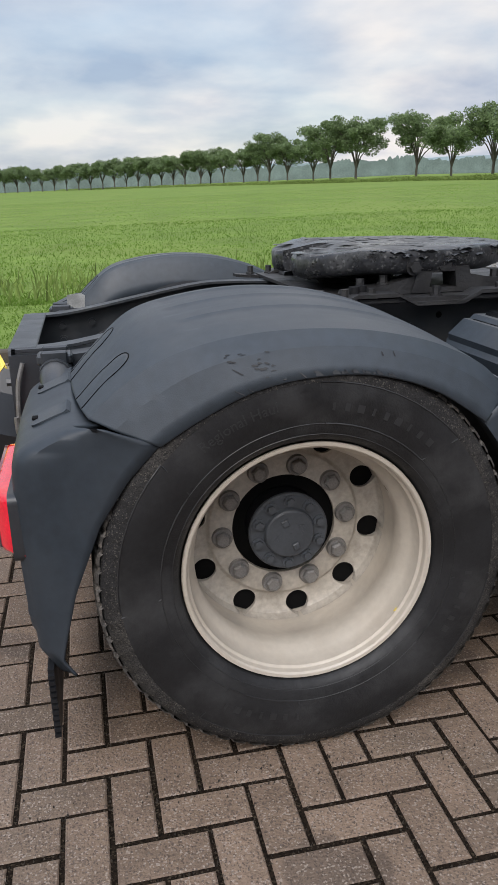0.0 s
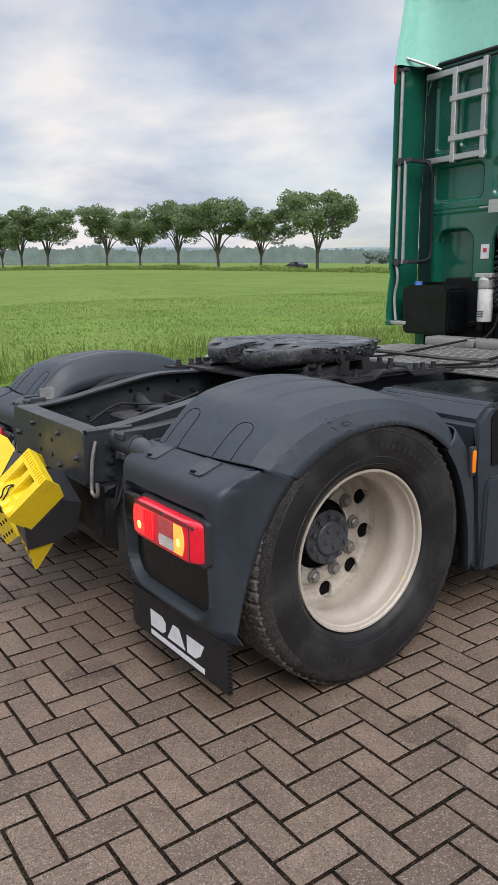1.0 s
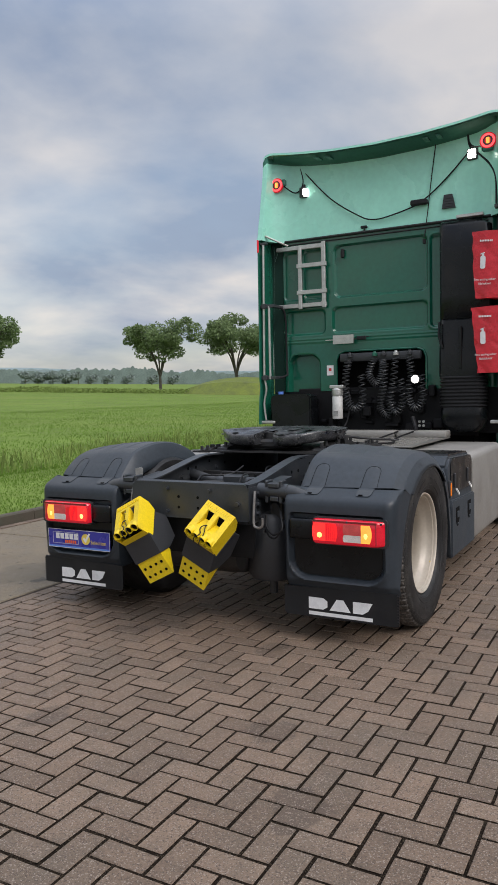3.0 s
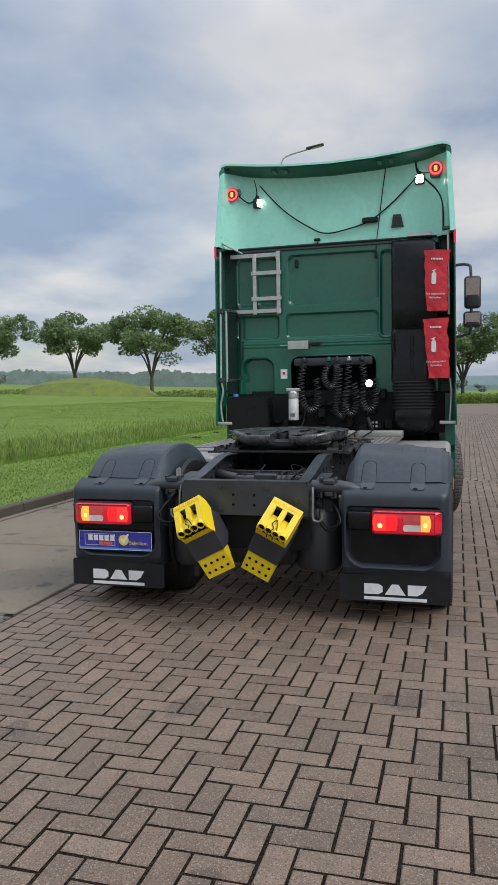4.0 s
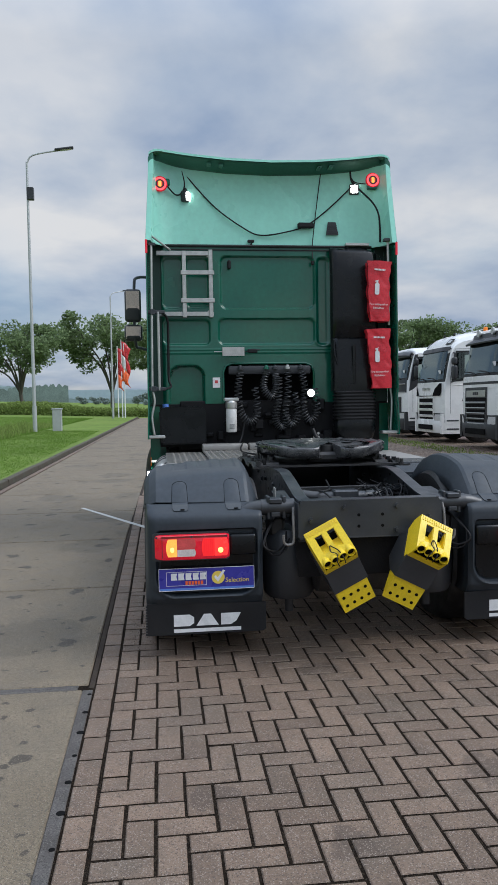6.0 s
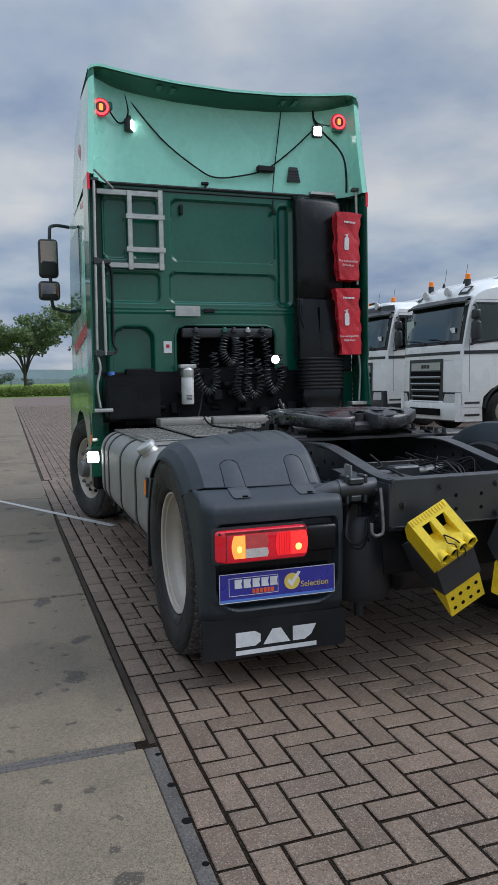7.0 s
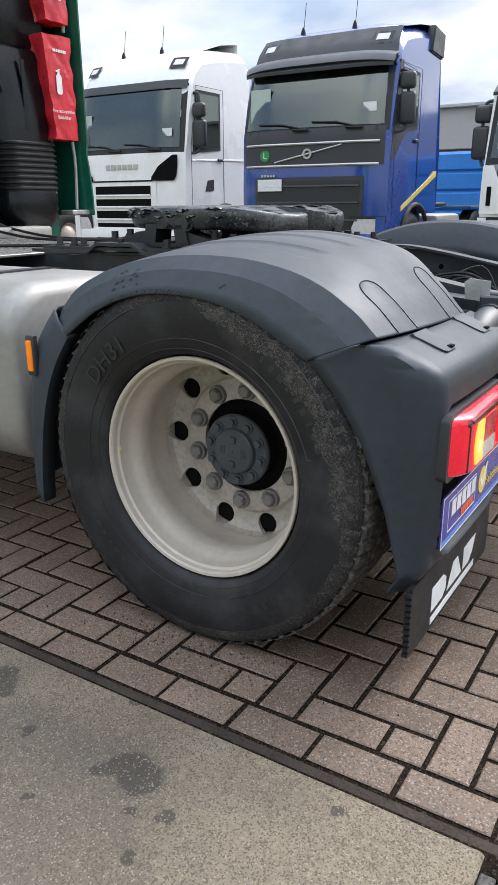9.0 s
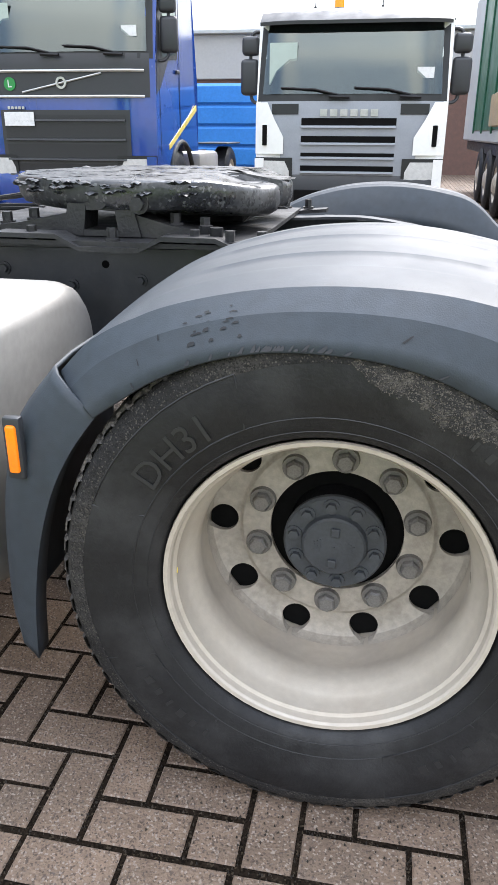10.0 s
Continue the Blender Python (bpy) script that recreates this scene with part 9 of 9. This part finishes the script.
def tree(seed, h=12.0):
    r = random.Random(seed)
    t = thing("tree", "broad-crowned roadside tree in full leaf with a bare forked trunk", "tree", "roadside trees")
    bm = B()
    fork = h * r.uniform(0.19, 0.26)
    tube(bm, smooth_path([(0, 0, -0.2), (r.uniform(-0.1, 0.1), 0, fork * 0.5), (r.uniform(-0.15, 0.15), r.uniform(-0.1, 0.1), fork)], 3), [0.31, 0.27, 0.25, 0.24, 0.23, 0.22, 0.20], 8)
    clumps = []
    nl = r.randint(9, 11)
    for k in range(nl):
        a = 2 * math.pi * k / nl + r.uniform(-0.3, 0.3)
        spread = h * r.uniform(0.14, 0.42)
        top = h * r.uniform(0.70, 0.92) - 0.22 * spread
        p = [(0, 0, fork * r.uniform(0.8, 0.98)), (spread * 0.27 * math.cos(a), spread * 0.27 * math.sin(a), fork + (top - fork) * 0.42), (spread * 0.75 * math.cos(a), spread * 0.75 * math.sin(a), fork + (top - fork) * 0.78), (spread * math.cos(a), spread * math.sin(a), top)]
        pts = smooth_path(p, 3)
        tube(bm, pts, [0.115 * (1 - 0.8 * i / (len(pts) - 1)) + 0.018 for i in range(len(pts))], 6)
        clumps.append((*p[3], h * r.uniform(0.10, 0.148)))
        for q in range(4):
            b = a + r.uniform(-1.0, 1.0)
            d = h * r.uniform(0.08, 0.18)
            base = Vector(pts[-2 - q % 3 * 2])
            tip = base + Vector((math.cos(b) * d, math.sin(b) * d, r.uniform(-0.02, 0.09) * h))
            tube(bm, [base, (base + tip) / 2 + Vector((0, 0, 0.2)), tip], [0.06, 0.045, 0.02], 5)
            clumps.append((*tip, h * r.uniform(0.068, 0.125)))
    for k in range(9):
        a, d = r.uniform(0, 6.28), h * r.uniform(0.0, 0.30)
        clumps.append((d * math.cos(a), d * math.sin(a), h * r.uniform(0.66, 0.92), h * r.uniform(0.08, 0.13)))
    part("trunk", bm, M_BARK, t, "bare forked trunk and limbs", 60)
    o = new("crown", leaf_cloud(11500, clumps, 0.215, seed))
    o.parent = t
    return t


kinds = [tree(s, 13.4) for s in (3, 7, 13, 29, 41)]
TREE_LINE = [(104, -48), (106, -36), (108, -24), (110, -13), (110, -2), (104, 8), (94, 19), (103, 32), (89, 39), (104, 59), (99, 71), (88, 102), (82, 111), (77, 118), (73, 126), (76, 148), (76, 165),
             (61, 164), (57, 170), (74, 238), (64, 233), (60, 240), (65, 278), (61, 284), (55, 292), (53, 310), (48, 304)]
TREE_LINE += [(D * math.cos(radians(b)), D * math.sin(radians(b))) for b, D in zip(np.arange(82.2, 96, 0.85), np.linspace(315, 470, 17))]
rt = random.Random(77)
for i, (x, y) in enumerate(TREE_LINE):
    k = kinds[i % 5]
    s = rt.uniform(0.90, 1.10)
    m = pose(x, y, float(land(x, y)) - 0.1, 0, 0, rt.uniform(0, 360))
    if i < 5:
        k.matrix_basis = m
        k.scale = (s * 1.14, s * 1.14, s * rt.uniform(0.95, 1.05))
    else:
        o = copy_thing(k, m)
        o.scale = (s * 1.14, s * 1.14, s * rt.uniform(0.95, 1.05))

# strip of crops and weeds before the trees, mound, far woods and hills
def strip_plants(name, pts, n, h, size, label, seed, depth=3.0):
    r = np.random.default_rng(seed)
    pts = np.array(pts, float)
    seg = r.integers(0, len(pts) - 1, n)
    u = r.uniform(0, 1, n)[:, None]
    c = pts[seg] * (1 - u) + pts[seg + 1] * u
    p = np.zeros((n, 3))
    p[:, :2] = c + r.uniform(-depth, depth, (n, 2)) * 0.5
    hh = h * (0.75 + 0.35 * np.sin(p[:, 1] * 0.35) * np.sin(p[:, 0] * 0.23 + p[:, 1] * 0.11))
    p[:, 2] = r.uniform(0, 1, n) * hh + land(p[:, 0], p[:, 1])
    a = r.normal(size=(n, 3)) * np.array([1, 1, 0.7])
    a /= np.linalg.norm(a, axis=1)[:, None]
    b = np.cross(a, r.normal(size=(n, 3)))
    b /= np.linalg.norm(b, axis=1)[:, None]
    s = size * r.uniform(0.5, 1.4, n)[:, None]
    v = np.stack([p - a * s, p - b * s * 0.4, p + a * s, p + b * s * 0.4], 1).reshape(-1, 3)
    me = bpy.data.meshes.new(name)
    me.from_pydata(v.tolist(), [], (np.arange(n)[:, None] * 4 + np.arange(4)).tolist())
    me.materials.append(M_WEED)
    return tagged(new(name, me), label, "hedge", kind="stuff")


strip_plants("roadside_weeds", [(96, -40), (93, 3), (84, 40), (76, 76), (66, 110), (58, 140), (50, 180), (42, 235), (30, 300), (16, 380), (-10, 500)], 44000, 0.85, 0.2, "rough weeds and crops along the far road", 9, 5)
strip_plants("end_hedge", [(69, -14), (69.5, -2), (69, 8), (71, 20)], 18000, 1.25, 0.14, "green maize hedge at the end of the road", 10, 2.5)


def ridge(name, x_c, y_c, dist, a0, a1, h, material, label, seed, step=0.5, rough=0.35, crown=0.3):
    """A far wood or hill as a thick band with an uneven top."""
    r = random.Random(seed)
    bm = B()
    rings = []
    n = int((a1 - a0) / step)
    tops = np.zeros(n + 1)
    grid = np.linspace(a0, a1, n + 1)
    a = a0
    while a < a1:  # rounded crowns side by side, tall and low by stretches
        w = r.uniform(0.5, 1.0) * crown
        lift = 0.5 + 0.3 * math.sin(a * 0.41 + seed) + 0.2 * math.sin(a * 1.3 + 2 * seed) + r.uniform(-rough, rough)
        tops = np.maximum(tops, lift * np.sqrt(np.clip(1 - ((grid - a) / w) ** 2, 0, 1)))
        a += w * r.uniform(0.5, 1.1)
    for k in range(n + 1):
        a, v = radians(grid[k]), float(tops[k])
        c, s = math.cos(a), math.sin(a)
        z = h * (0.6 + 0.4 * v) + float(land(x_c + dist * c, y_c + dist * s))
        rings.append([(x_c + dist * c, y_c + dist * s, -2), (x_c + dist * c, y_c + dist * s, z), (x_c + (dist + 40) * c, y_c + (dist + 40) * s, z), (x_c + (dist + 40) * c, y_c + (dist + 40) * s, -2)])
    loft(bm, rings)
    return tagged(part(name, bm, material, smooth=0), label, "distance", kind="stuff")


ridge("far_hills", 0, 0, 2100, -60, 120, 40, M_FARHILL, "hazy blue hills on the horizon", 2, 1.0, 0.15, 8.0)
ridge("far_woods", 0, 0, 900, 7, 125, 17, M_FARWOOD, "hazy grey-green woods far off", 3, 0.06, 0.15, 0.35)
# wood green with some distance haze mixed into the colour
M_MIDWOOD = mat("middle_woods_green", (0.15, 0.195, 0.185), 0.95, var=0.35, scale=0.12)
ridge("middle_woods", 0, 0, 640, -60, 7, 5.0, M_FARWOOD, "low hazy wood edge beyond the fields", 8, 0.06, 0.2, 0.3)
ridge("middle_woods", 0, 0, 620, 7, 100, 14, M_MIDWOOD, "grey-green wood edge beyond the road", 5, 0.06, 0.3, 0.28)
# leaf colour greyed and paled to carry the distance haze
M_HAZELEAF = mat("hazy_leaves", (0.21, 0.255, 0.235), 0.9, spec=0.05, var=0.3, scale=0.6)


def copse(seed, wide, high):
    """A few rounded far crowns that reach down to the ground."""
    r = random.Random(seed)
    t = thing("copse", "rounded group of hazy far trees beyond the fields", "tree", "far copses")
    clumps = []
    for k in range(max(1, round(wide / 5))):
        c, hh = (k + 0.5) * 5 - wide / 2 + r.uniform(-0.6, 0.6), high * r.uniform(0.8, 1.05)
        for q in range(7):
            clumps.append((r.uniform(-1.5, 1.5), c + r.uniform(-1.7, 1.7), hh * r.uniform(0.22, 0.72), hh * r.uniform(0.2, 0.32)))
    me = leaf_cloud(900 * max(1, round(wide / 5)), clumps, 0.42, seed)
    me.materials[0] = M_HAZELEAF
    o = new("crown", me)
    o.parent = t
    bm = B()
    for k in range(max(1, round(wide / 5))):
        cyl(bm, (0, (k + 0.5) * 5 - wide / 2, -0.5), (0, (k + 0.5) * 5 - wide / 2, high * 0.5), 0.25, 0.12, 7)
    split("trunk", bm, M_BARK, t)
    return t


COPSE_AT = [(2.0, 326, 0), (0.15, 326, 1), (6.1, 326, 2), (5.1, 340, 2), (4.4, 345, 2), (-1.9, 330, 2), (42.5, 475, 1), (40.8, 475, 0), (39.6, 470, 0), (38.1, 475, 0), (36.2, 480, 0), (34.6, 475, 0), (44.5, 480, 1)]
copses = [copse(91, 6, 6.6), copse(92, 14, 7.6), copse(93, 5, 4.6)]
for k, (b, D, q) in enumerate(COPSE_AT):
    x, y = D * math.cos(radians(b)), D * math.sin(radians(b))
    m, big = pose(x, y, float(land(x, y)) - (1.2 if D > 400 else 0.3), 0, 0, b), 1.55 if D > 400 else 1.0
    o = copses[q] if k < 3 else copy_thing(copses[q], m)
    o.matrix_basis = m
    o.scale = (big, big, big)
bm = B()  # overgrown mound
rings = []
for k in range(13):
    y = 35 + 20 * k / 12
    w = math.sin(math.pi * k / 12) ** 0.6
    g = float(land(82, y))
    rings.append([(82 - 6 * w, y, g - 0.2), (82 - 3.5 * w, y, g + 1.6 * w), (82, y, g + 2.3 * w), (82 + 3.5 * w, y, g + 1.6 * w), (82 + 6 * w, y, g - 0.2)])
loft(bm, rings, closed=False, cap=False)
tagged(part("mound", bm, mat("mound_weeds", (0.12, 0.15, 0.025), 0.9, var=0.4, scale=0.8, bump=1.0, bscale=3), smooth=0), "low overgrown mound in the meadow", "mound", kind="stuff")


# ------------------------------------------------------------------ street lamps, flags, cars
def street_lamp(x, y, h, turn, label="tall grey street lamp with a curved arm"):
    t = thing("street_lamp", label, "street lamp", "street lamps", (x, y, land(x, y)))
    bm = B()
    cyl(bm, (0, 0, -0.1), (0, 0, h), 0.085, 0.05, 12)
    cyl(bm, (0, 0, -0.1), (0, 0, 1.2), 0.10, n=12)
    part("pole", bm, M_POST, t)
    bm = B()
    a = radians(turn)
    tube(bm, smooth_path([(0, 0, h - 0.1), (0.25 * math.cos(a), 0.25 * math.sin(a), h + 0.3), (1.3 * math.cos(a), 1.3 * math.sin(a), h + 0.56)], 4), 0.04, 8)
    part("arm", bm, M_POST, t)
    bm = B()
    m = Matrix.Translation((1.64 * math.cos(a), 1.64 * math.sin(a), h + 0.66)) @ Matrix.Rotation(a, 4, "Z") @ Matrix.Rotation(radians(-10), 4, "Y")
    box(bm, (0, 0, 0), (0.85, 0.26, 0.10), 0.045, 3, m=m)
    part("lamp_head", bm, M_DARKP, t)
    bm = B()
    box(bm, (0.08, 0, -0.055), (0.5, 0.18, 0.02), 0.008, m=m)
    part("lamp_glass", bm, M_HEAD, t)
    return t
street_lamp(30.0, 6.85, 12.1, -85)
street_lamp(60.0, 5.2, 10.4, -60)
street_lamp(62.0, -11.5, 8.4, 60)
for k, dy in enumerate((0.0, 0.24, 0.60)):
    t = thing("flag_pole", "white flag pole with a limp hanging flag", "flag pole", "flag poles", (64.0, 4.35 + dy, 0))
    bm = B()
    top = (6.9, 7.2, 6.6)[k]
    cyl(bm, (0, 0, -0.1), (0, 0, top), 0.055, 0.035, 10)
    part("pole", bm, M_WHITE_MARK, t)
    bm = B()
    rings = []
    for i in range(13):
        z, w = top - 0.15 - 3.6 * i / 12, 0.62 - 0.30 * math.sin(i * 0.5) ** 2
        rings.append([(0.02, -0.04, z), (-0.05 + 0.05 * math.sin(i), -0.5 * w, z - 0.12), (0.06 * math.cos(i), -w + 0.05 * math.sin(i * 1.3), z - 0.42)])
    for name, ra, rb2, c in (("flag", 0, 5, M_STRIPE), ("flag_field", 4, 9, M_WHITE_MARK), ("flag_foot", 8, 13, M_ORANGE)):
        bm = B()
        loft(bm, rings[ra:rb2], closed=False, cap=False)
        f = part(name, bm, c if name != "flag_field" or k == 1 else M_STRIPE, t)
        f.modifiers.new("thickness", "SOLIDIFY").thickness = 0.01


def car(x, y, turn, paint, label):
    t = thing("car", label, "car", "cars on the far road", (x, y, land(x, y)))
    t.rotation_euler = (0, 0, radians(turn))
    bm = B()
    prof = [(-2.1, 0.35), (-2.15, 0.75), (-2.0, 0.95), (-1.3, 1.02), (-0.7, 1.42), (0.6, 1.45), (1.5, 1.0), (2.1, 0.9), (2.15, 0.35)]
    loft(bm, [[(px, yy * (0.8 if z > 1.1 else 1.0), z) for px, z in prof] for yy in (-0.85, 0.85)])
    part("body", bm, paint, t, smooth=30)
    bm = B()
    loft(bm, [[(px, yy, z) for px, z in [(-1.15, 1.05), (-0.66, 1.36), (0.56, 1.39), (1.3, 1.04)]] for yy in (-0.86, 0.86)])
    part("windows", bm, M_GLASS, t, smooth=0)
    for px in (-1.35, 1.35):
        for yy in (-0.82, 0.82):
            bm = B()
            cyl(bm, (px, yy - 0.1, 0.32), (px, yy + 0.1, 0.32), 0.32, n=18)
            part("wheel", bm, M_TYRE, t)


car(88.0, 108.0, 98, M_KPAINT, "dark car on the far road")

cb = thing("utility_cabinet", "grey-white utility cabinet beside the road", "cabinet", at=(31.5, 6.05, land(31.5, 6.05)))
bm = B()
box(bm, (0, 0, 0.5), (0.35, 0.42, 1.05), 0.02)
part("cabinet_body", bm, M_POST, cb)
bm = B()
box(bm, (0, 0, 1.05), (0.40, 0.48, 0.06), 0.01)
part("cabinet_lid", bm, M_POST, cb)
bm = B()
box(bm, (0.0, -0.12, 10.7), (0.25, 0.30, 0.55), 0.02)
part("post_box", bm, M_DARKP, bpy.data.objects["street_lamp"], "small box fixed to the post")

# molehills on the verge
for x, y, r in ((11.6, 5.35, 0.15), (12.1, 5.5, 0.10), (15.0, 6.0, 0.14), (17.5, 6.2, 0.11)):
    q = thing("molehill", "small brown heap of loose soil on the verge", "molehill", "molehills", (x, y, land(x, y)))
    bm = B()
    rm = random.Random(int(x * 10))
    for k in range(26):
        a, d = rm.uniform(0, 6.28), r * math.sqrt(rm.random())
        s = rm.uniform(0.012, 0.034)
        bmesh.ops.create_icosphere(bm, subdivisions=1, radius=s, matrix=Matrix.Translation((d * math.cos(a), d * math.sin(a), 0.028 * (1 - d / r) + 0.006)))
    part("soil", bm, M_SOIL, q, smooth=0)

# ------------------------------------------------------------------ brick pavers in herringbone bond
PX, PY, OX, OY = 0.1045, 0.1055, 0.019, 1.3045
GAP = 0.0118


def brick_mesh(name, lx, ly, worn=0.003):
    bm = B()
    hx, hy = lx / 2, ly / 2
    loft(bm, [[(-hx, -hy, -0.06), (hx, -hy, -0.06), (hx, hy, -0.06), (-hx, hy, -0.06)],
              [(-hx, -hy, -worn), (hx, -hy, -worn), (hx, hy, -worn), (-hx, hy, -worn)],
              [(-hx + worn, -hy + worn, 0), (hx - worn, -hy + worn, 0), (hx - worn, hy - worn, 0), (-hx + worn, hy - worn, 0)]])
    bmesh.ops.recalc_face_normals(bm, faces=bm.faces)
    me = bpy.data.meshes.new(name)
    bm.to_mesh(me)
    bm.free()
    me.materials.append(M_BRICK)
    me.materials.append(M_JOINT)
    for p in me.polygons:  # sand clings to the sides
        p.material_index = 1 if abs(p.normal.z) < 0.5 else 0
    return me


def layout(x0, x1, y0, y1):
    """Centres and turns of the herringbone's bricks inside a rectangle."""
    out = []
    for i in range(int((x0 - OX) / PX) - 2, int((x1 - OX) / PX) + 2):
        for j in range(int((y0 - OY) / PY) - 2, 1):
            k = (i - j) % 4
            x, y = OX + i * PX, OY + j * PY
            if k == 2:
                c = (x + PX, y + PY / 2, 0)
            elif k == 1 and j < 0:
                c = (x + PX / 2, y + PY, 1)
            elif k == 1:
                c = (x + PX / 2, y + PY / 2, 2)
            else:
                continue
            if x0 <= c[0] < x1 and y0 <= c[1] < y1:
                out.append(c)
    return out


NEAR = lambda x, y: (-1.9 < x < 0.9 and 0.72 < y < 1.5) or (-2.6 < x < 0.1 and -2.15 < y < -1.35)
meshes = [brick_mesh("brick", 2 * PX - GAP, PY - GAP), brick_mesh("brick", PX - GAP, 2 * PY - GAP), brick_mesh("brick", PX - GAP, PY - GAP)]
rb_ = random.Random(5)
near_n = 0
rest = []
cells = layout(-7.5, 7.0, -7.0, 1.42)
cells += [(-1.297 + 0.2045 * k + 0.10225, 1.4655, 3) for k in range(-30, 40)]
meshes.append(brick_mesh("brick", 0.2045 - GAP, 0.1 - GAP * 0.6))
for x, y, k in cells:
    tilt = (rb_.gauss(0, 0.006), rb_.gauss(0, 0.006), rb_.gauss(0, 0.006))
    loc = (x + rb_.gauss(0, 0.0008), y + rb_.gauss(0, 0.0008), -0.0012 - abs(rb_.gauss(0, 0.0011)))
    if NEAR(x, y) and near_n < 300:
        o = new("brick", meshes[k])
        o.parent, o.location, o.rotation_euler = pavement, loc, tilt
        near_n += 1
    else:
        rest.append((loc, tilt, k))
sizes = [(2 * PX - GAP, PY - GAP), (PX - GAP, 2 * PY - GAP), (PX - GAP, PY - GAP), (0.2045 - GAP, 0.1 - GAP * 0.6)]
vv, ff = [], []
for (x, y, z), (a, b, c), k in rest:
    hx, hy = sizes[k][0] / 2, sizes[k][1] / 2
    n0 = len(vv)
    for w, dz in ((0.0, -0.012), (0.0, -0.004), (0.004, 0.0)):
        for sx, sy in ((-1, -1), (1, -1), (1, 1), (-1, 1)):
            px, py = sx * (hx - w), sy * (hy - w)
            vv.append((x + px - c * py, y + py + c * px, z + dz + a * py - b * px))
    for r0 in (0, 4):
        for q in range(4):
            ff.append((n0 + r0 + q, n0 + r0 + (q + 1) % 4, n0 + r0 + 4 + (q + 1) % 4, n0 + r0 + 4 + q))
    ff.append((n0 + 8, n0 + 9, n0 + 10, n0 + 11))
me = bpy.data.meshes.new("paving_bricks")
me.from_pydata(vv, [], ff)
me.materials.append(M_BRICK_FAR)
me.materials.append(M_JOINT)
me.polygons.foreach_set("material_index", np.tile([1, 1, 1, 1, 0, 0, 0, 0, 0], len(rest)).tolist())
o = new("paving_bricks", me)
o.parent = pavement
tagged(o, "", kind="stuff")
# the farther yard: plain tops over the joint bed
vv, ff = [], []
far_cells = layout(-12, 40, -26, 1.42) + [(6.86 + 0.2045 * k, 1.4655, 3) for k in range(1, 162)] + [(-7.33 - 0.2045 * k, 1.4655, 3) for k in range(1, 24)]
for x, y, k in far_cells:
    if k < 3 and -7.5 <= x < 7.0 and -7.0 <= y:
        continue
    if y < -9 and x > 16:
        continue
    y += swing(x) if x > 7 else 0
    hx, hy = sizes[k][0] / 2, sizes[k][1] / 2
    n0 = len(vv)
    z = -0.002 - abs(rb_.gauss(0, 0.001))
    a, b = rb_.gauss(0, 0.006), rb_.gauss(0, 0.006)
    vv += [(x - hx, y - hy, z + a * -hy + b * hx), (x + hx, y - hy, z - a * hy - b * hx), (x + hx, y + hy, z + a * hy - b * hx), (x - hx, y + hy, z + a * hy + b * hx)]
    ff.append((n0, n0 + 1, n0 + 2, n0 + 3))
me = bpy.data.meshes.new("far_paving_bricks")
me.from_pydata(vv, [], ff)
me.materials.append(M_BRICK_FAR)
o = new("far_paving_bricks", me)
o.parent = pavement
tagged(o, "", kind="stuff")
bm = B()
sheet(bm, 40, ROAD_END, -60, SLAB_Y - 0.09, -0.004)
sheet(bm, -12, 40, -60, -26, -0.004)
sheet(bm, 16, 40, -26, -9, -0.004)
o = part("distant_paving", bm, mat("distant_paving_bricks", (0.155, 0.11, 0.092), 0.8, var=0.2, scale=2.0, bump=0.4, bscale=30), pavement, smooth=0)

# crumbs of soil and moss along the joints
rc = np.random.default_rng(21)
spots_ = []
for x, y, k in cells:
    if not (-4.5 < x < 2.2 and -3.2 < y < 1.5):
        continue
    hx, hy = (sizes[k][0] + GAP) / 2, (sizes[k][1] + GAP) / 2
    for q in range(16):
        e, f = rc.integers(0, 2), rc.uniform(-1, 1)
        o = rc.normal(0, 0.0048)
        spots_.append((x + f * hx, y + hy + o, 0) if e else (x + hx + o, y + f * hy, 0))
for cx, cy, sx, sy, n in ((0.02, 1.30, 0.22, 0.04, 160), (-0.1, -1.33, 0.3, 0.04, 120)):  # swept-up soil
    for q in range(n):
        spots_.append((rc.normal(cx, sx), rc.normal(cy, sy), 0.0065))
vv, ff = [], []
for x, y, z in spots_:
    r, n0 = rc.uniform(0.0012, 0.0036), len(vv)
    a = rc.uniform(0, 6.28)
    for q in range(3):
        vv.append((x + r * math.cos(a + q * 2.1), y + r * math.sin(a + q * 2.1), z - 0.0080))
    vv.append((x, y, z - 0.0050 + r * 1.2))
    ff += [(n0, n0 + 1, n0 + 3), (n0 + 1, n0 + 2, n0 + 3), (n0 + 2, n0, n0 + 3)]
me = bpy.data.meshes.new("joint_crumbs")
me.from_pydata(vv, [], ff)
me.materials.append(M_SOIL)
o = new("joint_crumbs", me)
o.parent = pavement
tagged(o, "", kind="stuff")
